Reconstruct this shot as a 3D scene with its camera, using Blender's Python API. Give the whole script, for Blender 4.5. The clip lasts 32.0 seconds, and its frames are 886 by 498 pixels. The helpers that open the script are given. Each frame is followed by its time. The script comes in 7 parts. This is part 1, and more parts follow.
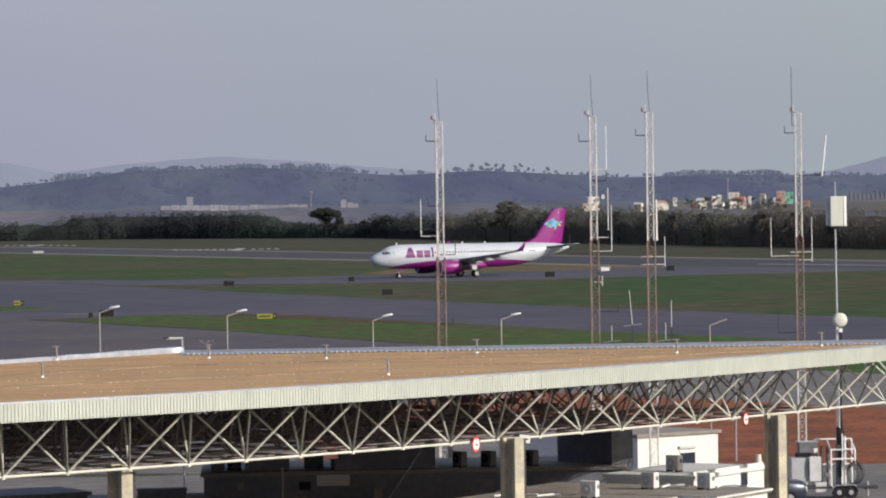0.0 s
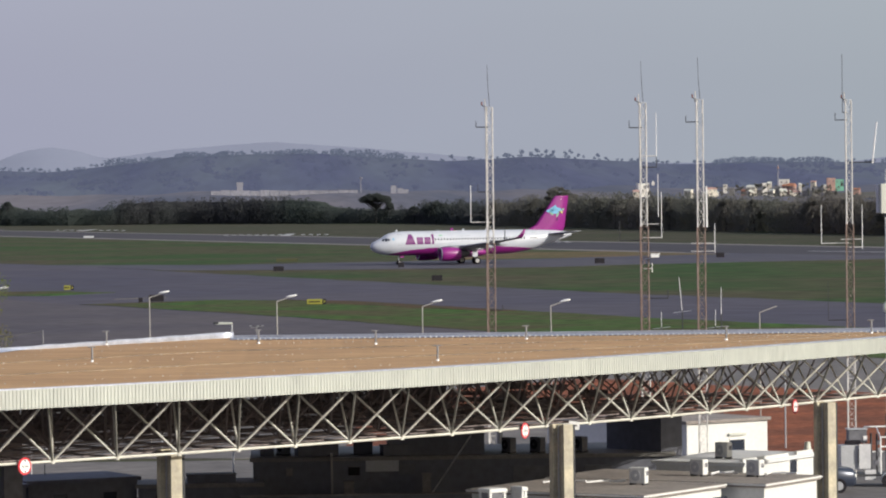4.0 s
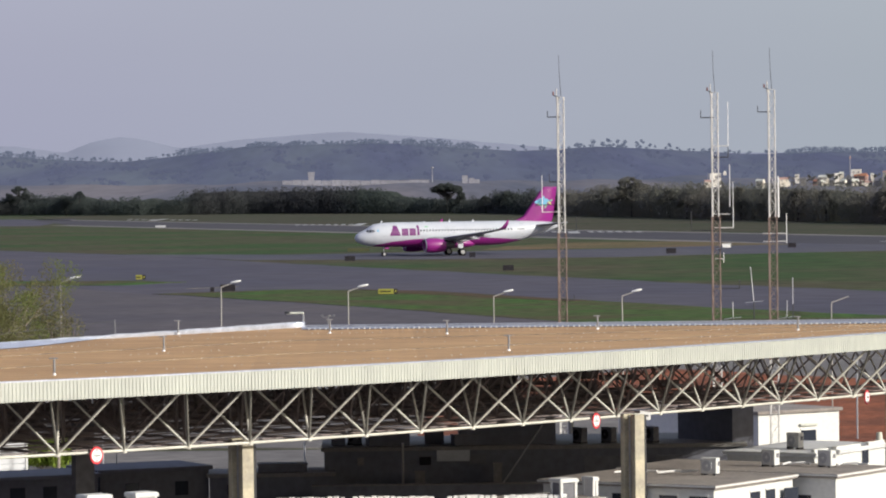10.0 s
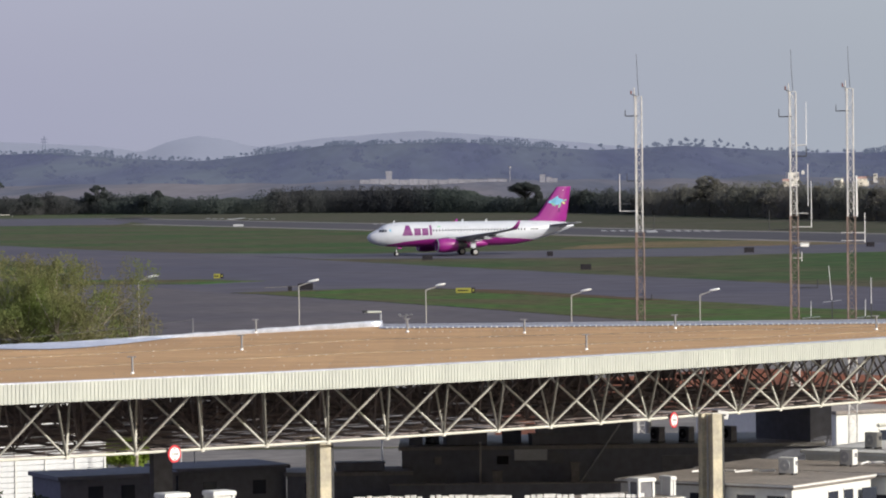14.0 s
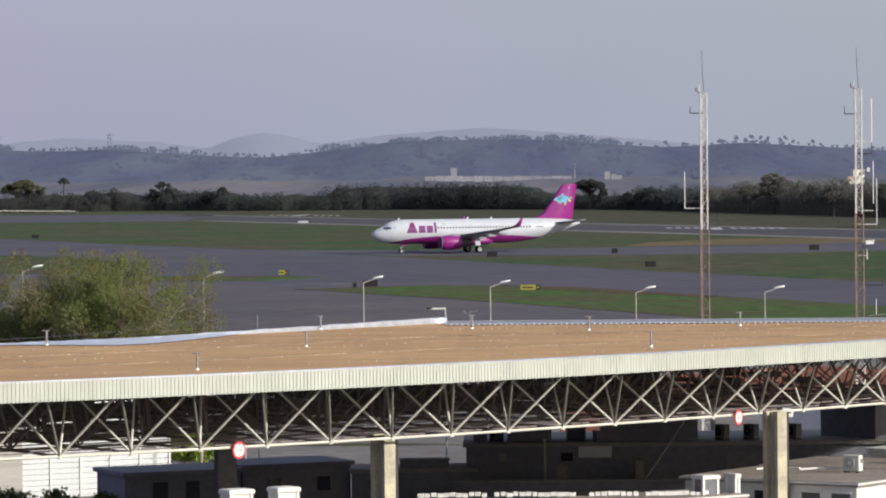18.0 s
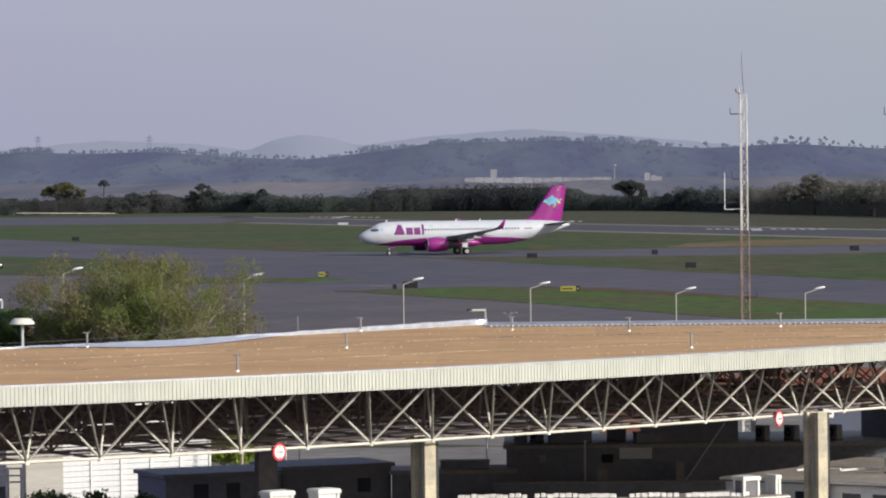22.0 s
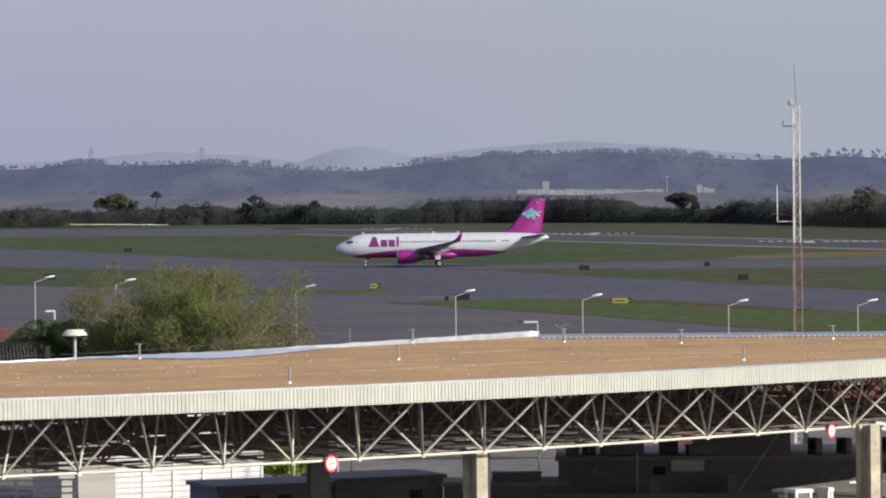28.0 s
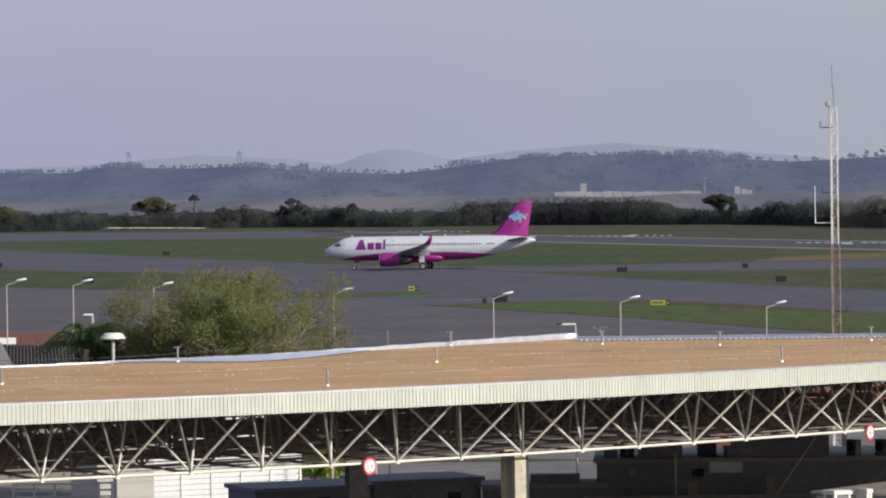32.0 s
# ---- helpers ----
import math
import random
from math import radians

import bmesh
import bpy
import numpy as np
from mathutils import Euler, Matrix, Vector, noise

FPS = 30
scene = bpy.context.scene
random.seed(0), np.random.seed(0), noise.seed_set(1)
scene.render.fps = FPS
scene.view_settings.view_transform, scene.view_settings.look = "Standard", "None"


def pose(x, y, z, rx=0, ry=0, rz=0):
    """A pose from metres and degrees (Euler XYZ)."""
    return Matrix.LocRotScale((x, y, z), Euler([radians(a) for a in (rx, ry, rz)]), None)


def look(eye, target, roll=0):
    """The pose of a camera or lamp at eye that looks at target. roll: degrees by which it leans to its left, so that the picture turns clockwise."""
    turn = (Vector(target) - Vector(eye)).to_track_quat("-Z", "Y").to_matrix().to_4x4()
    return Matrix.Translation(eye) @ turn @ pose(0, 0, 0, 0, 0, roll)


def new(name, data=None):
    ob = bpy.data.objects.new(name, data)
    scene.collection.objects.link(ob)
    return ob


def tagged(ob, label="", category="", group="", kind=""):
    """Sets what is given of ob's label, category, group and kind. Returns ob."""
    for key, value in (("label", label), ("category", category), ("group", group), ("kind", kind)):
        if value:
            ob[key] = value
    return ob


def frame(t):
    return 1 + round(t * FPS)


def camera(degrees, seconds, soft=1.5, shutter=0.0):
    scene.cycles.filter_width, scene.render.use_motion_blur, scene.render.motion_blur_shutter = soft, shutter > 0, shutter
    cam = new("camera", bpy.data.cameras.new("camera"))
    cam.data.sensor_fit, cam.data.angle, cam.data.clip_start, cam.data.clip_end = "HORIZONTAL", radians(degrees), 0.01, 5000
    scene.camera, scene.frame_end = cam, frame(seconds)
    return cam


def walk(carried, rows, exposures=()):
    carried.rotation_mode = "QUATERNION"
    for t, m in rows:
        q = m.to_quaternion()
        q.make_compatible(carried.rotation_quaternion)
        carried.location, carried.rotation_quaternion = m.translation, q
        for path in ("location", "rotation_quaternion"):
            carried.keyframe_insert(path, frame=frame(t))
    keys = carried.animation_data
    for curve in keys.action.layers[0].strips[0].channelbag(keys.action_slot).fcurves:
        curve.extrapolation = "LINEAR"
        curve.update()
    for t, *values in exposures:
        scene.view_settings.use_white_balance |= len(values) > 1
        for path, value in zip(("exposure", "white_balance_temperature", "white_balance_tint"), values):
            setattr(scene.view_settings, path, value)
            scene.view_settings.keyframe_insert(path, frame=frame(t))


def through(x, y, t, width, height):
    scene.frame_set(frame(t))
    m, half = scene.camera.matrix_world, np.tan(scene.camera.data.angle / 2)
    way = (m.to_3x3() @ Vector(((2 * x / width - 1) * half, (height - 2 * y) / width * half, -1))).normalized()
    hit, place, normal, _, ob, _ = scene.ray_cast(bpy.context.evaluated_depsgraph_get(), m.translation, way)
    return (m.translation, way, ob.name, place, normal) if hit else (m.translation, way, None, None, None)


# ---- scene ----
# One fixed eye on a terrace, turned slowly to follow the aircraft.
cam = camera(12.78, 32.0, soft=2.0)
EYE = 12.6
# seconds, turn to the right, tilt, lean (degrees)
ROWS = [
    (0.0, 2.672, -0.669, -0.871),
    (0.5, 2.599, -0.678, -0.869),
    (1.0, 2.521, -0.696, -0.897),
    (1.5, 2.447, -0.708, -0.851),
    (2.0, 2.366, -0.729, -0.823),
    (2.5, 2.276, -0.755, -0.796),
    (3.0, 2.185, -0.789, -0.713),
    (3.5, 2.074, -0.826, -0.690),
    (5.5, 1.580, -0.958, -0.696),
    (6.0, 1.482, -0.984, -0.680),
    (6.5, 1.411, -1.004, -0.678),
    (7.0, 1.356, -1.013, -0.657),
    (7.5, 1.305, -1.013, -0.686),
    (8.0, 1.264, -1.004, -0.719),
    (8.5, 1.205, -1.003, -0.701),
    (9.0, 1.126, -1.001, -0.690),
    (9.5, 1.028, -1.000, -0.649),
    (10.0, 0.914, -0.997, -0.662),
    (10.5, 0.769, -0.999, -0.652),
    (11.0, 0.602, -1.004, -0.670),
    (11.5, 0.440, -0.999, -0.659),
    (12.0, 0.273, -1.002, -0.648),
    (12.5, 0.122, -1.002, -0.561),
    (13.0, 0.000, -1.002, -0.628),
    (13.5, -0.111, -1.003, -0.641),
    (14.0, -0.210, -0.998, -0.647),
    (14.5, -0.308, -0.994, -0.614),
    (16.5, -0.806, -0.995, -0.512),
    (17.0, -0.923, -1.009, -0.552),
    (17.5, -1.041, -1.016, -0.517),
    (18.0, -1.147, -1.034, -0.570),
    (18.5, -1.246, -1.049, -0.546),
    (19.0, -1.339, -1.064, -0.503),
    (19.5, -1.419, -1.071, -0.573),
    (20.0, -1.493, -1.073, -0.554),
    (20.5, -1.557, -1.064, -0.590),
    (21.0, -1.622, -1.055, -0.650),
    (21.5, -1.673, -1.033, -0.674),
    (22.0, -1.725, -1.006, -0.687),
    (22.5, -1.765, -0.975, -0.615),
    (23.0, -1.801, -0.947, -0.716),
    (23.5, -1.842, -0.920, -0.698),
    (24.0, -1.891, -0.899, -0.628),
    (24.5, -1.945, -0.883, -0.626),
    (25.0, -2.014, -0.869, -0.633),
    (25.5, -2.079, -0.858, -0.644),
    (27.5, -2.392, -0.827, -0.607),
    (28.0, -2.479, -0.826, -0.626),
    (28.5, -2.557, -0.825, -0.633),
    (29.0, -2.632, -0.824, -0.639),
    (29.5, -2.693, -0.823, -0.624),
    (30.0, -2.765, -0.812, -0.705),
    (30.5, -2.827, -0.816, -0.736),
    (31.0, -2.888, -0.809, -0.753),
    (31.5, -2.949, -0.801, -0.791),
    (32.0, -3.024, -0.784, -0.794),
]
walk(cam, [(t, pose(0, 0, EYE, 90 + tilt, 0, -turn) @ pose(0, 0, 0, 0, 0, lean)) for t, turn, tilt, lean in ROWS],
     [(0.0, -0.12), (6.0, -0.06), (12.0, 0.0), (16.0, 0.0), (22.0, 0.0), (28.0, 0.0), (32.0, 0.0)])

# ---- light ----
SUN = Vector((0.80, -0.47, 0.385)).normalized()
world = bpy.data.worlds.new("world")
scene.world = world
world.use_nodes = True
wn, wl = world.node_tree.nodes, world.node_tree.links
wn.clear()
sky = wn.new("ShaderNodeTexSky")
sky.sky_type, sky.sun_disc = "NISHITA", False
sky.sun_elevation, sky.sun_rotation = math.asin(SUN.z), math.atan2(SUN.x, SUN.y)
sky.dust_density, sky.air_density = 4.0, 1.2
sky_bg = wn.new("ShaderNodeBackground")
sky_bg.inputs["Strength"].default_value = 0.05
# a high, thin, milky cloud layer over the whole sky
veil_bg = wn.new("ShaderNodeBackground")
veil_bg.inputs["Strength"].default_value = 1.0
tc = wn.new("ShaderNodeTexCoord")
sep = wn.new("ShaderNodeSeparateXYZ")
ramp = wn.new("ShaderNodeValToRGB")
ramp.color_ramp.elements[0].position, ramp.color_ramp.elements[0].color = 0.0, (0.36, 0.37, 0.44, 1)
ramp.color_ramp.elements[1].position, ramp.color_ramp.elements[1].color = 0.6, (0.19, 0.21, 0.27, 1)
mid = ramp.color_ramp.elements.new(0.07)
mid.color = (0.33, 0.345, 0.43, 1)
cloud = wn.new("ShaderNodeTexNoise")
cloud.inputs["Scale"].default_value = 3.0
cloud.inputs["Detail"].default_value = 4.0
cmap = wn.new("ShaderNodeMapping")
cmap.inputs["Scale"].default_value = (1.0, 1.0, 4.0)
cmul = wn.new("ShaderNodeMapRange")
cmul.inputs["To Min"].default_value, cmul.inputs["To Max"].default_value = 0.9, 1.1
mixc = wn.new("ShaderNodeMix")
mixc.data_type, mixc.blend_type = "RGBA", "MULTIPLY"
mixc.inputs["Factor"].default_value = 1.0
both = wn.new("ShaderNodeAddShader")
out = wn.new("ShaderNodeOutputWorld")
wl.new(tc.outputs["Generated"], sep.inputs[0])
wl.new(sep.outputs["Z"], ramp.inputs["Fac"])
wl.new(tc.outputs["Generated"], cmap.inputs["Vector"])
wl.new(cmap.outputs["Vector"], cloud.inputs["Vector"])
wl.new(cloud.outputs["Fac"], cmul.inputs["Value"])
wl.new(ramp.outputs["Color"], mixc.inputs["A"])
wl.new(cmul.outputs["Result"], mixc.inputs["B"])
# the veil is lavender away from the sun and paler, greyer towards it
side = wn.new("ShaderNodeMapRange")
side.inputs["From Min"].default_value, side.inputs["From Max"].default_value = -0.3, 0.3
tint = wn.new("ShaderNodeMix")
tint.data_type = "RGBA"
tint.inputs["A"].default_value, tint.inputs["B"].default_value = (0.99, 0.92, 1.18, 1), (1.02, 1.17, 1.03, 1)
mixt = wn.new("ShaderNodeMix")
mixt.data_type, mixt.blend_type = "RGBA", "MULTIPLY"
mixt.inputs["Factor"].default_value = 1.0
wl.new(sep.outputs["X"], side.inputs["Value"])
wl.new(side.outputs["Result"], tint.inputs["Factor"])
wl.new(mixc.outputs["Result"], mixt.inputs["A"])
wl.new(tint.outputs["Result"], mixt.inputs["B"])
wl.new(mixt.outputs["Result"], veil_bg.inputs["Color"])
wl.new(sky.outputs["Color"], sky_bg.inputs["Color"])
wl.new(sky_bg.outputs[0], both.inputs[0])
wl.new(veil_bg.outputs[0], both.inputs[1])
wl.new(both.outputs[0], out.inputs["Surface"])

sun_data = bpy.data.lights.new("sun", "SUN")
sun_data.energy, sun_data.angle, sun_data.color = 5.0, radians(0.8), (1.0, 0.95, 0.86)
sun = new("sun", sun_data)
sun.matrix_world = look((0, 0, 80), Vector((0, 0, 80)) - SUN)
scene.view_settings.exposure = 0.0


# ---- materials ----
def mat(name, col, rough=0.7, metal=0.0, scale=1.0, vary=0.15, bump=0.0, col2=None, spot=0.0, glow=0.0, stretch=(1, 1, 1), island=0.0, spec=0.5, through=0.0, even=0.0):
    """Two scales of noise on a base colour; col2 is worn in by the large one; spot adds fine grain."""
    m = bpy.data.materials.new(name)
    m.use_nodes = True
    n, l = m.node_tree.nodes, m.node_tree.links
    b = n["Principled BSDF"]
    b.inputs["Roughness"].default_value, b.inputs["Metallic"].default_value = rough, metal
    b.inputs["Specular IOR Level"].default_value = spec
    geo = n.new("ShaderNodeTexCoord")
    mp = n.new("ShaderNodeMapping")
    mp.inputs["Scale"].default_value = stretch
    l.new(geo.outputs["Object"], mp.inputs["Vector"])
    big, fine = n.new("ShaderNodeTexNoise"), n.new("ShaderNodeTexNoise")
    for t, s, d in ((big, scale, 3.0), (fine, scale * 9, 4.0)):
        t.inputs["Scale"].default_value, t.inputs["Detail"].default_value = s, d
        l.new(mp.outputs["Vector"], t.inputs["Vector"])
    r = n.new("ShaderNodeMapRange")
    r.inputs["From Min"].default_value, r.inputs["From Max"].default_value = 0.35, 0.65
    l.new(big.outputs["Fac"], r.inputs["Value"])
    mix = n.new("ShaderNodeMix")
    mix.data_type = "RGBA"
    c2 = col2 or tuple(c * (1 - vary) for c in col)
    mix.inputs["A"].default_value, mix.inputs["B"].default_value = (*col, 1), (*c2, 1)
    l.new(r.outputs["Result"], mix.inputs["Factor"])
    r2 = n.new("ShaderNodeMapRange")
    r2.inputs["From Min"].default_value, r2.inputs["From Max"].default_value = 0.3, 0.7
    r2.inputs["To Min"].default_value, r2.inputs["To Max"].default_value = 1 - vary - spot, 1 + vary + spot
    l.new(fine.outputs["Fac"], r2.inputs["Value"])
    mul = n.new("ShaderNodeMix")
    mul.data_type, mul.blend_type = "RGBA", "MULTIPLY"
    mul.inputs["Factor"].default_value = 1.0
    l.new(mix.outputs["Result"], mul.inputs["A"])
    l.new(r2.outputs["Result"], mul.inputs["B"])
    last = mul.outputs["Result"]
    if island:
        info = n.new("ShaderNodeObjectInfo") if island < 0 else n.new("ShaderNodeNewGeometry")
        r3 = n.new("ShaderNodeMapRange")
        r3.inputs["To Min"].default_value, r3.inputs["To Max"].default_value = 1 - abs(island), 1 + abs(island)
        l.new(info.outputs["Random" if island < 0 else "Random Per Island"], r3.inputs["Value"])
        mul2 = n.new("ShaderNodeMix")
        mul2.data_type, mul2.blend_type = "RGBA", "MULTIPLY"
        mul2.inputs["Factor"].default_value = 1.0
        l.new(last, mul2.inputs["A"])
        l.new(r3.outputs["Result"], mul2.inputs["B"])
        last = mul2.outputs["Result"]
    l.new(last, b.inputs["Base Color"])
    if bump:
        bm_ = n.new("ShaderNodeBump")
        bm_.inputs["Strength"].default_value = bump
        l.new(fine.outputs["Fac"], bm_.inputs["Height"])
        l.new(bm_.outputs["Normal"], b.inputs["Normal"])
    if even:
        # bend the shading normals towards one direction, so leaf cards light evenly
        ng, up_, nz = n.new("ShaderNodeNewGeometry"), n.new("ShaderNodeMix"), n.new("ShaderNodeVectorMath")
        up_.data_type, nz.operation = "VECTOR", "NORMALIZE"
        up_.inputs["Factor"].default_value = even
        up_.inputs["B"].default_value = (0.2, -0.45, 0.85)
        l.new(ng.outputs["Normal"], up_.inputs["A"])
        l.new(up_.outputs["Result"], nz.inputs[0])
        l.new(nz.outputs["Vector"], b.inputs["Normal"])
    if through:
        thin = n.new("ShaderNodeBsdfTranslucent")
        share_ = n.new("ShaderNodeMixShader")
        share_.inputs["Fac"].default_value = through
        l.new(last, thin.inputs["Color"])
        l.new(b.outputs["BSDF"], share_.inputs[1])
        l.new(thin.outputs["BSDF"], share_.inputs[2])
        l.new(share_.outputs["Shader"], n["Material Output"].inputs["Surface"])
    # emission of the base colour, standing in for haze on the far distance
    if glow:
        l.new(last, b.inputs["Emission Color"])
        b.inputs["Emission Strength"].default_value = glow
    return m


GRASS = mat("grass", (0.036, 0.071, 0.023), 0.95, scale=0.025, vary=0.2, col2=(0.072, 0.064, 0.039), spot=0.15, bump=0.4, spec=0.1)
LUSH = mat("lush_grass", (0.046, 0.102, 0.022), 0.95, scale=0.06, vary=0.22, col2=(0.078, 0.066, 0.036), spot=0.2, bump=0.4, spec=0.1)
DRY = mat("dry_grass", (0.15, 0.105, 0.062), 0.95, scale=0.06, vary=0.2, col2=(0.10, 0.09, 0.045), spot=0.1, spec=0.1)
EARTH = mat("red_earth", (0.27, 0.095, 0.052), 0.95, scale=0.22, vary=0.25, col2=(0.16, 0.065, 0.042), spot=0.1, bump=0.5, spec=0.1)
EARTH_DULL = mat("trodden_earth", (0.105, 0.058, 0.040), 0.95, scale=0.2, vary=0.2, col2=(0.06, 0.06, 0.03), spot=0.1, spec=0.1)
ASPHALT = mat("asphalt", (0.066, 0.065, 0.092), 0.9, scale=0.035, vary=0.1, col2=(0.086, 0.082, 0.100), spot=0.06, spec=0.2)
APRON = mat("apron_asphalt", (0.064, 0.062, 0.090), 0.9, scale=0.02, vary=0.12, col2=(0.082, 0.075, 0.098), spot=0.06, spec=0.2)
RUNWAY = mat("runway_asphalt", (0.052, 0.050, 0.062), 0.9, scale=0.02, vary=0.12, col2=(0.064, 0.06, 0.072), spot=0.06, spec=0.2)
SHOULDER = mat("worn_shoulder", (0.17, 0.155, 0.15), 0.9, scale=0.05, vary=0.15, spot=0.05)
ROADPAINT = mat("road_paint", (0.38, 0.38, 0.39), 0.7, scale=0.3, vary=0.25)
OCHRE = mat("ochre_roofing", (0.47, 0.285, 0.135), 0.85, scale=0.35, vary=0.1, col2=(0.385, 0.225, 0.105), spot=0.08, stretch=(0.3, 1.6, 1), bump=0.2, island=-0.05)
FLASH = mat("zinc_flashing", (0.42, 0.43, 0.50), 0.45, 0.5, scale=1.5, vary=0.15, bump=0.1)
FOIL = mat("foil_flashing", (0.62, 0.65, 0.75), 0.32, 0.6, scale=2.5, vary=0.2, bump=0.5)
MEMBRANE = mat("foil_membrane", (0.60, 0.63, 0.74), 0.45, 0.2, scale=1.2, vary=0.2, bump=0.25)
CREAM = mat("cream_sheet", (0.62, 0.63, 0.54), 0.6, scale=0.8, vary=0.06, col2=(0.47, 0.475, 0.44), stretch=(1, 1, 0.2))
FASCIA = mat("fascia_paint", (0.445, 0.46, 0.415), 0.6, scale=0.8, vary=0.08, col2=(0.40, 0.41, 0.375), stretch=(1, 1, 0.2))
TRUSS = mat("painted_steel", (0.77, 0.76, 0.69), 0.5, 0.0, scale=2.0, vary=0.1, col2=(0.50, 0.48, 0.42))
# truss steel with the shade under the roof put into its colour
TRUSS_DARK = mat("shaded_steel", (0.20, 0.172, 0.168), 0.7, 0.0, scale=2.0, vary=0.2, col2=(0.19, 0.145, 0.137))
CONCRETE = mat("concrete", (0.549, 0.492, 0.358), 0.85, scale=1.2, vary=0.12, col2=(0.34, 0.31, 0.25), bump=0.15)
CONCRETE_DARK = mat("grey_concrete", (0.24, 0.23, 0.22), 0.85, scale=1.0, vary=0.15, bump=0.2)
WHITE = mat("white_paint", (0.66, 0.66, 0.64), 0.6, scale=0.8, vary=0.06)
WHITE2 = mat("white_siding", (0.70, 0.71, 0.73), 0.55, scale=0.6, vary=0.06)
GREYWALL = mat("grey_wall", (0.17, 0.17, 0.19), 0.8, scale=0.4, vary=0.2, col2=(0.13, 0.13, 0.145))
# walls under the canopy: its shade is part of these two colours
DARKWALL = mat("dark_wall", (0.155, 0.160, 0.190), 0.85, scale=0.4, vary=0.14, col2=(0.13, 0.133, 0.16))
BLUEWALL = mat("shaded_cabin_wall", (0.14, 0.145, 0.185), 0.8, scale=0.5, vary=0.12)
BLACK = mat("black_rubber", (0.026, 0.024, 0.029), 0.85, scale=4, vary=0.2, spec=0.1)
DARKMETAL = mat("dark_metal", (0.06, 0.06, 0.065), 0.55, 0.4, scale=3, vary=0.2)
STEEL = mat("galvanised_steel", (0.50, 0.51, 0.54), 0.45, 0.5, scale=3, vary=0.15)
LAMPRED = mat("warning_lamp_red", (0.17, 0.06, 0.05), 0.5, scale=4, vary=0.1)
MASTWHITE = mat("mast_white", (0.64, 0.62, 0.60), 0.55, 0.1, scale=3, vary=0.2)
MASTRED = mat("mast_faded_orange", (0.17, 0.105, 0.085), 0.6, 0.0, scale=2.5, vary=0.25, col2=(0.235, 0.18, 0.155))
SIGNRED = mat("sign_red", (0.62, 0.035, 0.05), 0.45, scale=5, vary=0.08)
SIGNWHITE = mat("sign_white", (0.85, 0.84, 0.83), 0.4, scale=5, vary=0.04)
YELLOW = mat("sign_yellow", (0.27, 0.26, 0.04), 0.5, scale=3, vary=0.12)
GLASSDARK = mat("dark_glass", (0.03, 0.035, 0.05), 0.12, scale=2, vary=0.1)
TILE = mat("old_roof_tiles", (0.05, 0.042, 0.044), 0.85, scale=0.8, vary=0.2)
BRICKROOF = mat("clay_roof", (0.33, 0.15, 0.09), 0.85, scale=0.1, vary=0.2, island=-0.2)
PLASTER = mat("town_plaster", (0.74, 0.68, 0.57), 0.85, scale=0.1, vary=0.15, island=-0.2)
LAMPWHITE = mat("lamp_enamel", (0.86, 0.86, 0.84), 0.35, scale=3, vary=0.04)
# aircraft
SKIN = mat("white_skin", (0.50, 0.525, 0.58), 0.35, scale=0.6, vary=0.03, col2=(0.47, 0.495, 0.55))
MAGENTA = mat("magenta_skin", (0.235, 0.017, 0.185), 0.38, scale=0.6, vary=0.05)
WINGGREY = mat("wing_grey", (0.27, 0.28, 0.31), 0.45, scale=0.7, vary=0.06)
PURPLE = mat("purple_letters", (0.14, 0.016, 0.14), 0.4, scale=1.0, vary=0.05)
LIGHTBLUE = mat("light_blue_paint", (0.16, 0.42, 0.62), 0.4, scale=1.0, vary=0.05)
GREENP = mat("green_paint", (0.22, 0.45, 0.30), 0.4, scale=1.0, vary=0.05)
YELLOWP = mat("yellow_paint", (0.62, 0.55, 0.22), 0.4, scale=1.0, vary=0.05)
# plants and distance
LEAF = mat("leaf", (0.165, 0.215, 0.065), 0.7, scale=0.35, vary=0.15, col2=(0.205, 0.180, 0.095), island=0.2, spec=0.1, through=0.5, even=0.5)
# haze is lightened into both leaf colours; the scrub is also browner
LEAF_FAR = mat("hazy_woodland_leaf", (0.097, 0.117, 0.108), 0.95, scale=0.02, vary=0.08, col2=(0.096, 0.098, 0.104), island=0.03, spec=0.0, through=0.6, even=0.88)
LEAF_SCRUB = mat("hazy_scrub_leaf", (0.205, 0.208, 0.180), 0.95, scale=0.02, vary=0.15, col2=(0.215, 0.195, 0.178), island=0.05, spec=0.0, through=0.7, even=0.93)
LEAF_OLIVE = mat("olive_leaf", (0.125, 0.125, 0.075), 0.95, scale=0.05, vary=0.12, island=0.05, spec=0.0, through=0.4, even=0.7)
LEAF_DARK = mat("dark_green_leaf", (0.109, 0.161, 0.056), 0.7, scale=0.5, vary=0.2, island=0.2, spec=0.1, through=0.4)
LEAF_LIGHT = mat("pale_leaf", (0.13, 0.12, 0.07), 0.8, scale=0.05, vary=0.2, island=0.2, spec=0.1, through=0.5)
BARK = mat("bark", (0.351, 0.299, 0.247), 0.9, scale=2, vary=0.25)
# haze is put into these far colours, which also glow with it
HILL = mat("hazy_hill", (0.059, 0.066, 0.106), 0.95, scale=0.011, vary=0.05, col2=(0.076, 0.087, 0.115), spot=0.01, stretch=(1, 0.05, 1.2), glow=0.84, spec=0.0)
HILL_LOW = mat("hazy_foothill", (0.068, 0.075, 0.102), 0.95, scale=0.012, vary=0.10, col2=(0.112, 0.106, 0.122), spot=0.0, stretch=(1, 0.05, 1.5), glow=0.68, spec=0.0)
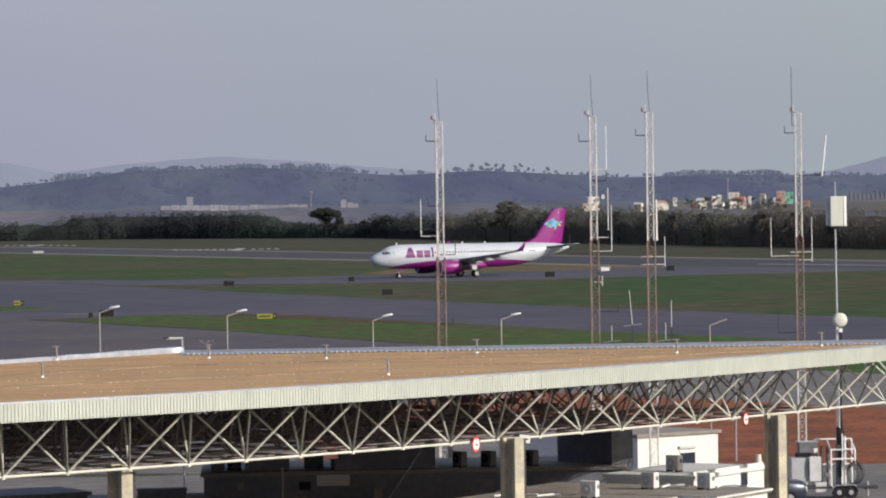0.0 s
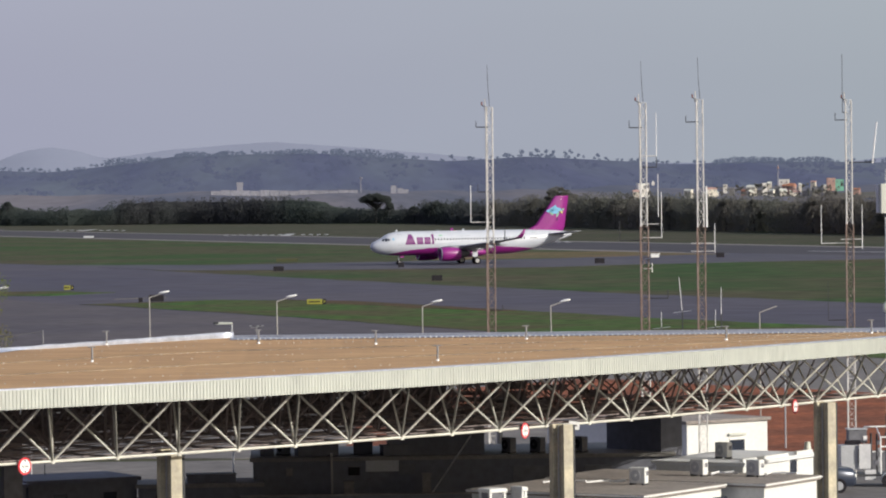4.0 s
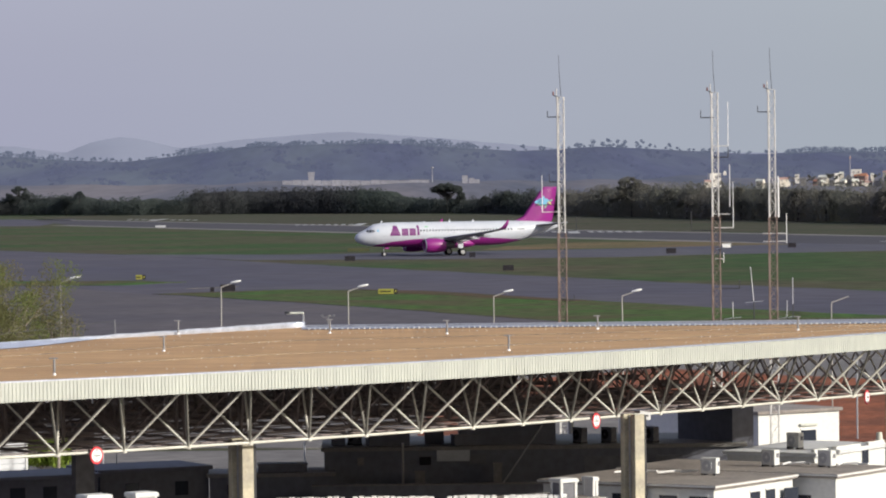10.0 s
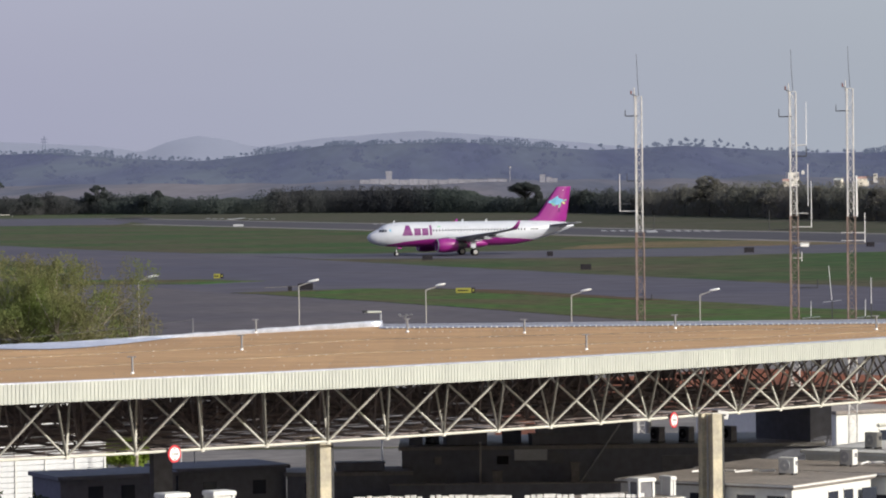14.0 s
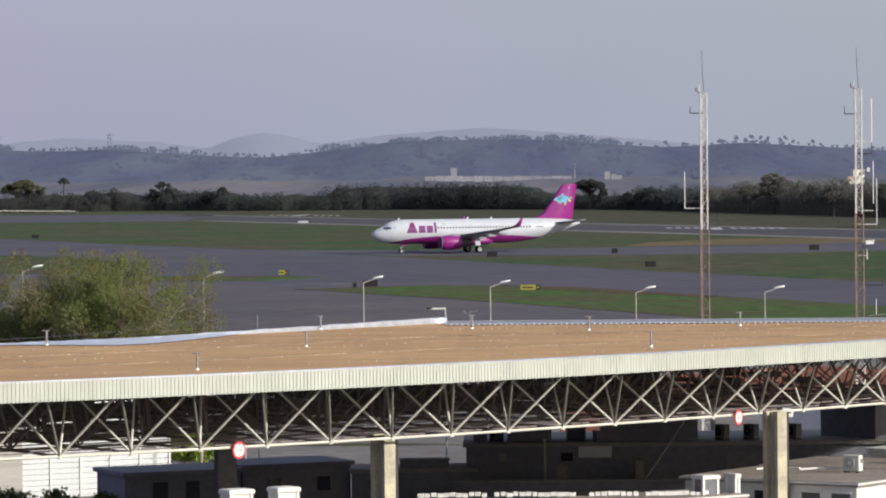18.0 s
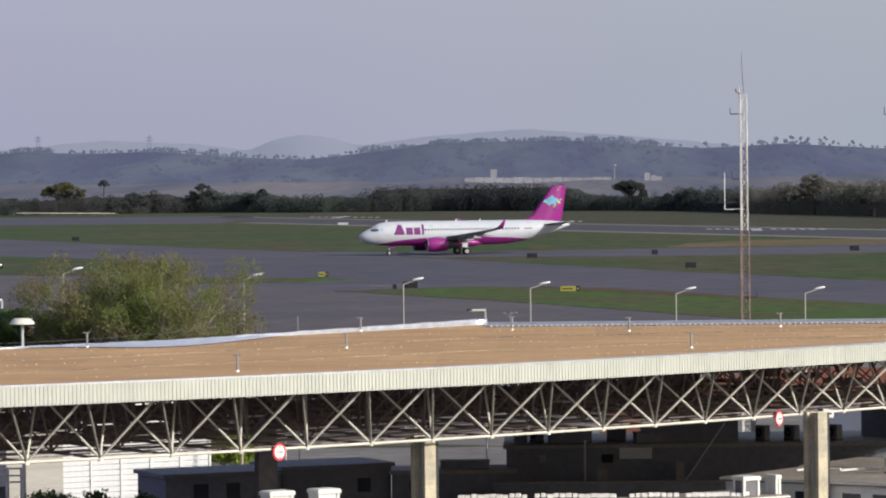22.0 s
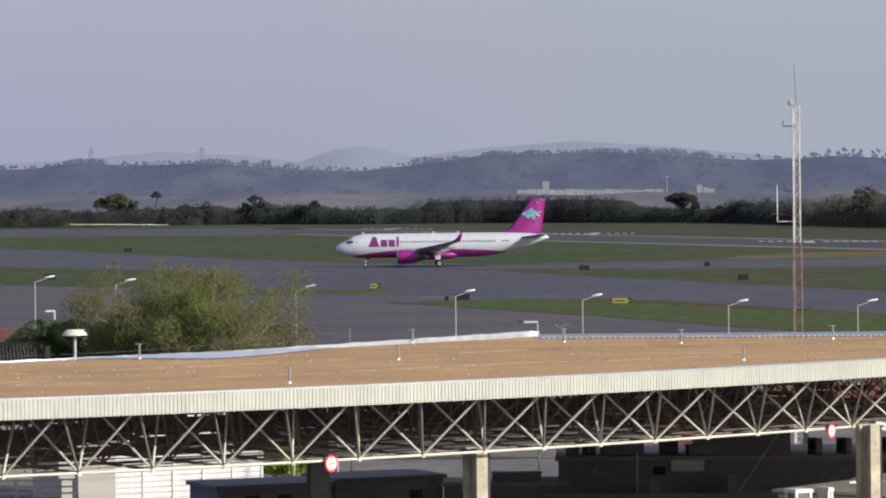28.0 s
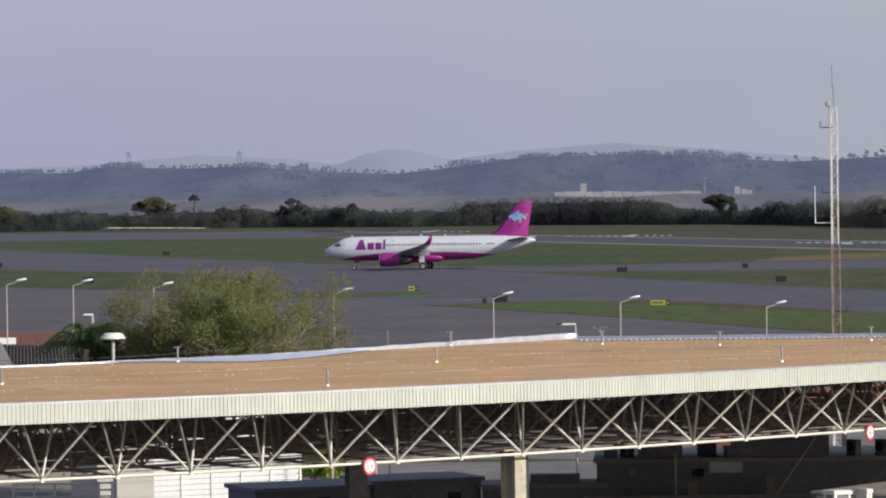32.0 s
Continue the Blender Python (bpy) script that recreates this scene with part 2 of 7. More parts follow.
MOUNTAIN = mat("hazy_mountain", (0.125, 0.135, 0.175), 1.0, scale=0.002, vary=0.03, glow=1.25, spec=0.0)
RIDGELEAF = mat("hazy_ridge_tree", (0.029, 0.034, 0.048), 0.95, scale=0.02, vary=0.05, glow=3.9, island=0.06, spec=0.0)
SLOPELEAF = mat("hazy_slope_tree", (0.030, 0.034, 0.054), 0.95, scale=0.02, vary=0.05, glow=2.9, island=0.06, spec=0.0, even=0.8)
# hazy_white and hazy_block hold the distance haze in their base colours
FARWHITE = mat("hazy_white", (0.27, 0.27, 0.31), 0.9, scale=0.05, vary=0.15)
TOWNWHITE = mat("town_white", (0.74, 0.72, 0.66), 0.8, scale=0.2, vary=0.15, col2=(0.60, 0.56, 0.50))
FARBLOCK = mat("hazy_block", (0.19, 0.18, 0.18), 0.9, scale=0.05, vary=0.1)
VERGE = mat("dull_verge", (0.068, 0.060, 0.044), 0.95, scale=0.03, vary=0.2, col2=(0.046, 0.054, 0.030), spot=0.1, spec=0.1)
WORN = mat("worn_apron", (0.098, 0.086, 0.096), 0.9, scale=0.05, vary=0.14, col2=(0.076, 0.069, 0.084), spot=0.06, spec=0.2)
MINT = mat("mint_paint", (0.22, 0.50, 0.36), 0.8, scale=0.3, vary=0.1)
PINKWALL = mat("pink_plaster", (0.42, 0.27, 0.23), 0.85, scale=0.3, vary=0.15)
CABINET = mat("grey_cabinet_paint", (0.47, 0.48, 0.50), 0.5, 0.1, scale=2, vary=0.1)


# ---- mesh helpers ----
def box(bm, c, s, rz=0.0, bevel=0.0, m=None):
    """A box centred at c with size s, turned by rz degrees."""
    t = pose(*c, 0, 0, rz)
    if m is not None:
        t = m @ t
    v = [bm.verts.new(t @ Vector((x * s[0] / 2, y * s[1] / 2, z * s[2] / 2))) for x in (-1, 1) for y in (-1, 1) for z in (-1, 1)]
    fs = [bm.faces.new([v[i] for i in f]) for f in ((0, 1, 3, 2), (4, 6, 7, 5), (0, 4, 5, 1), (2, 3, 7, 6), (0, 2, 6, 4), (1, 5, 7, 3))]
    if bevel:
        es = list({e for f in fs for e in f.edges})
        bmesh.ops.bevel(bm, geom=es, offset=bevel, segments=2, affect="EDGES", profile=0.5)
    return bm


def tube(bm, p, q, r, r2=None, n=8, caps=True):
    """A round bar from p to q."""
    p, q = Vector(p), Vector(q)
    r2 = r if r2 is None else r2
    d = (q - p).normalized()
    a = d.orthogonal().normalized()
    b = d.cross(a)
    ring = []
    for c, rr in ((p, r), (q, r2)):
        ring.append([bm.verts.new(c + rr * (math.cos(2 * math.pi * i / n) * a + math.sin(2 * math.pi * i / n) * b)) for i in range(n)])
    for i in range(n):
        bm.faces.new((ring[0][i], ring[0][(i + 1) % n], ring[1][(i + 1) % n], ring[1][i]))
    if caps:
        bm.faces.new(ring[0][::-1])
        bm.faces.new(ring[1])
    return bm


def loft(bm, rings, close=True, caps=True):
    """Joins rings of points; returns the rows of faces."""
    vs = [[bm.verts.new(p) for p in r] for r in rings]
    rows = []
    for a, b in zip(vs, vs[1:]):
        n = len(a)
        rows.append([bm.faces.new((a[i], a[(i + 1) % n], b[(i + 1) % n], b[i])) for i in range(n if close else n - 1)])
    if caps and close:
        bm.faces.new(vs[0][::-1])
        bm.faces.new(vs[-1])
    return rows


def poly(bm, pts, z, thick=0.0):
    """A flat slab over the outline pts."""
    top = [bm.verts.new((x, y, z)) for x, y in pts]
    f = bm.faces.new(top)
    if thick:
        low = [bm.verts.new((x, y, z - thick)) for x, y in pts]
        n = len(pts)
        for i in range(n):
            bm.faces.new((top[i], low[i], low[(i + 1) % n], top[(i + 1) % n]))
    return f


def mesh_of(name, bm, material, smooth=False):
    bmesh.ops.recalc_face_normals(bm, faces=bm.faces)
    me = bpy.data.meshes.new(name)
    bm.to_mesh(me)
    bm.free()
    for m in material if isinstance(material, (list, tuple)) else (material,):
        me.materials.append(m)
    if smooth:
        me.polygons.foreach_set("use_smooth", [True] * len(me.polygons))
    return me


def part(name, bm, material, parent, label="", smooth=False, m=None):
    ob = new(name, mesh_of(name, bm, material, smooth))
    ob.parent = parent
    if m is not None:
        ob.matrix_basis = m
    return tagged(ob, label)


def share(name, me, parent, m, label=""):
    ob = new(name, me)
    ob.parent = parent
    ob.matrix_basis = m
    return tagged(ob, label)


def thing(name, label, category, m=None, group="", kind=""):
    ob = new(name)
    ob.empty_display_size = 0.3
    if m is not None:
        ob.matrix_basis = m
    return tagged(ob, label, category, group, kind)


def solid(name, bm, material, label, category, m=None, group="", kind="", smooth=False):
    ob = new(name, mesh_of(name, bm, material, smooth))
    if m is not None:
        ob.matrix_basis = m
    return tagged(ob, label, category, group, kind)


def BM():
    return bmesh.new()


ROD = mesh_of("rod", tube(BM(), (0, 0, 0), (0, 0, 1), 1.0, n=8), TRUSS, True)


def rod(name, p, q, r, parent, me=None, label=""):
    """A bar between two places, sharing one mesh."""
    p, q = Vector(p), Vector(q)
    d = q - p
    m = Matrix.Translation(p) @ d.to_track_quat("Z", "Y").to_matrix().to_4x4() @ Matrix.Diagonal((r, r, d.length, 1))
    return share(name, me or ROD, parent, m, label)


def leaves(centres, radii, count, size, seed, flat=0.75, slim=0.6):
    """Leaf cards scattered in blobs, as vertices and faces."""
    rng = np.random.default_rng(seed)
    centres, radii = np.asarray(centres, float), np.asarray(radii, float)
    k = rng.integers(0, len(centres), count)
    d = rng.normal(size=(count, 3))
    d /= np.linalg.norm(d, axis=1)[:, None]
    rr = radii[k][:, None] * rng.uniform(0.55, 1.08, (count, 1)) if radii.ndim == 1 else radii[k] * rng.uniform(0.55, 1.08, (count, 1))
    c = centres[k] + d * rr * (np.array([1, 1, flat]) if radii.ndim == 1 else 1)
    a = rng.normal(size=(count, 3))
    a /= np.linalg.norm(a, axis=1)[:, None]
    b = np.cross(a, rng.normal(size=(count, 3)))
    b /= np.linalg.norm(b, axis=1)[:, None]
    s = size * rng.uniform(0.5, 1.3, (count, 1))
    v = np.stack([c - a * s, c + b * s * slim, c + a * s, c - b * s * slim], 1).reshape(-1, 3)
    return v, np.arange(4 * count).reshape(-1, 4)


def leaf_mesh(name, v, f, material):
    me = bpy.data.meshes.new(name)
    me.from_pydata(v.tolist(), [], f.tolist())
    me.materials.append(material)
    return me
POSTGREY = mat("post_grey", (0.26, 0.26, 0.27), 0.6, 0.3, scale=4, vary=0.15)
POLE = mat("dull_pole", (0.42, 0.40, 0.37), 0.6, 0.1, scale=3, vary=0.1)
BARK_DARK = mat("dark_bark", (0.035, 0.033, 0.03), 0.9, scale=2, vary=0.2)
FADED = mat("faded_line", (0.17, 0.155, 0.125), 0.9, scale=0.6, vary=0.3)
SHEDRED = mat("red_brown_paint", (0.13, 0.055, 0.05), 0.85, scale=0.5, vary=0.2)
YARD = mat("pale_yard_concrete", (0.182, 0.168, 0.163), 0.9, scale=0.12, vary=0.15, col2=(0.135, 0.127, 0.126), spot=0.06, spec=0.2)
BUSHLEAF = mat("bright_bush_leaf", (0.27, 0.36, 0.07), 0.7, scale=0.4, vary=0.15, island=0.2, spec=0.1, through=0.5)
HUB = mat("wheel_hub", (0.36, 0.36, 0.37), 0.5, 0.3, scale=3, vary=0.1)


# ---- the ground ----
def interp(x, table):
    return float(np.interp(x, [a for a, _ in table], [b for _, b in table]))


bm = BM()
poly(bm, [(-3000, -300), (3000, -300), (3000, 4900), (-3000, 4900)], 0.0)
solid("ground", bm, GRASS, "mown airfield grass, dull green and patchy", "ground", kind="structure")


def paved(name, pts, z, material, label, category="pavement"):
    return solid(name, slab(ragged(pts) if "runway" not in name and "yard" not in name else pts, z), material, label, category, kind="structure")


def ragged(pts, step=5.0, amount=0.45):
    """The outline with its edges broken up a little."""
    res = []
    for (x0, y0), (x1, y1) in zip(pts, pts[1:] + pts[:1]):
        L = math.hypot(x1 - x0, y1 - y0)
        n = max(1, min(40, int(L / step)))
        for k in range(n):
            x, y = x0 + (x1 - x0) * k / n, y0 + (y1 - y0) * k / n
            j = 1.0 if k else 0.3
            res.append((x + j * amount * noise.noise(Vector((x * 0.21, y * 0.09, 1.0))), y + j * amount * 7 * noise.noise(Vector((x * 0.17, y * 0.07, 8.0)))))
    return res


def slab(pts, z):
    bm = BM()
    poly(bm, pts, z, 0.06)
    return bm


def ru(x, y, s):
    """A place s metres along the runway from (x, y)."""
    return (x - 0.342 * s, y + 0.94 * s)


paved("apron", [(-420, 1240), (-240, 1200), (-167, 1006), (-71, 758), (-46, 704), (-22.5, 636), (6.4, 551), (38.6, 464), (64.3, 406.5), (140, 224), (-260, 224), (-330, 600)],
      0.03, APRON, "broad grey taxiway and apron asphalt", "apron")
paved("taxiway_exit", [(-47, 705), (-15, 683), (4, 693), (44.7, 707), (60, 722), (85, 728), (120, 650), (107, 668), (53.6, 643.5), (39, 632), (7.2, 630), (-23, 641)],
      0.04, ASPHALT, "narrow curved grey exit taxiway", "taxiway")
paved("runway", [ru(65, 781, -700), ru(65, 781, 470), ru(107, 796, 700), ru(107, 796, -700)], 0.03, RUNWAY, "dark asphalt runway with worn white marks", "runway")
paved("runway_shoulder", [ru(59, 779, -60), ru(59, 779, 470), ru(65, 781, 470), ru(65, 781, -60)], 0.02, SHOULDER, "pale worn strip along the runway edge", "shoulder")
paved("runway_shoulder_far", [ru(107, 796, -700), ru(107, 796, 700), ru(113, 798, 700), ru(113, 798, -700)], 0.02, SHOULDER, "pale worn strip along the runway edge", "shoulder")
paved("taxiway_far", [(-104, 1213), (-201, 1216), (-420, 1240), (-480, 1560), (-250, 1510), (-110, 1440)], 0.02, APRON, "far grey-brown taxiway band", "taxiway")
paved("runway_turn", [(64, 784), (92, 706), (130, 600), (106, 668), (85, 700)], 0.035, ASPHALT, "grey asphalt where the exit meets the runway", "taxiway")
paved("grass_island_a", [(-26, 450), (-10.5, 462), (5.2, 448), (19, 414), (31.7, 381), (43, 357), (82, 270), (56, 250), (30, 310), (9.4, 365), (4.3, 380), (-9.4, 414), (-24, 446)],
      0.065, LUSH, "bright green grass island between taxiway and apron", "grass")
paved("grass_island_b", [(-24.5, 502), (-34, 514), (-55, 516), (-62, 505), (-45, 494), (-32, 490)], 0.065, LUSH, "small green grass island", "grass")
paved("grass_island_c", [(-119, 718), (-73, 650), (-55, 575), (-60, 538), (-70, 540), (-96, 576), (-140, 640), (-240, 800), (-230, 930)], 0.065, GRASS, "dull green grass island", "grass")
paved("dry_patch", [(18, 709), (46, 712), (70, 724), (82, 738), (76, 762), (63, 779), (38, 776), (24, 748)], 0.012, DRY, "patch of dry brown grass", "grass")
paved("dry_strip", [ru(-10, 560, 0), ru(30, 452, 0), ru(72, 380, 0), ru(70, 372, 0), ru(28, 446, 0), ru(-12, 556, 0)], 0.02, DRY, "thin worn strip of dry grass", "grass")
paved("far_verge", [(165, 660), (-106, 1406), (-160, 1606), (-100, 1568), (-46, 1571), (40, 1461), (104, 1141), (148, 934), (228, 698)], 0.012, VERGE, "dull brown-green verge before the woodland", "grass")
paved("apron_near", [(-250, 226), (-61, 226), (-61, 250), (40, 297), (22, 338), (6, 374), (-9, 412), (-25, 446), (-42, 490), (-62, 503), (-72, 536), (-100, 570), (-150, 640), (-250, 700)], 0.036, WORN, "worn pale brownish apron asphalt", "apron")
paved("earth_edge", [(-3, 459), (5.2, 449), (16, 421), (22, 404), (19, 404), (12, 420), (3, 440)], 0.085, EARTH_DULL, "trodden brown earth along the taxiway edge", "earth")
paved("earth_bank", [(1.5, 187.5), (75, 183), (100, 218), (37.5, 234), (29, 245), (18, 260), (3, 240)], 0.05, EARTH, "strip of bare red earth", "earth")
paved("access_road", [(6, 187.2), (17.5, 186.6), (18.5, 200), (16.5, 215), (8, 212)], 0.07, YARD, "pale grey access road crossing the red earth", "road")
paved("service_yard", [(-120, -60), (120, -60), (80, 184), (-120, 188)], 0.02, YARD, "pale grey service yard beneath the canopy", "yard")

paved("concrete_strip", [(-60, 186), (1.5, 187), (75, 184.5), (100, 236), (124, 305), (40, 296), (-60, 250)], 0.045, YARD, "pale concrete strip beside the red earth", "apron")
# white runway bars in groups, with one broad block in each
for gx, gy, n, dx, dy, blk in ((-88, 1384, 10, 2.75, -4.3, 4), (-24.6, 1155, 14, 2.25, -0.95, 8), (34.5, 946, 13, 2.1, -2.1, 5)):
    for i in range(n):
        x, y = gx + i * dx, gy + i * dy
        if i == blk:
            bm = slab([(x - 1.4, y - 26), (x + 1.2, y - 26), (x + 2.9, y + 26), (x + 0.4, y + 26)], 0.055)
        elif i == blk + 1:
            continue
        else:
            bm = slab([(x, y - 7), (x + 1.25, y - 7), (x + 1.25, y + 7), (x, y + 7)], 0.05)
        solid("runway_mark", bm, ROADPAINT, "broad white painted touchdown block" if i == blk else "white painted runway bar", "runway mark", group="runway bars", kind="structure")
bm = slab([(94.6, 748), (150, 640), (151, 642), (95.6, 750)], 0.06)
solid("runway_mark", bm, ROADPAINT, "long white painted lead-in line", "runway mark", kind="structure")
for pts in ([(-13, 452), (-8, 457), (-8.3, 458), (-13.4, 452.8)], [(-45, 497), (-36, 503), (-36.3, 503.7), (-45.3, 497.7)], [(-23, 470), (-17, 476), (-17.2, 476.7), (-23.3, 470.6)]):
    solid("taxi_line", slab(pts, 0.06), FADED, "faded pale taxiway line", "road mark", group="taxi lines", kind="structure")

# ---- hills and far distance ----
RIDGE = [(-30, 0.5), (-14, 0.42), (-9.4, 0.45), (-8.4, 0.44), (-7.8, 0.52), (-7, 0.48), (-5.9, 0.5), (-4.8, 0.41), (-3.7, 0.36), (-2.9, 0.44), (-1.8, 0.58), (0, 0.60),
         (1.2, 0.52), (2, 0.45), (3.2, 0.51), (4.5, 0.43), (5.3, 0.37), (6.5, 0.40), (9.1, 0.345), (14, 0.4), (30, 0.5)]
FARRIDGE = [(-30, 0.5), (-10, 0.45), (-8, 0.5), (-6.6, 0.62), (-5.2, 0.55), (-4.55, 0.45), (-4.1, 0.62), (-3.7, 0.68), (-3.28, 0.61), (-2.9, 0.5), (-2, 0.62), (-0.5, 0.72), (1, 0.6), (3, 0.4), (7.6, 0.3), (8.4, 0.4), (9.1, 0.58), (11, 0.75), (30, 0.6)]


def ridge_height(az, dist, table):
    return EYE + dist * math.tan(radians(interp(az, table))) if table is not None else 0


def terrain(name, rows, material, label):
    """rows: (distance, function of the bearing giving the height)."""
    bm = BM()
    azs = [-30 + 0.15 * i for i in range(401)]
    grid = []
    for d, h in rows:
        grid.append([bm.verts.new((d * math.sin(radians(a)), d * math.cos(radians(a)), h(a))) for a in azs])
    for a, b in zip(grid, grid[1:]):
        for i in range(len(azs) - 1):
            bm.faces.new((a[i], a[i + 1], b[i + 1], b[i]))
    return solid(name, bm, material, label, "hill", kind="structure", smooth=True)


def hill_row(f, wob):
    return lambda a: -2 + (ridge_height(a, 4300, RIDGE) - 1.5) * f + wob * noise.noise(Vector((a * 1.3, f * 7, 2.0))) + wob * 0.5 * noise.noise(Vector((a * 4, f * 20, 5.0)))


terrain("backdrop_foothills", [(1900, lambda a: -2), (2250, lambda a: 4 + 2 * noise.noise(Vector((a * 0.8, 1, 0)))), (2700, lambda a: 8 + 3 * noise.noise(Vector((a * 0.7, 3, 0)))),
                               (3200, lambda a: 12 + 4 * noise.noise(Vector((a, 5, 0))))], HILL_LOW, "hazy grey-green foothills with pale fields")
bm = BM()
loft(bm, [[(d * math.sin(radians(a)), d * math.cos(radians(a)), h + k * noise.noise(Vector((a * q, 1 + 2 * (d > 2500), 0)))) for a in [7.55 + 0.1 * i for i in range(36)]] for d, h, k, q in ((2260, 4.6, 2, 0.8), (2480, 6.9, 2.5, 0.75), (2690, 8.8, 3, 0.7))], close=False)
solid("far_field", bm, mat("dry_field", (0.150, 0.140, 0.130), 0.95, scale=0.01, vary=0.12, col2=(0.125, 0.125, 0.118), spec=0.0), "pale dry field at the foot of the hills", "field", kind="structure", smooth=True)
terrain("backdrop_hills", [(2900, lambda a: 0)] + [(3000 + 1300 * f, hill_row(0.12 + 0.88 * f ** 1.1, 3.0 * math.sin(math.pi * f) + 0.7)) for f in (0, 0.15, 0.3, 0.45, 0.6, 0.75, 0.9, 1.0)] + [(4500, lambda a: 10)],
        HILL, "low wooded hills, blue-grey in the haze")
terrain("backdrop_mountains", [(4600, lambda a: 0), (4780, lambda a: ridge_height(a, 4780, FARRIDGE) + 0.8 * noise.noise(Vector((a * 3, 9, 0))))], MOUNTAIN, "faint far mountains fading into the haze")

# ---- the canopy ----
CHORD, SOFFIT, ROOF = 5.14, 6.645, 7.205


def edge(x):
    """The canopy's curved front edge in plan."""
    return 116.56 + 0.896 * x + 0.01056 * x * x


def back(x):
    """Its rear edge."""
    return interp(x, [(-40, 110), (-30, 118.3), (-21, 126.6), (-12.6, 134.0), (-3.0, 146.2), (25.5, 145.1)])


# places along the front edge every 2.18 m
fine = [(-34 + 0.02 * i, edge(-34 + 0.02 * i)) for i in range(2980)]
run = [0.0]
for (x0, y0), (x1, y1) in zip(fine, fine[1:]):
    run.append(run[-1] + math.hypot(x1 - x0, y1 - y0))
xs_fine = [p[0] for p in fine]
PITCH = 2.176
s_ref = float(np.interp(-8.98, xs_fine, run)) % PITCH


def along(s):
    x = float(np.interp(s, run, xs_fine))
    return x, edge(x)


def inward(x):
    g = 0.896 + 0.0211 * x
    k = math.hypot(1, g)
    return -g / k, 1 / k


stations = []
s = s_ref
while s < run[-1] and along(s)[0] < 25.2:
    stations.append(s)
    s += PITCH
NODES = [along(s) for s in stations]

canopy = thing("canopy", "long curved canopy with ochre roof, cream fascia and steel lattice truss", "canopy", kind="structure")
# post rods: truss steel again, with shade put into a darker colour
ROD_SHADED = mesh_of("rod_shaded", tube(BM(), (0, 0, 0), (0, 0, 1), 1.0, n=8), mat("shaded_post_steel", (0.27, 0.26, 0.23), 0.55, 0.2, scale=2.0, vary=0.12), True)


HALF = PITCH / 2
OVER = 1.6  # the roof edge stands this far out before the bottom chord


def lower_node(s, row):
    """Bottom node of the space frame, half a bay behind the row of top nodes before it."""
    x, y = along(s)
    nx, ny = inward(x)
    k = math.hypot(x, y)
    step = OVER / ((nx * x + ny * y) / k)
    p = Vector((x * (1 + step / k), y * (1 + step / k), EYE - (EYE - CHORD) * (1 + step / k)))
    return p + Vector((nx, ny, 0)) * 2 * OVER * row


def upper_node(s, row):
    """Top node of the frame; row 0 lies along the fascia."""
    x, y = along(s)
    nx, ny = inward(x)
    k = math.hypot(x, y)
    step = OVER / ((nx * x + ny * y) / k)
    slide = step * (x * -ny + y * nx) / k
    x, y = along(s - slide)
    nx, ny = inward(x)
    d = 0.06 + 2 * OVER * row
    return Vector((x + nx * d, y + ny * d, SOFFIT + 0.2))


def roofed(p, spare=0.5):
    return back(p.x) - p.y > spare


frame_bays = stations[:-1]
for s in frame_bays:
    a, b = lower_node(s, 0), lower_node(s + PITCH, 0)
    rod("bottom_chord", a, b, 0.044, canopy)
    t0, t1 = upper_node(s - HALF, 0), upper_node(s + HALF, 0)
    rod("top_chord", t0, t1, 0.045, canopy)
    rod("web_brace", a, t1, 0.038, canopy)
    rod("web_post", a, t0, 0.038, canopy, ROD_SHADED)
    for u in (upper_node(s - HALF, 1), upper_node(s + HALF, 1)):
        rod("web_brace", a, u, 0.036, canopy)
    part("node_ball", tube(BM(), a - Vector((0, 0, 0.07)), a + Vector((0, 0, 0.07)), 0.075, n=10), TRUSS, canopy)

# the frame behind the front row of nodes
bm = BM()
for r in range(1, 12):
    for s in frame_bays:
        a = lower_node(s, r)
        if not roofed(a, 0.3):
            continue
        tops = [upper_node(s + ds, r + dr) for ds in (-HALF, HALF) for dr in (0, 1)]
        for u in tops:
            if roofed(u, -0.6):
                tube(bm, a, u, 0.034, n=5, caps=False)
        tube(bm, a, lower_node(s + PITCH, r), 0.045, n=5, caps=False)
        tube(bm, a, lower_node(s, r - 1), 0.045, n=5, caps=False)
        tube(bm, tops[0], tops[2], 0.05, n=5, caps=False)
        f0, f1, b1 = lower_node(s, r - 1), lower_node(s + PITCH, r - 1), lower_node(s + PITCH, r)
        for u in (0.33, 0.67) if a.x > -15 else (0.5,):
            tube(bm, f0.lerp(a, u), f1.lerp(b1, u), 0.028, n=4, caps=False)
tagged(part("rear_lattice", bm, TRUSS_DARK, canopy, "rear space frame, coloured dark brown for the shade"), kind="stuff")

# boards added to close the rear edge and darken the frame, some left out
random.seed(12)
x = -31.0
while x < 12.4:
    x1 = x + 1.5
    a, b = Vector((x, back(x) - 0.25, 0)), Vector((x1 - 0.03, back(x1 - 0.03) - 0.25, 0))
    for k in range(-6, 8):
        if random.random() < 0.09 + max(0.0, (x - 2) / 13):
            continue
        bm = BM()
        z0 = CHORD + 0.02 + 0.205 * k
        g = random.choice((0.0, 0.0, 0.0, 0.02, 0.045))
        loft(bm, [[(p.x, p.y, z0 + g), (p.x, p.y + 0.03, z0 + g), (p.x, p.y + 0.03, z0 + 0.203), (p.x, p.y, z0 + 0.203)] for p in (a, b)])
        part("rear_board", bm, TRUSS_DARK, canopy, "added dark board that closes the frame's rear")
    x = x1

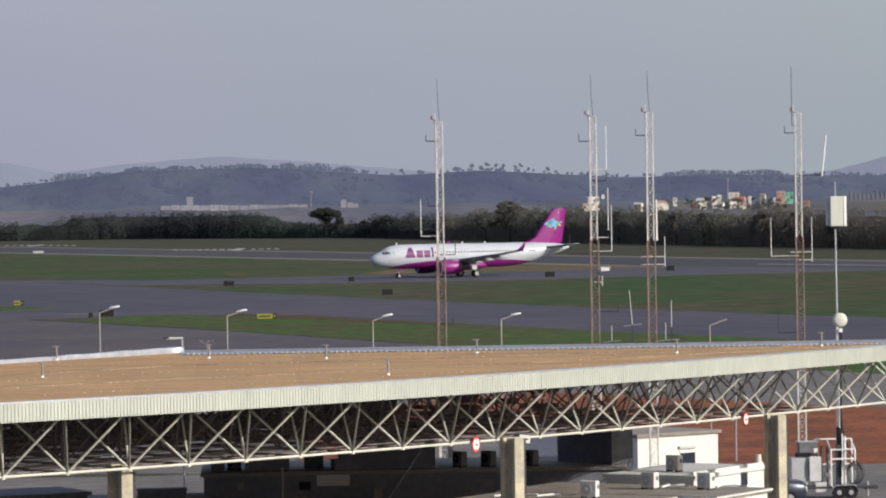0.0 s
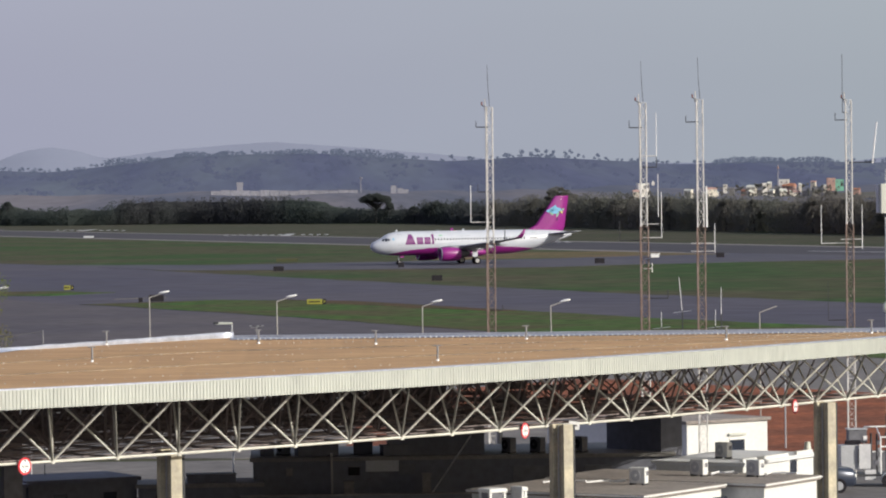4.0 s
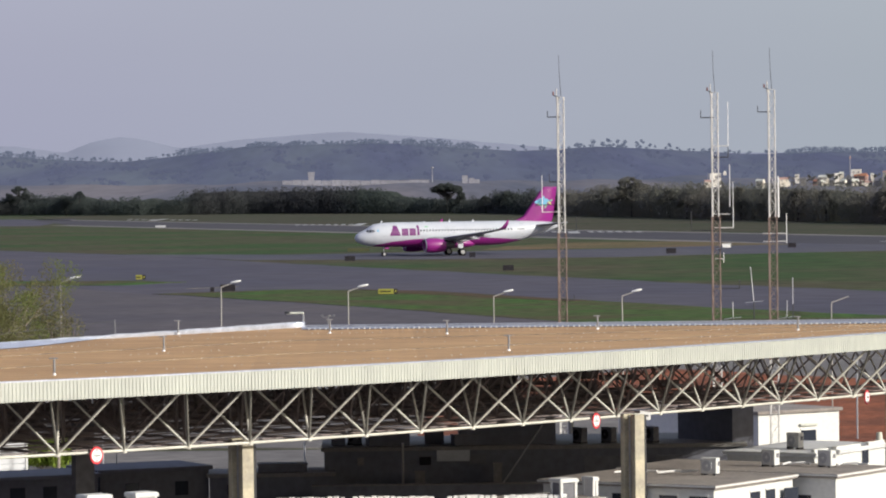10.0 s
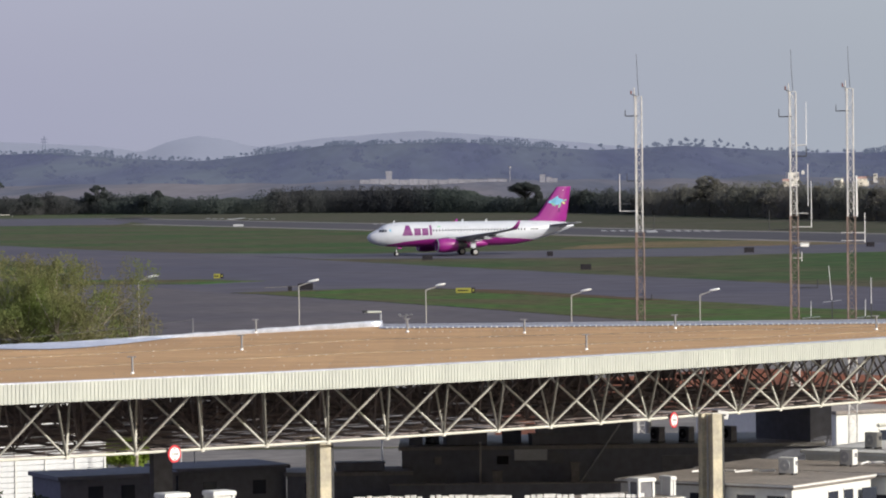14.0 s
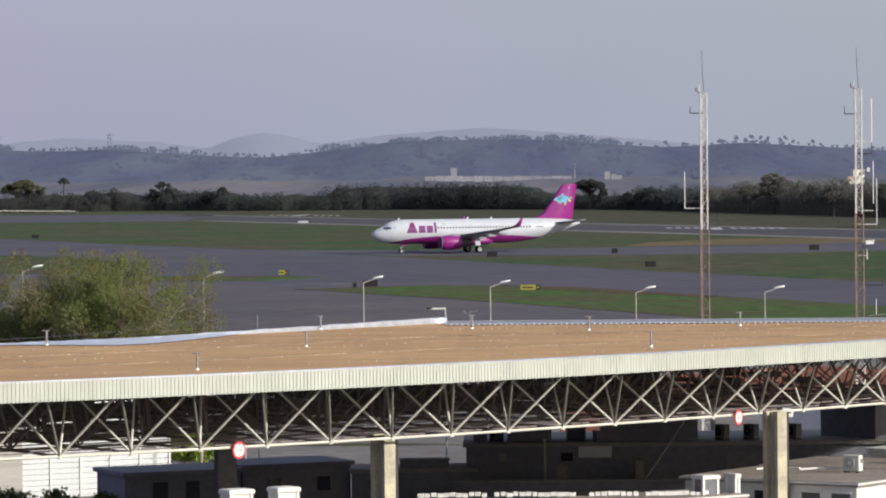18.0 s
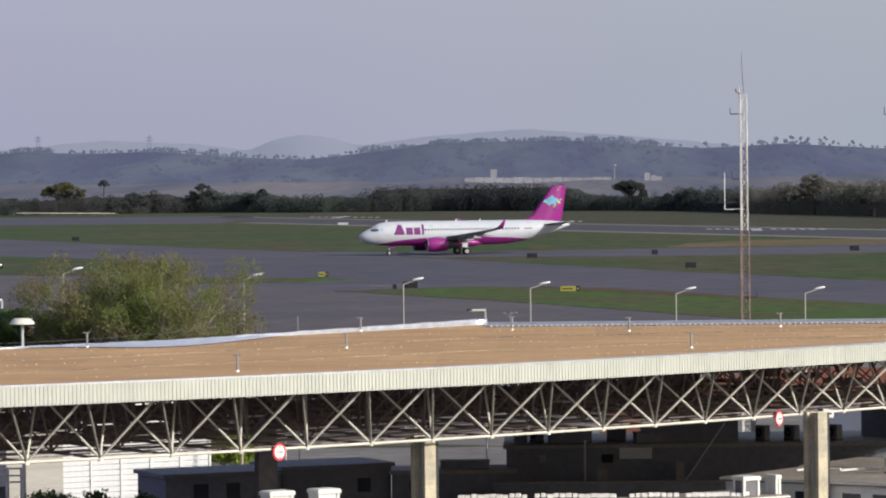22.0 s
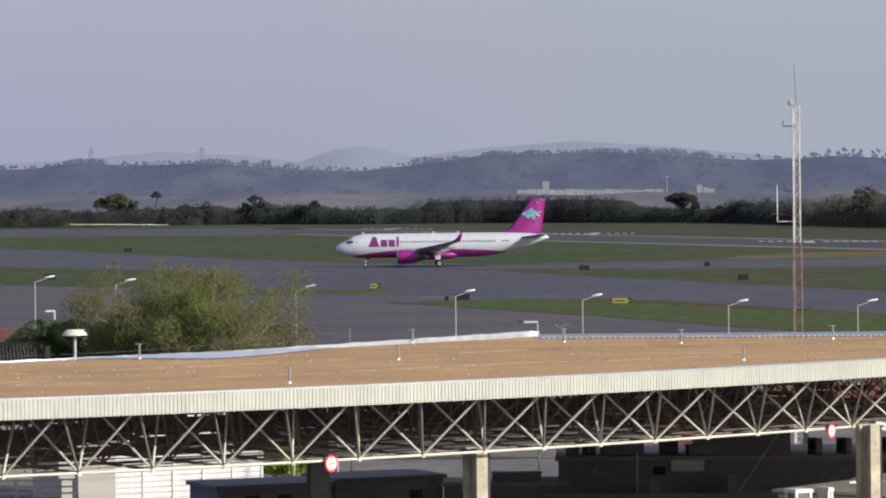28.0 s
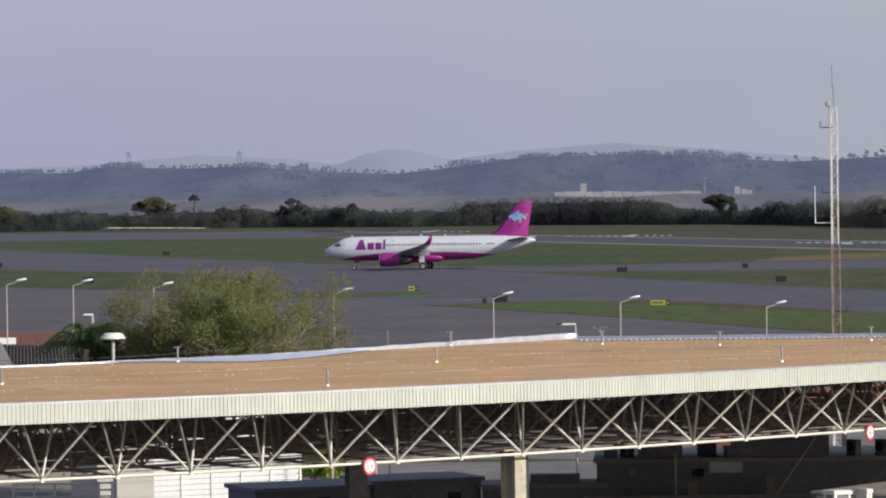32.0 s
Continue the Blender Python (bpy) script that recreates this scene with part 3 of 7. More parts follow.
# soffit boards close under the roof
bm = BM()
cols = [-33 + 1.0 * i for i in range(59)]
low = [[bm.verts.new((x, edge(x) + 0.3 + (back(x) - edge(x) - 0.4) * v, SOFFIT + 0.22)) for x in cols if back(x) - edge(x) > 0.8] for v in (0, 0.5, 1)]
for a, b in zip(low, low[1:]):
    for i in range(len(a) - 1):
        bm.faces.new((a[i], a[i + 1], b[i + 1], b[i]))
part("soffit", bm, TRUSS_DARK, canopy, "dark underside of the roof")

# cream corrugated fascia, one sheet to a bay
for i in range(len(stations) - 1):
    bm = BM()
    n = 18
    prof = []
    for k in range(n):
        s0 = stations[i] + PITCH * k / n
        for ds, dep in ((0.0, 0.0), (0.085, 0.0), (0.093, 0.014), (0.113, 0.014)):
            x, y = along(s0 + ds)
            nx, ny = inward(x)
            prof.append((x - nx * (0.12 - dep), y - ny * (0.12 - dep)))
    x, y = along(stations[i + 1] - 0.004)
    nx, ny = inward(x)
    prof.append((x - nx * 0.12, y - ny * 0.12))
    top = [bm.verts.new((px, py, ROOF - 0.02)) for px, py in prof]
    bot = [bm.verts.new((px, py, SOFFIT)) for px, py in prof]
    for k in range(len(prof) - 1):
        bm.faces.new((top[k], top[k + 1], bot[k + 1], bot[k]))
    part("fascia_sheet", bm, FASCIA, canopy)
    # rolled cap along the top
    a, b = along(stations[i]), along(stations[i + 1])
    bm = BM()
    box(bm, ((a[0] + b[0]) / 2, (a[1] + b[1]) / 2, ROOF + 0.0), (PITCH, 0.26, 0.04), math.degrees(math.atan2(b[1] - a[1], b[0] - a[0])))
    part("edge_cap", bm, FOIL, canopy)

# roofing sheets in rows that follow the front edge
random.seed(4)
ROWS_V = (0.0, 0.3, 0.62, 1.0)
for i in range(len(NODES) - 1):
    x0, x1 = NODES[i][0], NODES[i + 1][0]
    if back(x1) - edge(x1) < 0.5:
        continue
    for v0, v1 in zip(ROWS_V, ROWS_V[1:]):
        bm = BM()
        lift = random.uniform(0, 0.004)
        k = 6
        up, dn = [], []
        for j in range(k + 1):
            x = x0 + (x1 - x0) * j / k
            e, w = edge(x) + 0.1, back(x) - edge(x) - 0.1
            rib = 0.006 if j % 2 else 0.0
            up.append(bm.verts.new((x, e + w * v0, ROOF + 0.008 + rib + lift)))
            dn.append(bm.verts.new((x, e + w * v1 + 0.06, ROOF + 0.005 + rib)))
        for j in range(k):
            bm.faces.new((up[j], up[j + 1], dn[j + 1], dn[j]))
        part("roof_sheet", bm, OCHRE, canopy)

# lap shadows painted as dark strips, and pale fixings, in rows that follow the front edge
LAP = mat("lap_shadow", (0.15, 0.115, 0.085), 0.9, scale=0.9, vary=0.25, col2=(0.27, 0.20, 0.13))
for v in (0.3, 0.62):
    for i in range(len(NODES) - 1):
        x0, x1 = NODES[i][0], NODES[i + 1][0]
        if back(x1) - edge(x1) < 0.5:
            continue
        bm = BM()
        n = 6
        rows_l = []
        for j in range(n + 1):
            x = x0 + (x1 - x0) * j / n
            y = edge(x) + 0.1 + (back(x) - edge(x) - 0.1) * v + 0.05 * noise.noise(Vector((x * 0.9, v * 9, 0)))
            w = 0.05 + 0.05 * noise.noise(Vector((x * 1.3, v * 5, 3)))
            rows_l.append([(x, y - w, ROOF + 0.028 + 0.25 * w), (x, y + w, ROOF + 0.028 + 0.25 * w), (x, y + w, ROOF + 0.006), (x, y - w, ROOF + 0.006)])
        loft(bm, rows_l)
        part("lap_joint", bm, LAP, canopy, "dark strip painting the shadow of a sheet lap")
FIXING = mat("fixing_cap", (0.54, 0.50, 0.44), 0.5, scale=6, vary=0.15, island=0.35)
bm = BM()
for v, keep in ((0.1, 0.75), (0.29, 0.7), (0.47, 0.85), (0.61, 0.6), (0.8, 0.85), (0.93, 0.45)):
    x = -30.0
    while x < 24:
        w = back(x) - edge(x)
        if w > 1 and random.random() < keep * (0.75 + 0.6 * noise.noise(Vector((x * 0.35, v * 20, 0)))):
            k = random.uniform(0.7, 1.15)
            box(bm, (x + random.uniform(-0.06, 0.06), edge(x) + w * v + random.uniform(-0.04, 0.04), ROOF + 0.03), (0.04 * k, 0.045, 0.022 * k))
        x += 0.27
tagged(part("fixings", bm, FIXING, canopy, "white fixing caps in rows"), kind="stuff")

# rear edge: zinc gutter with a row of tile ends, and crumpled foil flashing on the oblique side
bm = BM()
box(bm, (11.2, 146.25, ROOF - 0.03), (28.6, 0.5, 0.2), -2.2 * 0.99)
part("rear_gutter", bm, FLASH, canopy, "grey zinc gutter")
bm = BM()
loft(bm, [[(-2.9 + 28 * j / 40, back(-2.9 + 28 * j / 40) - d, ROOF + 0.034 - z) for j in range(41)] for d, z in ((2.4, 0.0), (2.38, -0.01), (1.3, 0.004), (0.0, 0.012))], close=False)
part("rear_flashing", bm, FLASH, canopy, "wide grey flashing strip in front of the gutter")
bm = BM()
x = -2.6
while x < 25:
    box(bm, (x, back(x) - 2.42, ROOF + 0.045), (0.05, 0.12, 0.036))
    x += 0.2
tagged(part("tile_ends", bm, SIGNWHITE, canopy, "row of pale tile ends along the flashing"), kind="stuff")
bm = BM()
rows_f = []
for j in range(120):
    x = -33 + 30.2 * j / 119
    y = back(x)
    h = 0.13 + 0.16 * max(0, (x + 14) / 11.5) * (1 if x < -2.7 else 0.6) + 0.03 * noise.noise(Vector((x * 1.7, 0, 0)))
    rows_f.append([(x, y - 0.05 + 0.05 * noise.noise(Vector((x * 3, k, 0))), ROOF + h * k / 3 - 0.05) for k in range(4)] + [(x, y + 0.35, ROOF + h - 0.08), (x, y + 0.4, ROOF - 0.3)])
loft(bm, rows_f, close=False)
part("foil_flashing", bm, FOIL, canopy, "crumpled shiny foil flashing", True)

# loose foil membrane turned in over the roof, sagging in folds
bm = BM()
rows_f = []
for j in range(41):
    u = j / 40
    x = -18.0 + 8.6 * u
    deep = 0.25 + 4.6 * math.sin(math.pi * u ** 1.6) ** 1.2 * (1 + 0.12 * noise.noise(Vector((x * 2.1, 4, 0))))
    rows_f.append([(x - 0.25 * w, back(x) - 0.02 - deep * w, ROOF + 0.036 + (0.05 + 0.05 * noise.noise(Vector((x * 2.3, w * 4, 1)))) * (1 - w)) for w in (0, 0.15, 0.35, 0.6, 0.8, 1.0)])
loft(bm, rows_f, close=False)
part("foil_membrane", bm, MEMBRANE, canopy, "bluish foil membrane lying on the roof", True)

# H-shaped concrete columns
for cx, cy in ((-22.4, 101.9), (-4.15, 116.0), (7.97, 125.75), (17.8, 136.4)):
    col = thing("column", "pale concrete column of H section holding up the canopy", "column", pose(cx, cy, 0, 0, 0, 41), "canopy columns", "structure")
    for yy in (-0.25, 0.25):
        part("flange", box(BM(), (0, yy, CHORD / 2 - 0.03), (0.42, 0.17, CHORD - 0.06), 0, 0.015), CONCRETE, col)
    part("web", box(BM(), (0.04, 0, CHORD / 2 - 0.04), (0.14, 0.33, CHORD - 0.08)), CONCRETE, col)
    part("drain_pipe", tube(BM(), (0.32, -0.2, 0.02), (0.32, -0.2, CHORD - 0.1), 0.075), DARKMETAL, col, "dark drain pipe")
    part("conduit", tube(BM(), (-0.12, 0.0, 0.02), (-0.12, 0.0, CHORD - 0.1), 0.025), STEEL, col, "thin pale conduit")

# a dark square pillar that stands by itself under the roof
pil = thing("pillar", "dark grey concrete pillar under the canopy", "pillar", pose(-9.43, 124.6, 0, 0, 0, 20), kind="structure")
part("shaft", box(BM(), (0, 0, 2.55), (0.62, 0.5, 5.1), 0, 0.02), GREYWALL, pil)
part("head_plate", box(BM(), (0, 0, 5.12), (0.75, 0.65, 0.05)), TRUSS_DARK, pil)

# vent posts on the roof
def roof_post(x, y, h=0.48):
    ob = thing("roof_post", "short grey steel post with a capped top on the roof", "roof post", pose(x, y, ROOF + 0.03), "roof posts")
    part("stem", tube(BM(), (0, 0, 0), (0, 0, h), 0.034), POSTGREY, ob)
    part("cross_bar", tube(BM(), (-0.14, 0, h), (0.1, 0, h), 0.02), POSTGREY, ob)
    part("foot", tube(BM(), (0, 0, 0), (0, 0, 0.06), 0.055, 0.04), SIGNWHITE, ob, "white sealed foot")


for x, y in ((4.0, 123.7), (-6.93, 126.3), (2.3, 137.6), (7.7, 140.4), (14.5, 137.2), (20.2, 141.6), (-7.2, 140.6), (-19.0, 114.6), (-9.2, 111.4), (-1.8, 139.8), (-15.6, 129.2)):
    roof_post(x, y)

# height limit signs hung on the front chord
def lettering(name, text, size, material, parent, m, label=""):
    """Flat writing in the built-in face, as a mesh."""
    cu = bpy.data.curves.new(name, "FONT")
    cu.body, cu.size, cu.align_x, cu.align_y = text, size, "CENTER", "CENTER"
    cu.extrude = 0.003
    tmp = bpy.data.objects.new(name, cu)
    me = bpy.data.meshes.new_from_object(tmp)
    bpy.data.objects.remove(tmp)
    me.materials.clear()
    me.materials.append(material)
    return share(name, me, parent, m, label)


def hang(x):
    """A place just before the bottom chord, under the edge's place x."""
    p = lower_node(float(np.interp(x, xs_fine, run)), 0)
    nx, ny = inward(p.x)
    return p.x - nx * 0.08, p.y - ny * 0.08, p.z - 0.08


def limit_sign(x):
    x, y, z = hang(x)
    ang = math.degrees(math.atan(0.896 + 0.0211 * x)) + 11
    ob = thing("height_limit_sign", "round white road sign with red rim, 4,5 m height limit", "road sign", pose(x, y, z, 0, 0, ang), "height limit signs")
    part("rim", tube(BM(), (0, 0.0, 0), (0, -0.02, 0), 0.25, n=32), SIGNRED, ob, "red rim")
    part("plate", tube(BM(), (0, -0.021, 0), (0, -0.028, 0), 0.19, n=32), SIGNWHITE, ob, "white plate")
    lettering("figures", "4,5m", 0.125, DARKMETAL, ob, pose(0, -0.033, 0, 90, 0, 0), "black figures")
    for sgn in (1, -1):
        bm = BM()
        vs = [bm.verts.new((dx, -0.034, sgn * dz)) for dx, dz in ((-0.045, 0.17), (0.045, 0.17), (0, 0.11))]
        bm.faces.new(vs)
        part("arrow", bm, DARKMETAL, ob, "black arrow")
    part("bracket", box(BM(), (0, 0.045, 0.08), (0.08, 0.07, 0.06)), STEEL, ob)


for x in (-8.0, 6.6, 16.42):
    limit_sign(x)
hx, hy, hz = hang(8.2)
ob = thing("notice_board", "small white notice board on the canopy edge", "notice board", pose(hx + 0.02, hy - 0.42, hz + 0.07, 0, 8, 4))
part("board", box(BM(), (0, 0, 0), (0.36, 0.04, 0.26), 0, 0.005), SIGNWHITE, ob)
part("writing", box(BM(), (0, -0.024, 0), (0.2, 0.006, 0.05)), DARKMETAL, ob, "one line of grey writing")
part("bracket", box(BM(), (0.08, 0.2, 0.08), (0.06, 0.42, 0.05)), STEEL, ob)

# ---- the aircraft ----
# its own space: nose tip at x = 0, tail towards +x, port side -y, ground at z = 0
LEN = 36.1
# x, half width, top, bottom
FUSE = [(0.0, 0.05, 3.34, 3.24), (0.25, 0.55, 3.82, 2.78), (0.7, 0.92, 4.16, 2.46), (1.4, 1.28, 4.50, 2.18), (2.1, 1.52, 4.82, 2.02), (2.7, 1.68, 5.28, 1.93), (3.3, 1.79, 5.52, 1.86), (4.2, 1.90, 5.70, 1.80),
        (5.4, 1.96, 5.80, 1.76), (7.0, 1.975, 5.83, 1.75), (12.0, 1.975, 5.83, 1.75), (18.0, 1.975, 5.83, 1.75), (23.0, 1.975, 5.83, 1.75), (25.5, 1.94, 5.83, 1.88), (28.0, 1.80, 5.82, 2.30),
        (30.5, 1.52, 5.78, 2.92), (33.0, 1.12, 5.66, 3.62), (34.8, 0.72, 5.46, 4.25), (35.7, 0.42, 5.22, 4.62), (LEN, 0.16, 5.02, 4.78)]
BELLY = [(0, 0.0), (2.2, 1.7), (3.5, 2.15), (6, 2.62), (10, 3.0), (16, 3.15), (22, 3.1), (26, 2.9), (29.0, 2.62), (31, 2.3)]


def fuse_at(x):
    xs = [f[0] for f in FUSE]
    return [float(np.interp(x, xs, [f[k] for f in FUSE])) for k in (1, 2, 3)]


def fuse_y(x, z):
    """Half width of the body at a height."""
    w, t, b = fuse_at(x)
    c, r = (t + b) / 2, (t - b) / 2
    return w * math.sqrt(max(0.0, 1 - ((z - c) / r) ** 2))


plane = thing("airliner", "white and magenta twin-engine airliner taxiing slowly on the taxiway", "aircraft")
bm = BM()
rings, N = [], 40
stations_x = sorted({f[0] for f in FUSE} | {0.5 * i for i in range(1, 73)})
K = 10
for x in stations_x:
    w, t, b = fuse_at(x)
    c, r = (t + b) / 2, (t - b) / 2
    zb = interp(x, BELLY)
    lim = max(-0.999, min(0.95, (zb - c) / r))
    beta = math.asin(lim)
    # from the keel up the port side to the roof, and down the other side
    port = [-math.pi / 2 + (beta + math.pi / 2) * k / K for k in range(K)] + [beta + (math.pi / 2 - beta) * k / K for k in range(K)]
    ring = [(x, -w * math.cos(a), c + r * math.sin(a)) for a in port] + [(x, 0, t)] + [(x, w * math.cos(a), c + r * math.sin(a)) for a in port[:0:-1]]
    rings.append(ring)
rows = loft(bm, rings)
for row in rows:
    n = len(row)
    for i, f in enumerate(row):
        if i < K or i >= n - K:
            f.material_index = 1
body = part("fuselage", bm, [SKIN, MAGENTA], plane, "white body with magenta belly", True)


def on_skin(outline, lift=0.012, side=-1, steps=8):
    """A painted shape on the side of the body: outline is a list of (x, z); cut into thin rows to follow the curve."""
    zs = [p[1] for p in outline]
    z0, z1 = min(zs), max(zs)
    bm = BM()

    def span(z):
        hits = []
        for (xa, za), (xb, zb) in zip(outline, outline[1:] + outline[:1]):
            if za != zb and min(za, zb) <= z <= max(za, zb):
                hits.append(xa + (xb - xa) * (z - za) / (zb - za))
        return min(hits), max(hits)
    prev = None
    for k in range(steps + 1):
        z = z0 + (z1 - z0) * (k + (0.001 if k == 0 else -0.001 if k == steps else 0)) / steps
        a, b = span(z)
        cur = [bm.verts.new((x, side * (fuse_y(x, z) + lift), z)) for x in (a, b)]
        if prev:
            bm.faces.new((prev[0], prev[1], cur[1], cur[0]))
        prev = cur
    return bm


# name on the side as plain shapes
for side in (-1, 1):
    for outline in ([(5.5, 3.62), (7.4, 3.62), (6.85, 5.3), (6.25, 5.3)], [(7.6, 3.62), (8.75, 3.62), (8.75, 4.8), (7.6, 4.8)], [(8.95, 3.62), (10.05, 3.62), (10.05, 4.8), (8.95, 4.8)], [(10.28, 3.62), (10.68, 3.62), (10.68, 5.3), (10.28, 5.3)]):
        part("marking", on_skin(outline, side=side), PURPLE, body, "purple painted shape")
    part("flag", on_skin([(11.7, 4.95), (12.25, 4.95), (12.25, 5.15), (11.7, 5.15)], side=side), GREENP, body, "small painted flag")
    part("registration", on_skin([(27.9, 4.35), (29.3, 4.35), (29.3, 4.5), (27.9, 4.5)], side=side), DARKMETAL, body, "plain dark bar of writing")
    part("emblem", on_skin([(3.35, 4.35), (3.75, 4.35), (3.65, 4.7), (3.45, 4.7)], side=side), LIGHTBLUE, body, "small blue emblem")
    for x0 in (4.3, 28.4, 15.2, 16.3):
        h = 1.75 if x0 < 10 or x0 > 20 else 0.95
        z0 = 3.55 if h > 1.5 else 4.0
        for z in (z0, z0 + h):
            part("door_seam", on_skin([(x0, z), (x0 + 0.8, z), (x0 + 0.8, z + 0.035), (x0, z + 0.035)], side=side, steps=1), WINGGREY, body, "seam of a cabin door")
WIN = mesh_of("window", box(BM(), (0, 0, 0), (0.23, 0.07, 0.33)), mat("cabin_window", (0.075, 0.08, 0.10), 0.2, scale=3, vary=0.1))
for side in (-1, 1):
    for i in range(36):
        x = 8.3 + 0.53 * i
        if x < 10.9 or 14.9 < x < 15.1:
            continue
        if x > 27.4:
            break
        z = 4.42
        share("window", WIN, body, pose(x, side * (fuse_y(x, z) + 0.001), z, side * 17, 0, 0))
# flight deck windows
for side in (-1, 1):
    for outline in ([(1.62, 4.22), (2.05, 4.2), (2.22, 4.66), (2.0, 4.68)], [(2.12, 4.2), (2.5, 4.2), (2.62, 4.68), (2.3, 4.68)], [(2.58, 4.22), (3.0, 4.28), (2.98, 4.62), (2.7, 4.68)]):
        part("cockpit_window", on_skin(outline, side=side, steps=4), GLASSDARK, body)
for x, h in ((4.6, 0.28), (16.5, 0.35), (20.6, 0.3), (12.0, 0.12)):
    bm = BM()
    rr = [[(x + s * 0.3 - 0.15 + k * 0.12, y, 5.8 + h * k) for s, y in ((0, 0.0), (0.5, 0.03), (1, 0.0), (0.5, -0.03))] for k in (0, 1)]
    loft(bm, rr)
    part("antenna", bm, SKIN, body, "white blade antenna")


def wing_section(x, y, z, chord, thick):
    return [(x + chord * u, y, z + thick * chord * v) for u, v in ((0, 0), (0.03, 0.25), (0.15, 0.5), (0.35, 0.62), (0.65, 0.45), (1.0, 0.03), (0.65, -0.22), (0.35, -0.4), (0.12, -0.3), (0.03, -0.17))]


for side in (-1, 1):
    bm = BM()
    loft(bm, [wing_section(11.0, side * 1.3, 2.72, 7.4, 0.13), wing_section(12.6, side * 4.0, 2.95, 5.6, 0.12), wing_section(13.9, side * 6.5, 3.22, 3.95, 0.115),
              wing_section(16.4, side * 11.5, 3.85, 2.8, 0.11), wing_section(18.95, side * 16.4, 4.5, 1.65, 0.10)])
    wing = part("wing", bm, WINGGREY, plane, "pale grey wing", True)
    bm = BM()
    loft(bm, [wing_section(18.95, side * 16.4, 4.5, 1.65, 0.10), wing_section(19.35, side * 17.0, 4.66, 1.42, 0.09)])
    part("wing_tip", bm, WINGGREY, wing, "", True)
    bm = BM()
    secs = []
    for sx, yy, zz, ch in ((19.35, 17.0, 4.62, 1.4), (19.85, 17.42, 4.95, 0.95), (20.3, 17.66, 5.45, 0.66), (20.72, 17.8, 6.1, 0.36)):
        secs.append([(sx + ch * u, side * (yy + v * 0.06), zz) for u, v in ((0, 0), (0.2, 1), (0.6, 0.8), (1.0, 0), (0.6, -0.8), (0.2, -1))])
    for row in loft(bm, secs):
        for f in row[:3] if side < 0 else row[3:]:
            f.material_index = 1
    part("sharklet", bm, [MAGENTA, MAGENTA], wing, "upturned magenta wing tip", True)
    for yy, xx, zz in ((4.6, 16.6, 2.75), (8.2, 17.2, 3.1), (11.6, 18.2, 3.55)):
        bm = BM()
        loft(bm, [[(xx + dx, side * yy + r * math.cos(a), zz - 0.05 + r * 1.2 * math.sin(a)) for a in [k * math.pi / 4 for k in range(8)]] for dx, r in ((-1.2, 0.02), (-0.5, 0.17), (0.6, 0.2), (1.5, 0.12), (2.0, 0.02))])
        part("flap_fairing", bm, WINGGREY, wing, "", True)
    # engine
    cy, cz = side * 5.75, 1.97
    prof = [(10.35, 0.95), (10.4, 1.04), (10.6, 1.13), (11.2, 1.20), (12.2, 1.20), (13.1, 1.12), (13.8, 0.98)]
    bm = BM()
    rr = [[(x, cy + r * math.cos(a), cz + r * math.sin(a)) for a in [2 * math.pi * k / 28 for k in range(28)]] for x, r in prof]
    rr = [[(11.2, p[1] * 0 + cy + 0.98 * math.cos(2 * math.pi * k / 28), cz + 0.98 * math.sin(2 * math.pi * k / 28)) for k, p in enumerate(rr[0])]] + rr
    loft(bm, rr, caps=False)
    nac = part("engine_nacelle", bm, MAGENTA, plane, "round magenta engine cowling", True)
    bm = BM()
    loft(bm, [[(x, cy + r * math.cos(a), cz + r * math.sin(a)) for a in [2 * math.pi * k / 24 for k in range(24)]] for x, r in ((10.32, 0.92), (10.3, 0.98), (10.34, 1.05), (10.44, 1.08))], caps=False)
    part("intake_lip", bm, STEEL, nac, "bright metal intake lip", True)
    bm = BM()
    loft(bm, [[(x, cy + r * math.cos(a), cz + r * math.sin(a)) for a in [2 * math.pi * k / 24 for k in range(24)]] for x, r in ((11.15, 0.97), (11.1, 0.3), (10.8, 0.02))])
    part("fan", bm, DARKMETAL, nac, "dark fan and spinner", True)
    bm = BM()
    loft(bm, [[(x, cy + r * math.cos(a), cz + 0.05 + r * math.sin(a)) for a in [2 * math.pi * k / 24 for k in range(24)]] for x, r in ((13.5, 0.9), (14.2, 0.8), (14.9, 0.58), (15.6, 0.25))])
    part("exhaust", bm, DARKMETAL, nac, "dark exhaust cone", True)
    bm = BM()
    loft(bm, [[(xa, cy - 0.2, z), (xa, cy + 0.2, z), (xb, cy + 0.2, z), (xb, cy - 0.2, z)] for xa, xb, z in ((11.6, 15.0, 2.9), (12.6, 17.0, 3.3))])
    part("pylon", bm, WINGGREY, nac, "grey engine pylon")
    # tailplane
    bm = BM()
    loft(bm, [wing_section(31.2, side * 0.9, 4.95, 3.7, 0.10), wing_section(34.3, side * 6.2, 5.5, 1.35, 0.09)])
    part("tailplane", bm, WINGGREY, plane, "grey tailplane", True)

bm = BM()
secs = []
for x0, x1, z in ((26.6, 34.6, 5.55), (28.2, 34.75, 5.85), (29.6, 34.9, 6.6), (33.0, 35.6, 11.3), (33.4, 35.65, 11.46)):
    ch = x1 - x0
    secs.append([(x0 + ch * u, v * 0.16 * (1 if z < 11.6 else 0.4), z) for u, v in ((0, 0), (0.12, 0.7), (0.4, 1), (1, 0.05), (1, -0.05), (0.4, -1), (0.12, -0.7))])
loft(bm, secs)
fin = part("tail_fin", bm, MAGENTA, plane, "tall magenta tail fin", True)
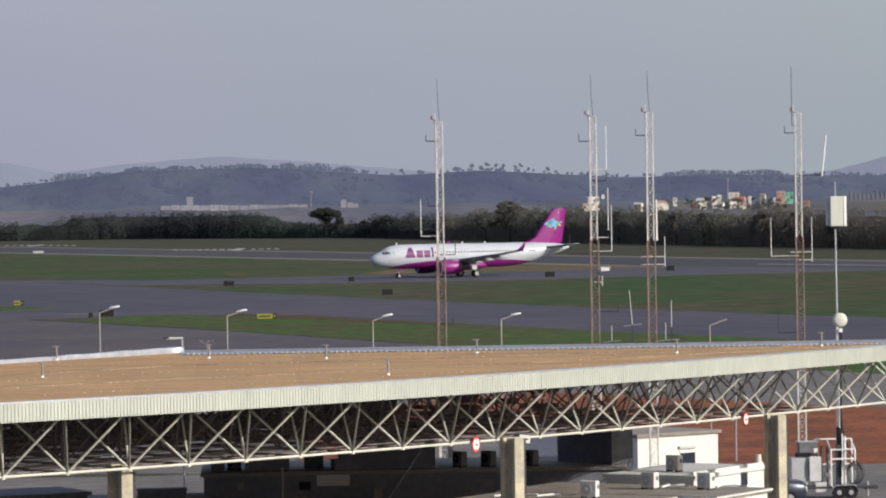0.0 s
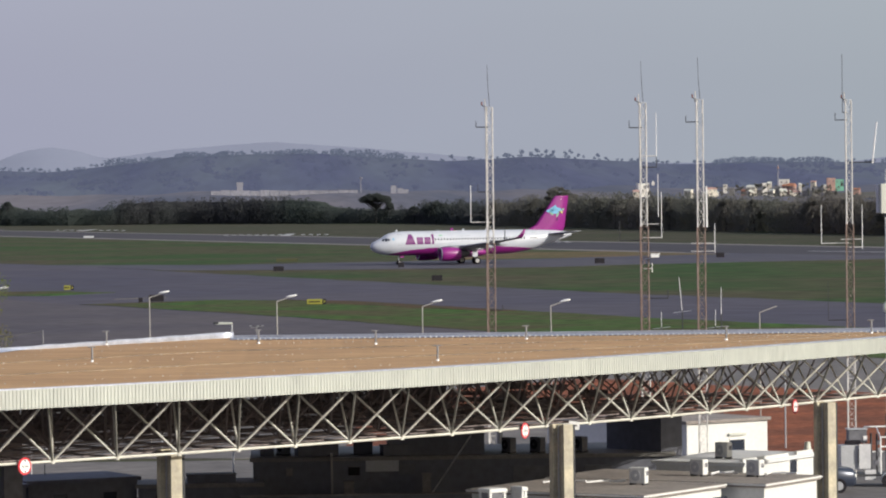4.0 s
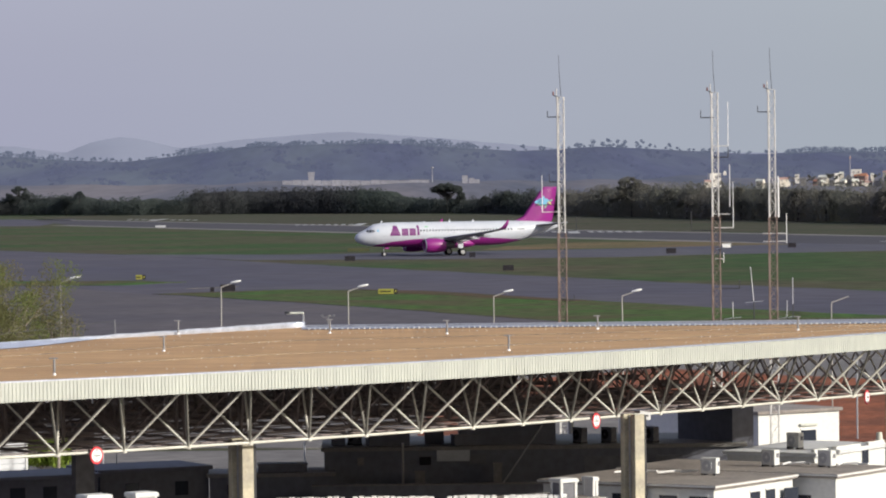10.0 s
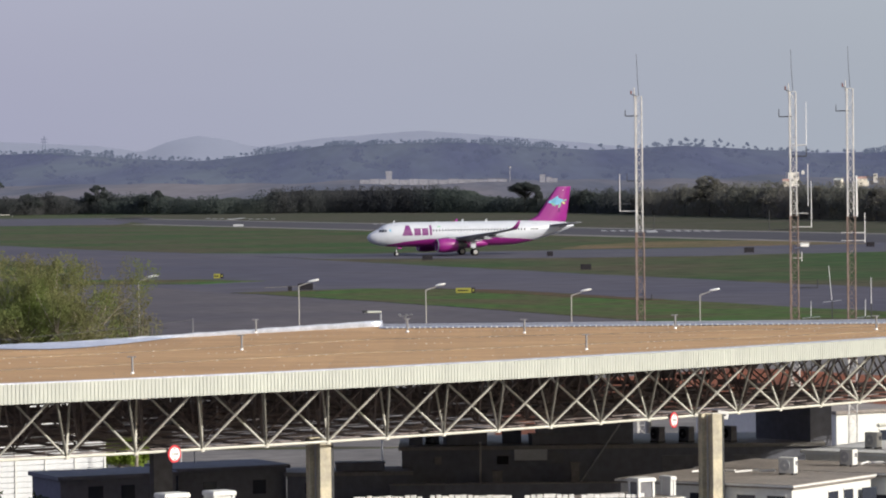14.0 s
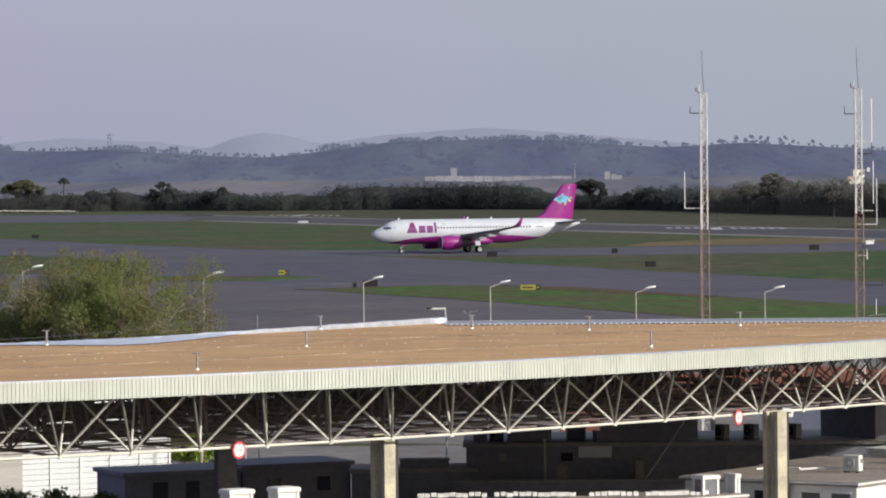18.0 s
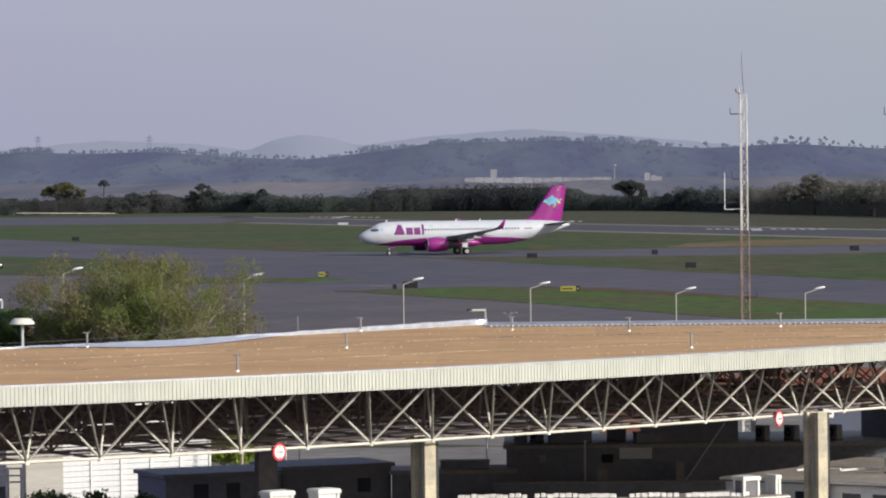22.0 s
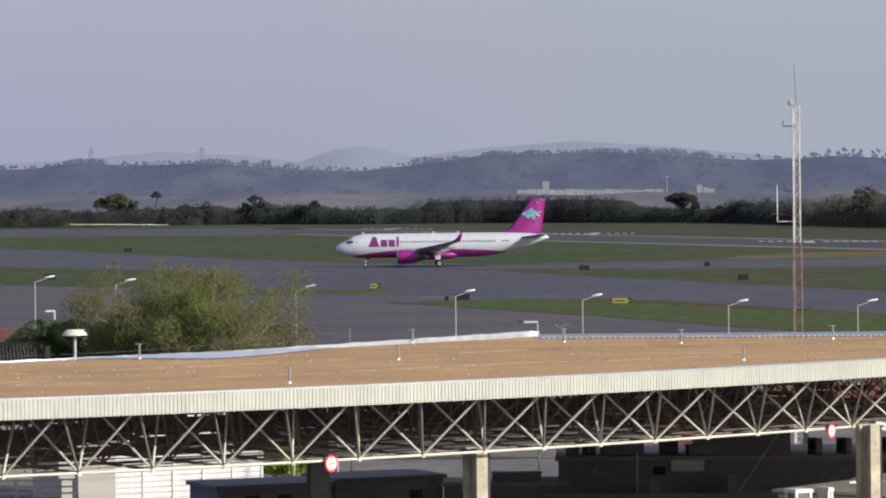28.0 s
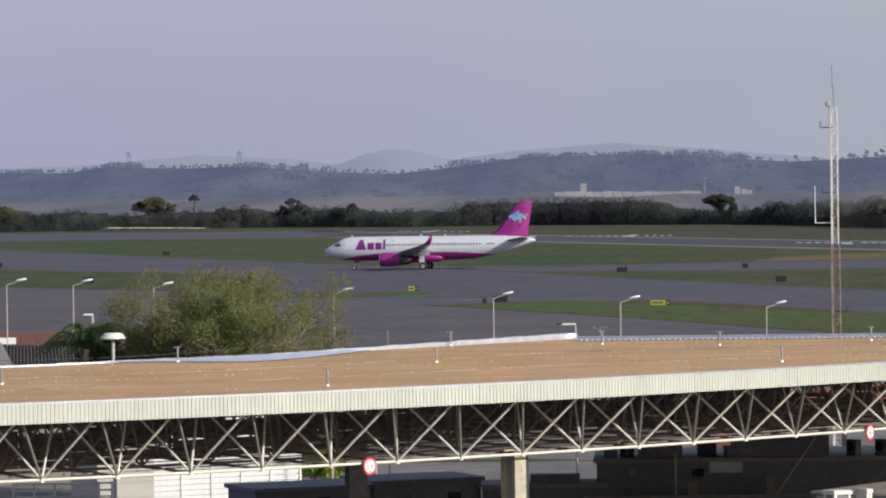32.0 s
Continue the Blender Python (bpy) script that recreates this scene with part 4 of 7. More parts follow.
# flower of leaf shapes on both sides of the fin
for side in (-1, 1):
    for cx, cz, w, h, rot, m in ((32.2, 8.95, 1.2, 0.6, 10, LIGHTBLUE), (33.0, 9.35, 1.1, 0.6, 60, LIGHTBLUE), (33.75, 9.15, 1.2, 0.6, -20, LIGHTBLUE), (33.0, 8.75, 1.5, 0.75, -5, LIGHTBLUE), (32.6, 9.25, 0.8, 0.5, 35, LIGHTBLUE),
                                 (34.25, 8.75, 0.75, 0.36, -40, YELLOWP), (32.5, 8.45, 0.8, 0.36, -30, GREENP), (33.6, 8.25, 0.8, 0.35, 60, GREENP), (33.5, 7.45, 0.5, 0.25, 80, PURPLE), (34.6, 9.15, 0.5, 0.3, 20, GREENP)):
        bm = BM()
        ca, sa = math.cos(radians(rot)), math.sin(radians(rot))
        vs = [bm.verts.new((cx + (px * w * ca - pz * h * sa), side * 0.172, cz + (px * w * sa + pz * h * ca))) for px, pz in ((-0.6, 0), (-0.25, 0.45), (0.25, 0.45), (0.6, 0), (0.25, -0.45), (-0.25, -0.45))]
        bm.faces.new(vs)
        part("leaf_mark", bm, m, fin, "painted leaf of the tail flower")
    part("tip_mark", box(BM(), (34.0, side * 0.13, 10.85), (0.5, 0.02, 0.2)), SIGNWHITE, fin, "small white mark near the fin top")
# wing root fairing
bm = BM()
loft(bm, [[(x, w * math.cos(a), 2.2 + h * math.sin(a)) for a in [2 * math.pi * k / 20 for k in range(20)]] for x, w, h in ((10.2, 0.4, 0.3), (11.5, 1.7, 0.75), (14, 2.15, 0.88), (17.5, 2.15, 0.88), (19.5, 1.8, 0.75), (21.5, 0.5, 0.3))])
part("belly_fairing", bm, MAGENTA, plane, "magenta fairing beneath the wing root", True)
part("beacon", tube(BM(), (15.0, 0, 5.8), (15.0, 0, 5.95), 0.09, 0.05), SIGNRED, plane, "red beacon", True)

# landing gear
WHEELS = []


def wheel(x, y, r, w):
    ob = new("wheel")
    ob.parent = plane
    ob.matrix_basis = pose(x, y, r)
    tagged(ob, "black tyre on a pale rim")
    bm = BM()
    loft(bm, [[(rr * math.cos(a), yy, rr * math.sin(a)) for a in [2 * math.pi * k / 24 for k in range(24)]] for yy, rr in ((-w / 2, r * 0.62), (-w / 2, r * 0.86), (-w * 0.3, r), (w * 0.3, r), (w / 2, r * 0.86), (w / 2, r * 0.62))], caps=False)
    part("tyre", bm, BLACK, ob, "", True)
    bm = BM()
    tube(bm, (0, -w * 0.4, 0), (0, w * 0.4, 0), r * 0.6, n=20)
    for k in range(5):
        a = 2 * math.pi * k / 5
        tube(bm, (r * 0.35 * math.cos(a), -w * 0.46, r * 0.35 * math.sin(a)), (r * 0.35 * math.cos(a), w * 0.46, r * 0.35 * math.sin(a)), r * 0.1, n=6)
    part("rim", bm, HUB, ob, "pale metal rim")
    WHEELS.append((ob, x, y, r))


for y in (-0.25, 0.25):
    wheel(5.05, y, 0.39, 0.22)
part("nose_strut", tube(BM(), (5.05, 0, 0.4), (4.95, 0, 2.0), 0.09), STEEL, plane, "nose gear leg")
part("nose_door", box(BM(), (5.5, -0.3, 1.6), (0.7, 0.04, 0.35), 0, 0.01), MAGENTA, plane)
part("nose_axle", tube(BM(), (5.05, -0.3, 0.39), (5.05, 0.3, 0.39), 0.06), STEEL, plane)
for side in (-1, 1):
    for dy in (-0.46, 0.46):
        wheel(17.45, side * 3.8 + dy, 0.585, 0.42)
    part("main_strut", tube(BM(), (17.45, side * 3.8, 0.58), (17.2, side * 3.7, 2.9), 0.14), STEEL, plane, "main gear leg")
    part("main_axle", tube(BM(), (17.45, side * 3.8 - 0.5, 0.585), (17.45, side * 3.8 + 0.5, 0.585), 0.08), STEEL, plane)
    part("gear_door", box(BM(), (17.2, side * 3.95, 2.1), (0.9, 0.05, 1.3), 0, 0.01), SKIN, plane, "white gear leg door")
    part("drag_brace", tube(BM(), (17.45, side * 3.8, 1.0), (16.4, side * 2.6, 2.6), 0.06), STEEL, plane)

# the body rides low on its compressed struts
for ob in plane.children:
    if not ob.name.startswith(("wheel", "nose_axle", "main_axle")):
        ob.location.z -= 0.2

# ---- masts behind the canopy ----
def mast(x, y, top, paint_z, arms, label, far=1.0, whip=True):
    """A guyed three-leg lattice mast with side arms: (z, reach, rod bottom, rod top, rod radius, white)."""
    def up(z):
        return EYE - (EYE - z) * far

    x, y, top, paint_z = x * far, y * far, up(top), up(paint_z)
    arms = [(up(z), r * far, up(b), up(t), rr, w) for z, r, b, t, rr, w in arms]
    ob = thing("radio_mast", label, "radio mast", pose(x, y, 0, 0, 0, 20), "radio masts")
    for z0, z1, m, r in ((0.0, 5.2, MASTWHITE, 0.215), (5.2, paint_z, MASTRED, 0.205), (paint_z, top, MASTWHITE, 0.165)):
        feet = [Vector((r * math.cos(a), r * math.sin(a), 0)) for a in (radians(-30), radians(90), radians(210))]
        for f in feet:
            part("leg", tube(BM(), f + Vector((0, 0, z0)), f + Vector((0, 0, z1)), 0.03, n=6), m, ob)
        bm = BM()
        n = int(round((z1 - z0) / 0.42))
        for k in range(n):
            a, b = z0 + (z1 - z0) * k / n, z0 + (z1 - z0) * (k + 1) / n
            for i in range(3):
                p, q = feet[i], feet[(i + 1) % 3]
                if k % 2:
                    p, q = q, p
                tube(bm, p + Vector((0, 0, a)), q + Vector((0, 0, b)), 0.010, n=4, caps=False)
                tube(bm, p + Vector((0, 0, b)), q + Vector((0, 0, b)), 0.008, n=4, caps=False)
        tagged(part("lattice", bm, m, ob, "thin cross bracing"), kind="stuff")
    inv = pose(0, 0, 0, 0, 0, -20)
    if whip:
        part("whip", tube(BM(), (0.06, 0, top), (0.0, 0, top + 0.8), 0.012, 0.011, 5), DARKMETAL, ob, "thin dark whip aerial")
        part("whip_tip", tube(BM(), (0.0, 0, top + 0.8), (-0.03, 0, top + 1.7), 0.011, 0.008, 5), DARKMETAL, ob)
    part("lightning_rod", tube(BM(), (-0.1, 0.1, top - 0.1), (-0.1, 0.1, top + 0.35), 0.03, 0.02, 6), MASTWHITE, ob)
    part("warning_lamp", tube(BM(), (-0.28, 0, top + 0.08), (-0.28, 0, top + 0.22), 0.036, 0.03), LAMPRED, ob, "small red warning lamp")
    part("lamp_bracket", tube(BM(), (0, 0, top - 0.02), (-0.28, 0, top + 0.08), 0.018, n=5), DARKMETAL, ob)
    for z, reach, b, t, rr, white in arms:
        arm = part("side_arm", tube(BM(), inv @ Vector((0, 0, z)), inv @ Vector((reach, 0, z)), 0.022, n=5), MASTWHITE if white else DARKMETAL, ob)
        part("aerial", tube(BM(), inv @ Vector((reach, 0, b)), inv @ Vector((reach, 0, t)), rr, rr * 0.8, 6), SIGNWHITE if white else DARKMETAL, arm, "white rod aerial" if white else "thin dark aerial")
    return ob


MASTLABEL = "slender lattice radio mast painted in white and faded orange bands"
mast(7.33, 159.8, 15.9, 10.4, [(15.1, -0.5, 15.1, 15.35, 0.018, 0), (12.48, -0.45, 12.48, 12.8, 0.015, 0), (11.55, -1.0, 11.5, 11.6, 0.02, 0), (11.26, -0.75, 11.26, 12.75, 0.018, 1), (10.5, 0.62, 10.5, 11.1, 0.02, 0),
                               (7.7, 0.5, 7.68, 7.9, 0.02, 0)], MASTLABEL)
mast(13.52, 159.4, 16.0, 11.0, [(15.0, -0.52, 15.0, 15.3, 0.018, 0), (13.85, 0.57, 13.85, 15.6, 0.018, 1), (13.4, 0.57, 13.4, 13.8, 0.02, 0), (11.1, 0.62, 11.4, 13.1, 0.018, 1), (10.55, 0.75, 10.55, 12.4, 0.017, 1),
                                (10.45, -0.95, 10.45, 11.25, 0.02, 0), (8.1, 0.98, 8.1, 8.45, 0.02, 0), (9.3, 0.35, 9.15, 9.55, 0.017, 1)], MASTLABEL)
mast(15.8, 159.2, 16.1, 10.95, [(15.2, -0.52, 15.2, 15.45, 0.018, 0), (10.3, 0.6, 9.95, 11.1, 0.018, 1), (9.98, 0.6, 9.9, 10.1, 0.016, 1), (10.3, -0.35, 10.28, 10.32, 0.016, 1), (9.98, -0.35, 9.96, 10.0, 0.016, 1), (12.0, 0.28, 10.95, 12.6, 0.04, 1)],
     MASTLABEL)
mast(21.73, 158.5, 16.0, 11.0, [(15.2, -0.5, 15.2, 15.5, 0.018, 0), (13.5, 0.75, 13.48, 13.52, 0.02, 0), (10.4, 0.55, 10.1, 11.8, 0.018, 1), (10.08, 0.55, 10.0, 10.2, 0.016, 1), (10.25, -1.1, 10.25, 11.8, 0.016, 1),
                                (10.4, -0.3, 10.38, 10.42, 0.016, 1), (7.15, -0.85, 7.15, 8.7, 0.015, 0), (15.5, -0.2, 15.5, 17.85, 0.014, 0)], MASTLABEL, 1.06, False)
# security camera on the second mast
cc = thing("security_camera", "white bullet security camera on the mast", "camera", pose(13.95, 159.1, 9.82))
part("housing", box(BM(), (0, 0, 0), (0.34, 0.14, 0.14), 0, 0.02), LAMPWHITE, cc)
part("hood", box(BM(), (0.02, 0, 0.085), (0.4, 0.18, 0.02)), LAMPWHITE, cc)
part("bracket", tube(BM(), (-0.4, 0.1, -0.12), (0, 0, -0.07), 0.02), STEEL, cc)

for x, y, z0, z1, lean, cross in ((17.02, 180, 6.83, 8.48, -0.14, 1), (18.8, 180, 6.66, 7.97, 0, 0), (16.06, 180, 6.1, 6.9, 0.0, 1), (18.52, 180, 6.1, 6.95, 0.02, 1)):
    ob = thing("rod_aerial", "thin white rod aerial on a slim pole", "aerial", pose(x, y, 0), "rod aerials")
    part("pole", tube(BM(), (0, 0, 0), (0, 0, z0 + 0.1), 0.025, n=6), DARKMETAL, ob)
    part("rod", tube(BM(), (0.0, 0, z0), (lean, 0, z1), 0.014, 0.011, 6), SIGNWHITE, ob)
    if cross:
        part("cross_rod", tube(BM(), (-0.4, 0, z0 + 0.02), (0.4, 0, z0 + 0.1), 0.014, n=5), STEEL, ob)

# inclined aerial beside the fourth mast
ob = thing("inclined_aerial", "white aerial leaning outward from an arm of the mast", "aerial", pose(24.07, 167.9, EYE - (EYE - 13.45) * 1.06))
part("rod", tube(BM(), (0, 0, 0), (0.2, 0, 1.75), 0.034, 0.026, 6), SIGNWHITE, ob)
part("clamp", tube(BM(), (-0.3, 0.08, 0.05), (0.05, 0, 0.05), 0.03), DARKMETAL, ob)

CARBLUE = mat("car_blue", (0.045, 0.055, 0.085), 0.3, 0.2, scale=2, vary=0.05)
# ---- mobile phone mast on a trailer ----
PALEBOX = mat("pale_cabinet_paint", (0.62, 0.62, 0.63), 0.5, scale=2, vary=0.12, col2=(0.52, 0.52, 0.54))
tr = thing("mobile_mast_trailer", "mobile telecom mast trailer with panel antenna, dish and equipment cabinets", "trailer", pose(24.1, 164.3, 0, 0, 0, 3))
part("mast_tube", tube(BM(), (0, 0, 2.9), (0, 0, 7.2), 0.07, 0.055, 12), LAMPWHITE, tr, "white telescopic mast")
part("mast_base", tube(BM(), (-0.02, 0, 0.5), (-0.02, 0, 3.0), 0.1, 0.085, 12), CARBLUE, tr, "dark blue lower mast section")
part("mast_ladder", box(BM(), (0.11, -0.12, 1.65), (0.09, 0.05, 2.1), 0, 0.01), LAMPWHITE, tr, "white rail beside the mast")
part("upper_tube", tube(BM(), (0, 0, 7.2), (-0.02, 0, 11.4), 0.048, 0.04, 10), STEEL, tr)
pa = part("panel_antenna", box(BM(), (0.0, -0.15, 12.0), (0.56, 0.22, 1.25), 6, 0.03), CREAM, tr, "cream panel antenna")
part("side_panel", box(BM(), (0.36, -0.05, 12.0), (0.12, 0.3, 1.25), 6, 0.02), LAMPWHITE, pa)
part("rear_panel", box(BM(), (-0.33, 0.05, 12.0), (0.08, 0.3, 1.2), 6, 0.02), STEEL, pa)
part("mount", tube(BM(), (0, 0, 11.25), (0, 0, 12.4), 0.05), DARKMETAL, pa)
part("air_terminal", tube(BM(), (0.0, 0, 12.6), (0.0, 0, 13.25), 0.015, n=5), STEEL, tr)
bm = BM()
loft(bm, [[(0.07 + r * math.cos(a), -0.25 - d, 7.46 + r * math.sin(a)) for a in [2 * math.pi * k / 24 for k in range(24)]] for r, d in ((0.30, 0.0), (0.30, 0.12), (0.22, 0.16), (0.04, 0.18))])
part("dish", bm, CREAM, tr, "round white microwave dish", True)
part("dish_radio", box(BM(), (0.1, -0.15, 7.02), (0.16, 0.2, 0.16), 0, 0.02), LAMPWHITE, tr)
part("cable", tube(BM(), (0.15, -0.1, 7.0), (0.05, -0.14, 0.9), 0.035, n=6), BLACK, tr, "black cable down the mast")
def bars(x0, x1, z0, z1, yy, mid):
    for p, q in (((x0, z0), (x0, z1)), ((x1, z0), (x1, z1)), ((x0, z1), (x1, z1)), ((x0, mid), (x1, mid))):
        part("frame_bar", tube(BM(), (p[0], yy, p[1]), (q[0], yy, q[1]), 0.034, n=6), LAMPWHITE, tr, "white frame bar")


bars(-0.92, 0.66, 0.5, 2.45, 0.55, 1.4)
bars(-0.45, 0.56, 0.55, 2.08, -0.6, 1.68)
for x in (-0.45, 0.56):
    part("frame_bar", tube(BM(), (x, -0.6, 2.05), (x + 0.05, 0.55, 2.45), 0.03, n=6), LAMPWHITE, tr, "white frame bar")
part("frame_bar", tube(BM(), (0.16, -0.5, 0.55), (0.16, -0.5, 2.62), 0.045, n=6), LAMPWHITE, tr, "white frame bar")
part("cabinet", box(BM(), (-1.7, 0.0, 1.25), (0.78, 0.8, 1.0), 0, 0.02), CABINET, tr, "grey equipment cabinet")
part("cabinet_door", box(BM(), (-1.1, -0.48, 1.28), (0.5, 0.06, 1.03), 0, 0.015), PALEBOX, tr, "pale grey cabinet door standing open")
part("hinge", box(BM(), (-1.36, -0.47, 1.3), (0.03, 0.09, 0.6)), DARKMETAL, tr)
part("cabinet", box(BM(), (-1.27, 0.4, 2.08), (0.76, 0.6, 0.56), 0, 0.02), GREYWALL, tr, "dark grey equipment cabinet")
part("lid", box(BM(), (-1.27, 0.4, 2.38), (0.84, 0.68, 0.04)), CABINET, tr)
part("battery_box", box(BM(), (-1.55, -0.2, 1.86), (0.62, 0.3, 0.17), 0, 0.02), BLACK, tr, "black battery box")
part("rating_plate", box(BM(), (-0.96, 0.08, 2.0), (0.16, 0.02, 0.2)), SIGNWHITE, tr, "small white plate")
part("skirt", box(BM(), (-0.88, -0.55, 0.52), (0.46, 0.06, 0.42), 0, 0.01), PALEBOX, tr, "grey side skirt")
for x, yy, z0, z1, m in ((-0.55, -0.3, 0.6, 2.2, DARKMETAL), (-0.15, -0.35, 0.6, 2.25, CARBLUE), (-0.48, -0.3, 0.6, 1.6, STEEL), (0.3, 0.3, 0.6, 2.3, STEEL), (-0.7, 0.2, 0.6, 2.2, DARKMETAL)):
    part("upright_pipe", tube(BM(), (x, yy, z0), (x, yy, z1), 0.045, n=8), m, tr)
for z in (1.0, 1.35, 1.85):
    part("control_box", box(BM(), (-0.58 + 0.1 * (z > 1.2), -0.34, z), (0.2, 0.16, 0.2), 0, 0.015), GREYWALL, tr, "small grey control box")
part("winch_drum", tube(BM(), (-0.22, -0.5, 2.15), (0.02, -0.5, 2.15), 0.13, n=14), DARKMETAL, tr)
# coiled hoses hung on the frame
for k in range(5):
    bm = BM()
    cx, cz, rx_, rz_ = 0.42 + 0.03 * k, 1.02 + 0.02 * k, 0.2 + 0.045 * k, 0.34 + 0.035 * k
    ring = [Vector((cx + rx_ * math.cos(a), -0.66 - 0.02 * k, cz + rz_ * math.sin(a))) for a in [2 * math.pi * j / 16 for j in range(17)]]
    for a, b in zip(ring, ring[1:]):
        tube(bm, a, b, 0.02, n=5, caps=False)
    part("hose", bm, BLACK if k % 2 else DARKMETAL, tr, "coiled black hose")
bm = BM()
cab = [Vector((0.1 + 0.75 * u * u, -0.2 - 0.3 * u, 3.3 - 2.1 * u)) for u in [j / 10 for j in range(11)]]
for a, b in zip(cab, cab[1:]):
    tube(bm, a, b, 0.028, n=5, caps=False)
part("cable", bm, BLACK, tr, "black cable looping from the mast")
part("deck", box(BM(), (-0.4, 0, 0.5), (3.5, 1.2, 0.1), 0, 0.02), DARKMETAL, tr)
part("drawbar", box(BM(), (1.3, -0.1, 0.46), (0.6, 0.2, 0.16), 0, 0.02), DARKMETAL, tr)
part("jockey_post", tube(BM(), (1.15, -0.3, 0.1), (1.15, -0.3, 0.72), 0.035, n=8), STEEL, tr)
for x in (-0.17, 0.33):
    w_ = part("wheel", tube(BM(), (x, -0.85, 0.3), (x, -0.66, 0.3), 0.27, n=20), BLACK, tr, "black trailer wheel")
    part("hub", tube(BM(), (x, -0.87, 0.3), (x, -0.84, 0.3), 0.1, n=12), STEEL, w_)
bm = BM()
loft(bm, [[(x, yy, z) for x, z in ((-0.5, 0.3), (-0.4, 0.5), (-0.27, 0.6), (0.44, 0.6), (0.56, 0.5), (0.66, 0.3))] for yy in (-0.9, -0.6)], close=False)
part("mudguard", bm, LAMPWHITE, tr, "white double mudguard")

# ---- street lamps ----
def street_lamp(x, y, z, dx=0.95, dz=0.3, head=True):
    ob = thing("street_lamp", "pale steel street lamp with a sloping arm and white head" if head else "pale steel lamp pole with a bare sloping arm", "street lamp", pose(x, y, 0), "street lamps")
    part("pole", tube(BM(), (0, 0, 0), (0, 0, z), 0.034, 0.026, 8), POLE, ob)
    part("arm", tube(BM(), (0, 0, z), (dx * (0.55 if head else 1), 0, z + dz * (0.55 if head else 1)), 0.028, n=6), POLE, ob)
    if head:
        bm = BM()
        a0 = math.atan2(dz, dx) * 0.6
        m = Matrix.Translation((dx * 0.75, 0, z + dz * 0.85)) @ Matrix.Rotation(-a0, 4, "Y")
        loft(bm, [[m @ Vector((u, w * math.cos(a), h * math.sin(a))) for a in [2 * math.pi * k / 12 for k in range(12)]] for u, w, h in ((-0.25, 0.035, 0.03), (-0.18, 0.08, 0.048), (0.05, 0.10, 0.058), (0.23, 0.08, 0.045), (0.28, 0.035, 0.018))])
        part("head", bm, LAMPWHITE, ob, "white lamp head", True)


for x, y, z in ((-7.84, 194.8, 7.46), (-1.59, 195, 7.18), (5.58, 194.9, 6.84), (11.9, 194.6, 6.8), (-31.6, 192.4, 8.47), (-28.4, 192.9, 8.39), (-24.5, 193.5, 8.19)):
    street_lamp(x, y, z)
street_lamp(-15.67, 194.1, 7.79)
street_lamp(22.12, 193.7, 6.37, 0.85, 0.3, False)
# slim posts standing in the yard beyond the canopy
for x, y, h in ((-6.2, 165, 5.4), (-1.4, 160, 5.2), (3.4, 168, 5.4), (-12, 170, 5.2), (22.65, 188, 3.9)):
    ob = thing("yard_post", "thin grey steel post in the yard", "post", pose(x, y, 0), "yard posts")
    part("shaft", tube(BM(), (0, 0, 0), (0, 0, h), 0.04, n=6), STEEL, ob)
    part("cap", tube(BM(), (-0.3, 0, h * 0.97), (0.3, 0, h * 0.97), 0.025, n=6), STEEL, ob)
# flat floodlight and small T lamp just beyond the gutter
ob = thing("flood_lamp", "flat cream floodlight on a short pole", "lamp", pose(-2.98, 151.9, 0))
part("pole", tube(BM(), (0, 0, 0), (0, 0, 7.5), 0.04, n=6), STEEL, ob)
part("head", box(BM(), (-0.3, 0, 7.56), (0.66, 0.3, 0.08), 0, 0.03), CREAM, ob)
part("hood", box(BM(), (-0.6, 0, 7.59), (0.2, 0.32, 0.09), 0, 0.02), DARKMETAL, ob, "dark end hood")
ob = thing("t_lamp", "small grey lamp with a crossbar of fittings on a pole", "lamp", pose(-2.0, 149.8, 0))
part("pole", tube(BM(), (0, 0, 0), (0, 0, 7.5), 0.025, n=6), POSTGREY, ob)
part("crossbar", tube(BM(), (-0.22, 0, 7.45), (0.22, 0, 7.5), 0.016, n=6), POSTGREY, ob)
for x in (-0.22, 0.05, 0.22):
    part("fitting", box(BM(), (x, 0, 7.52), (0.1, 0.08, 0.05), 0, 0.01), POSTGREY, ob)
ob = thing("dome_lamp", "cream dome-shaped lamp on a pole", "lamp", pose(-19.03, 138.7, 0))
part("pole", tube(BM(), (0, 0, 0), (0, 0, 7.7), 0.06, n=8), STEEL, ob)
bm = BM()
loft(bm, [[(r * math.cos(a), r * math.sin(a), z) for a in [2 * math.pi * k / 24 for k in range(24)]] for r, z in ((0.40, 7.67), (0.45, 7.69), (0.44, 7.73), (0.32, 7.87), (0.28, 7.89), (0.02, 7.9))])
part("shade", bm, CREAM, ob, "cream dome shade")
ob = thing("low_lamp", "white flat lamp head on a low pole", "lamp", pose(-27.05, 190, 0))
part("pole", tube(BM(), (0, 0, 0), (0, 0, 7.0), 0.06, n=6), STEEL, ob)
part("head", box(BM(), (-0.2, 0, 7.05), (0.46, 0.24, 0.08), 0, 0.03), LAMPWHITE, ob)
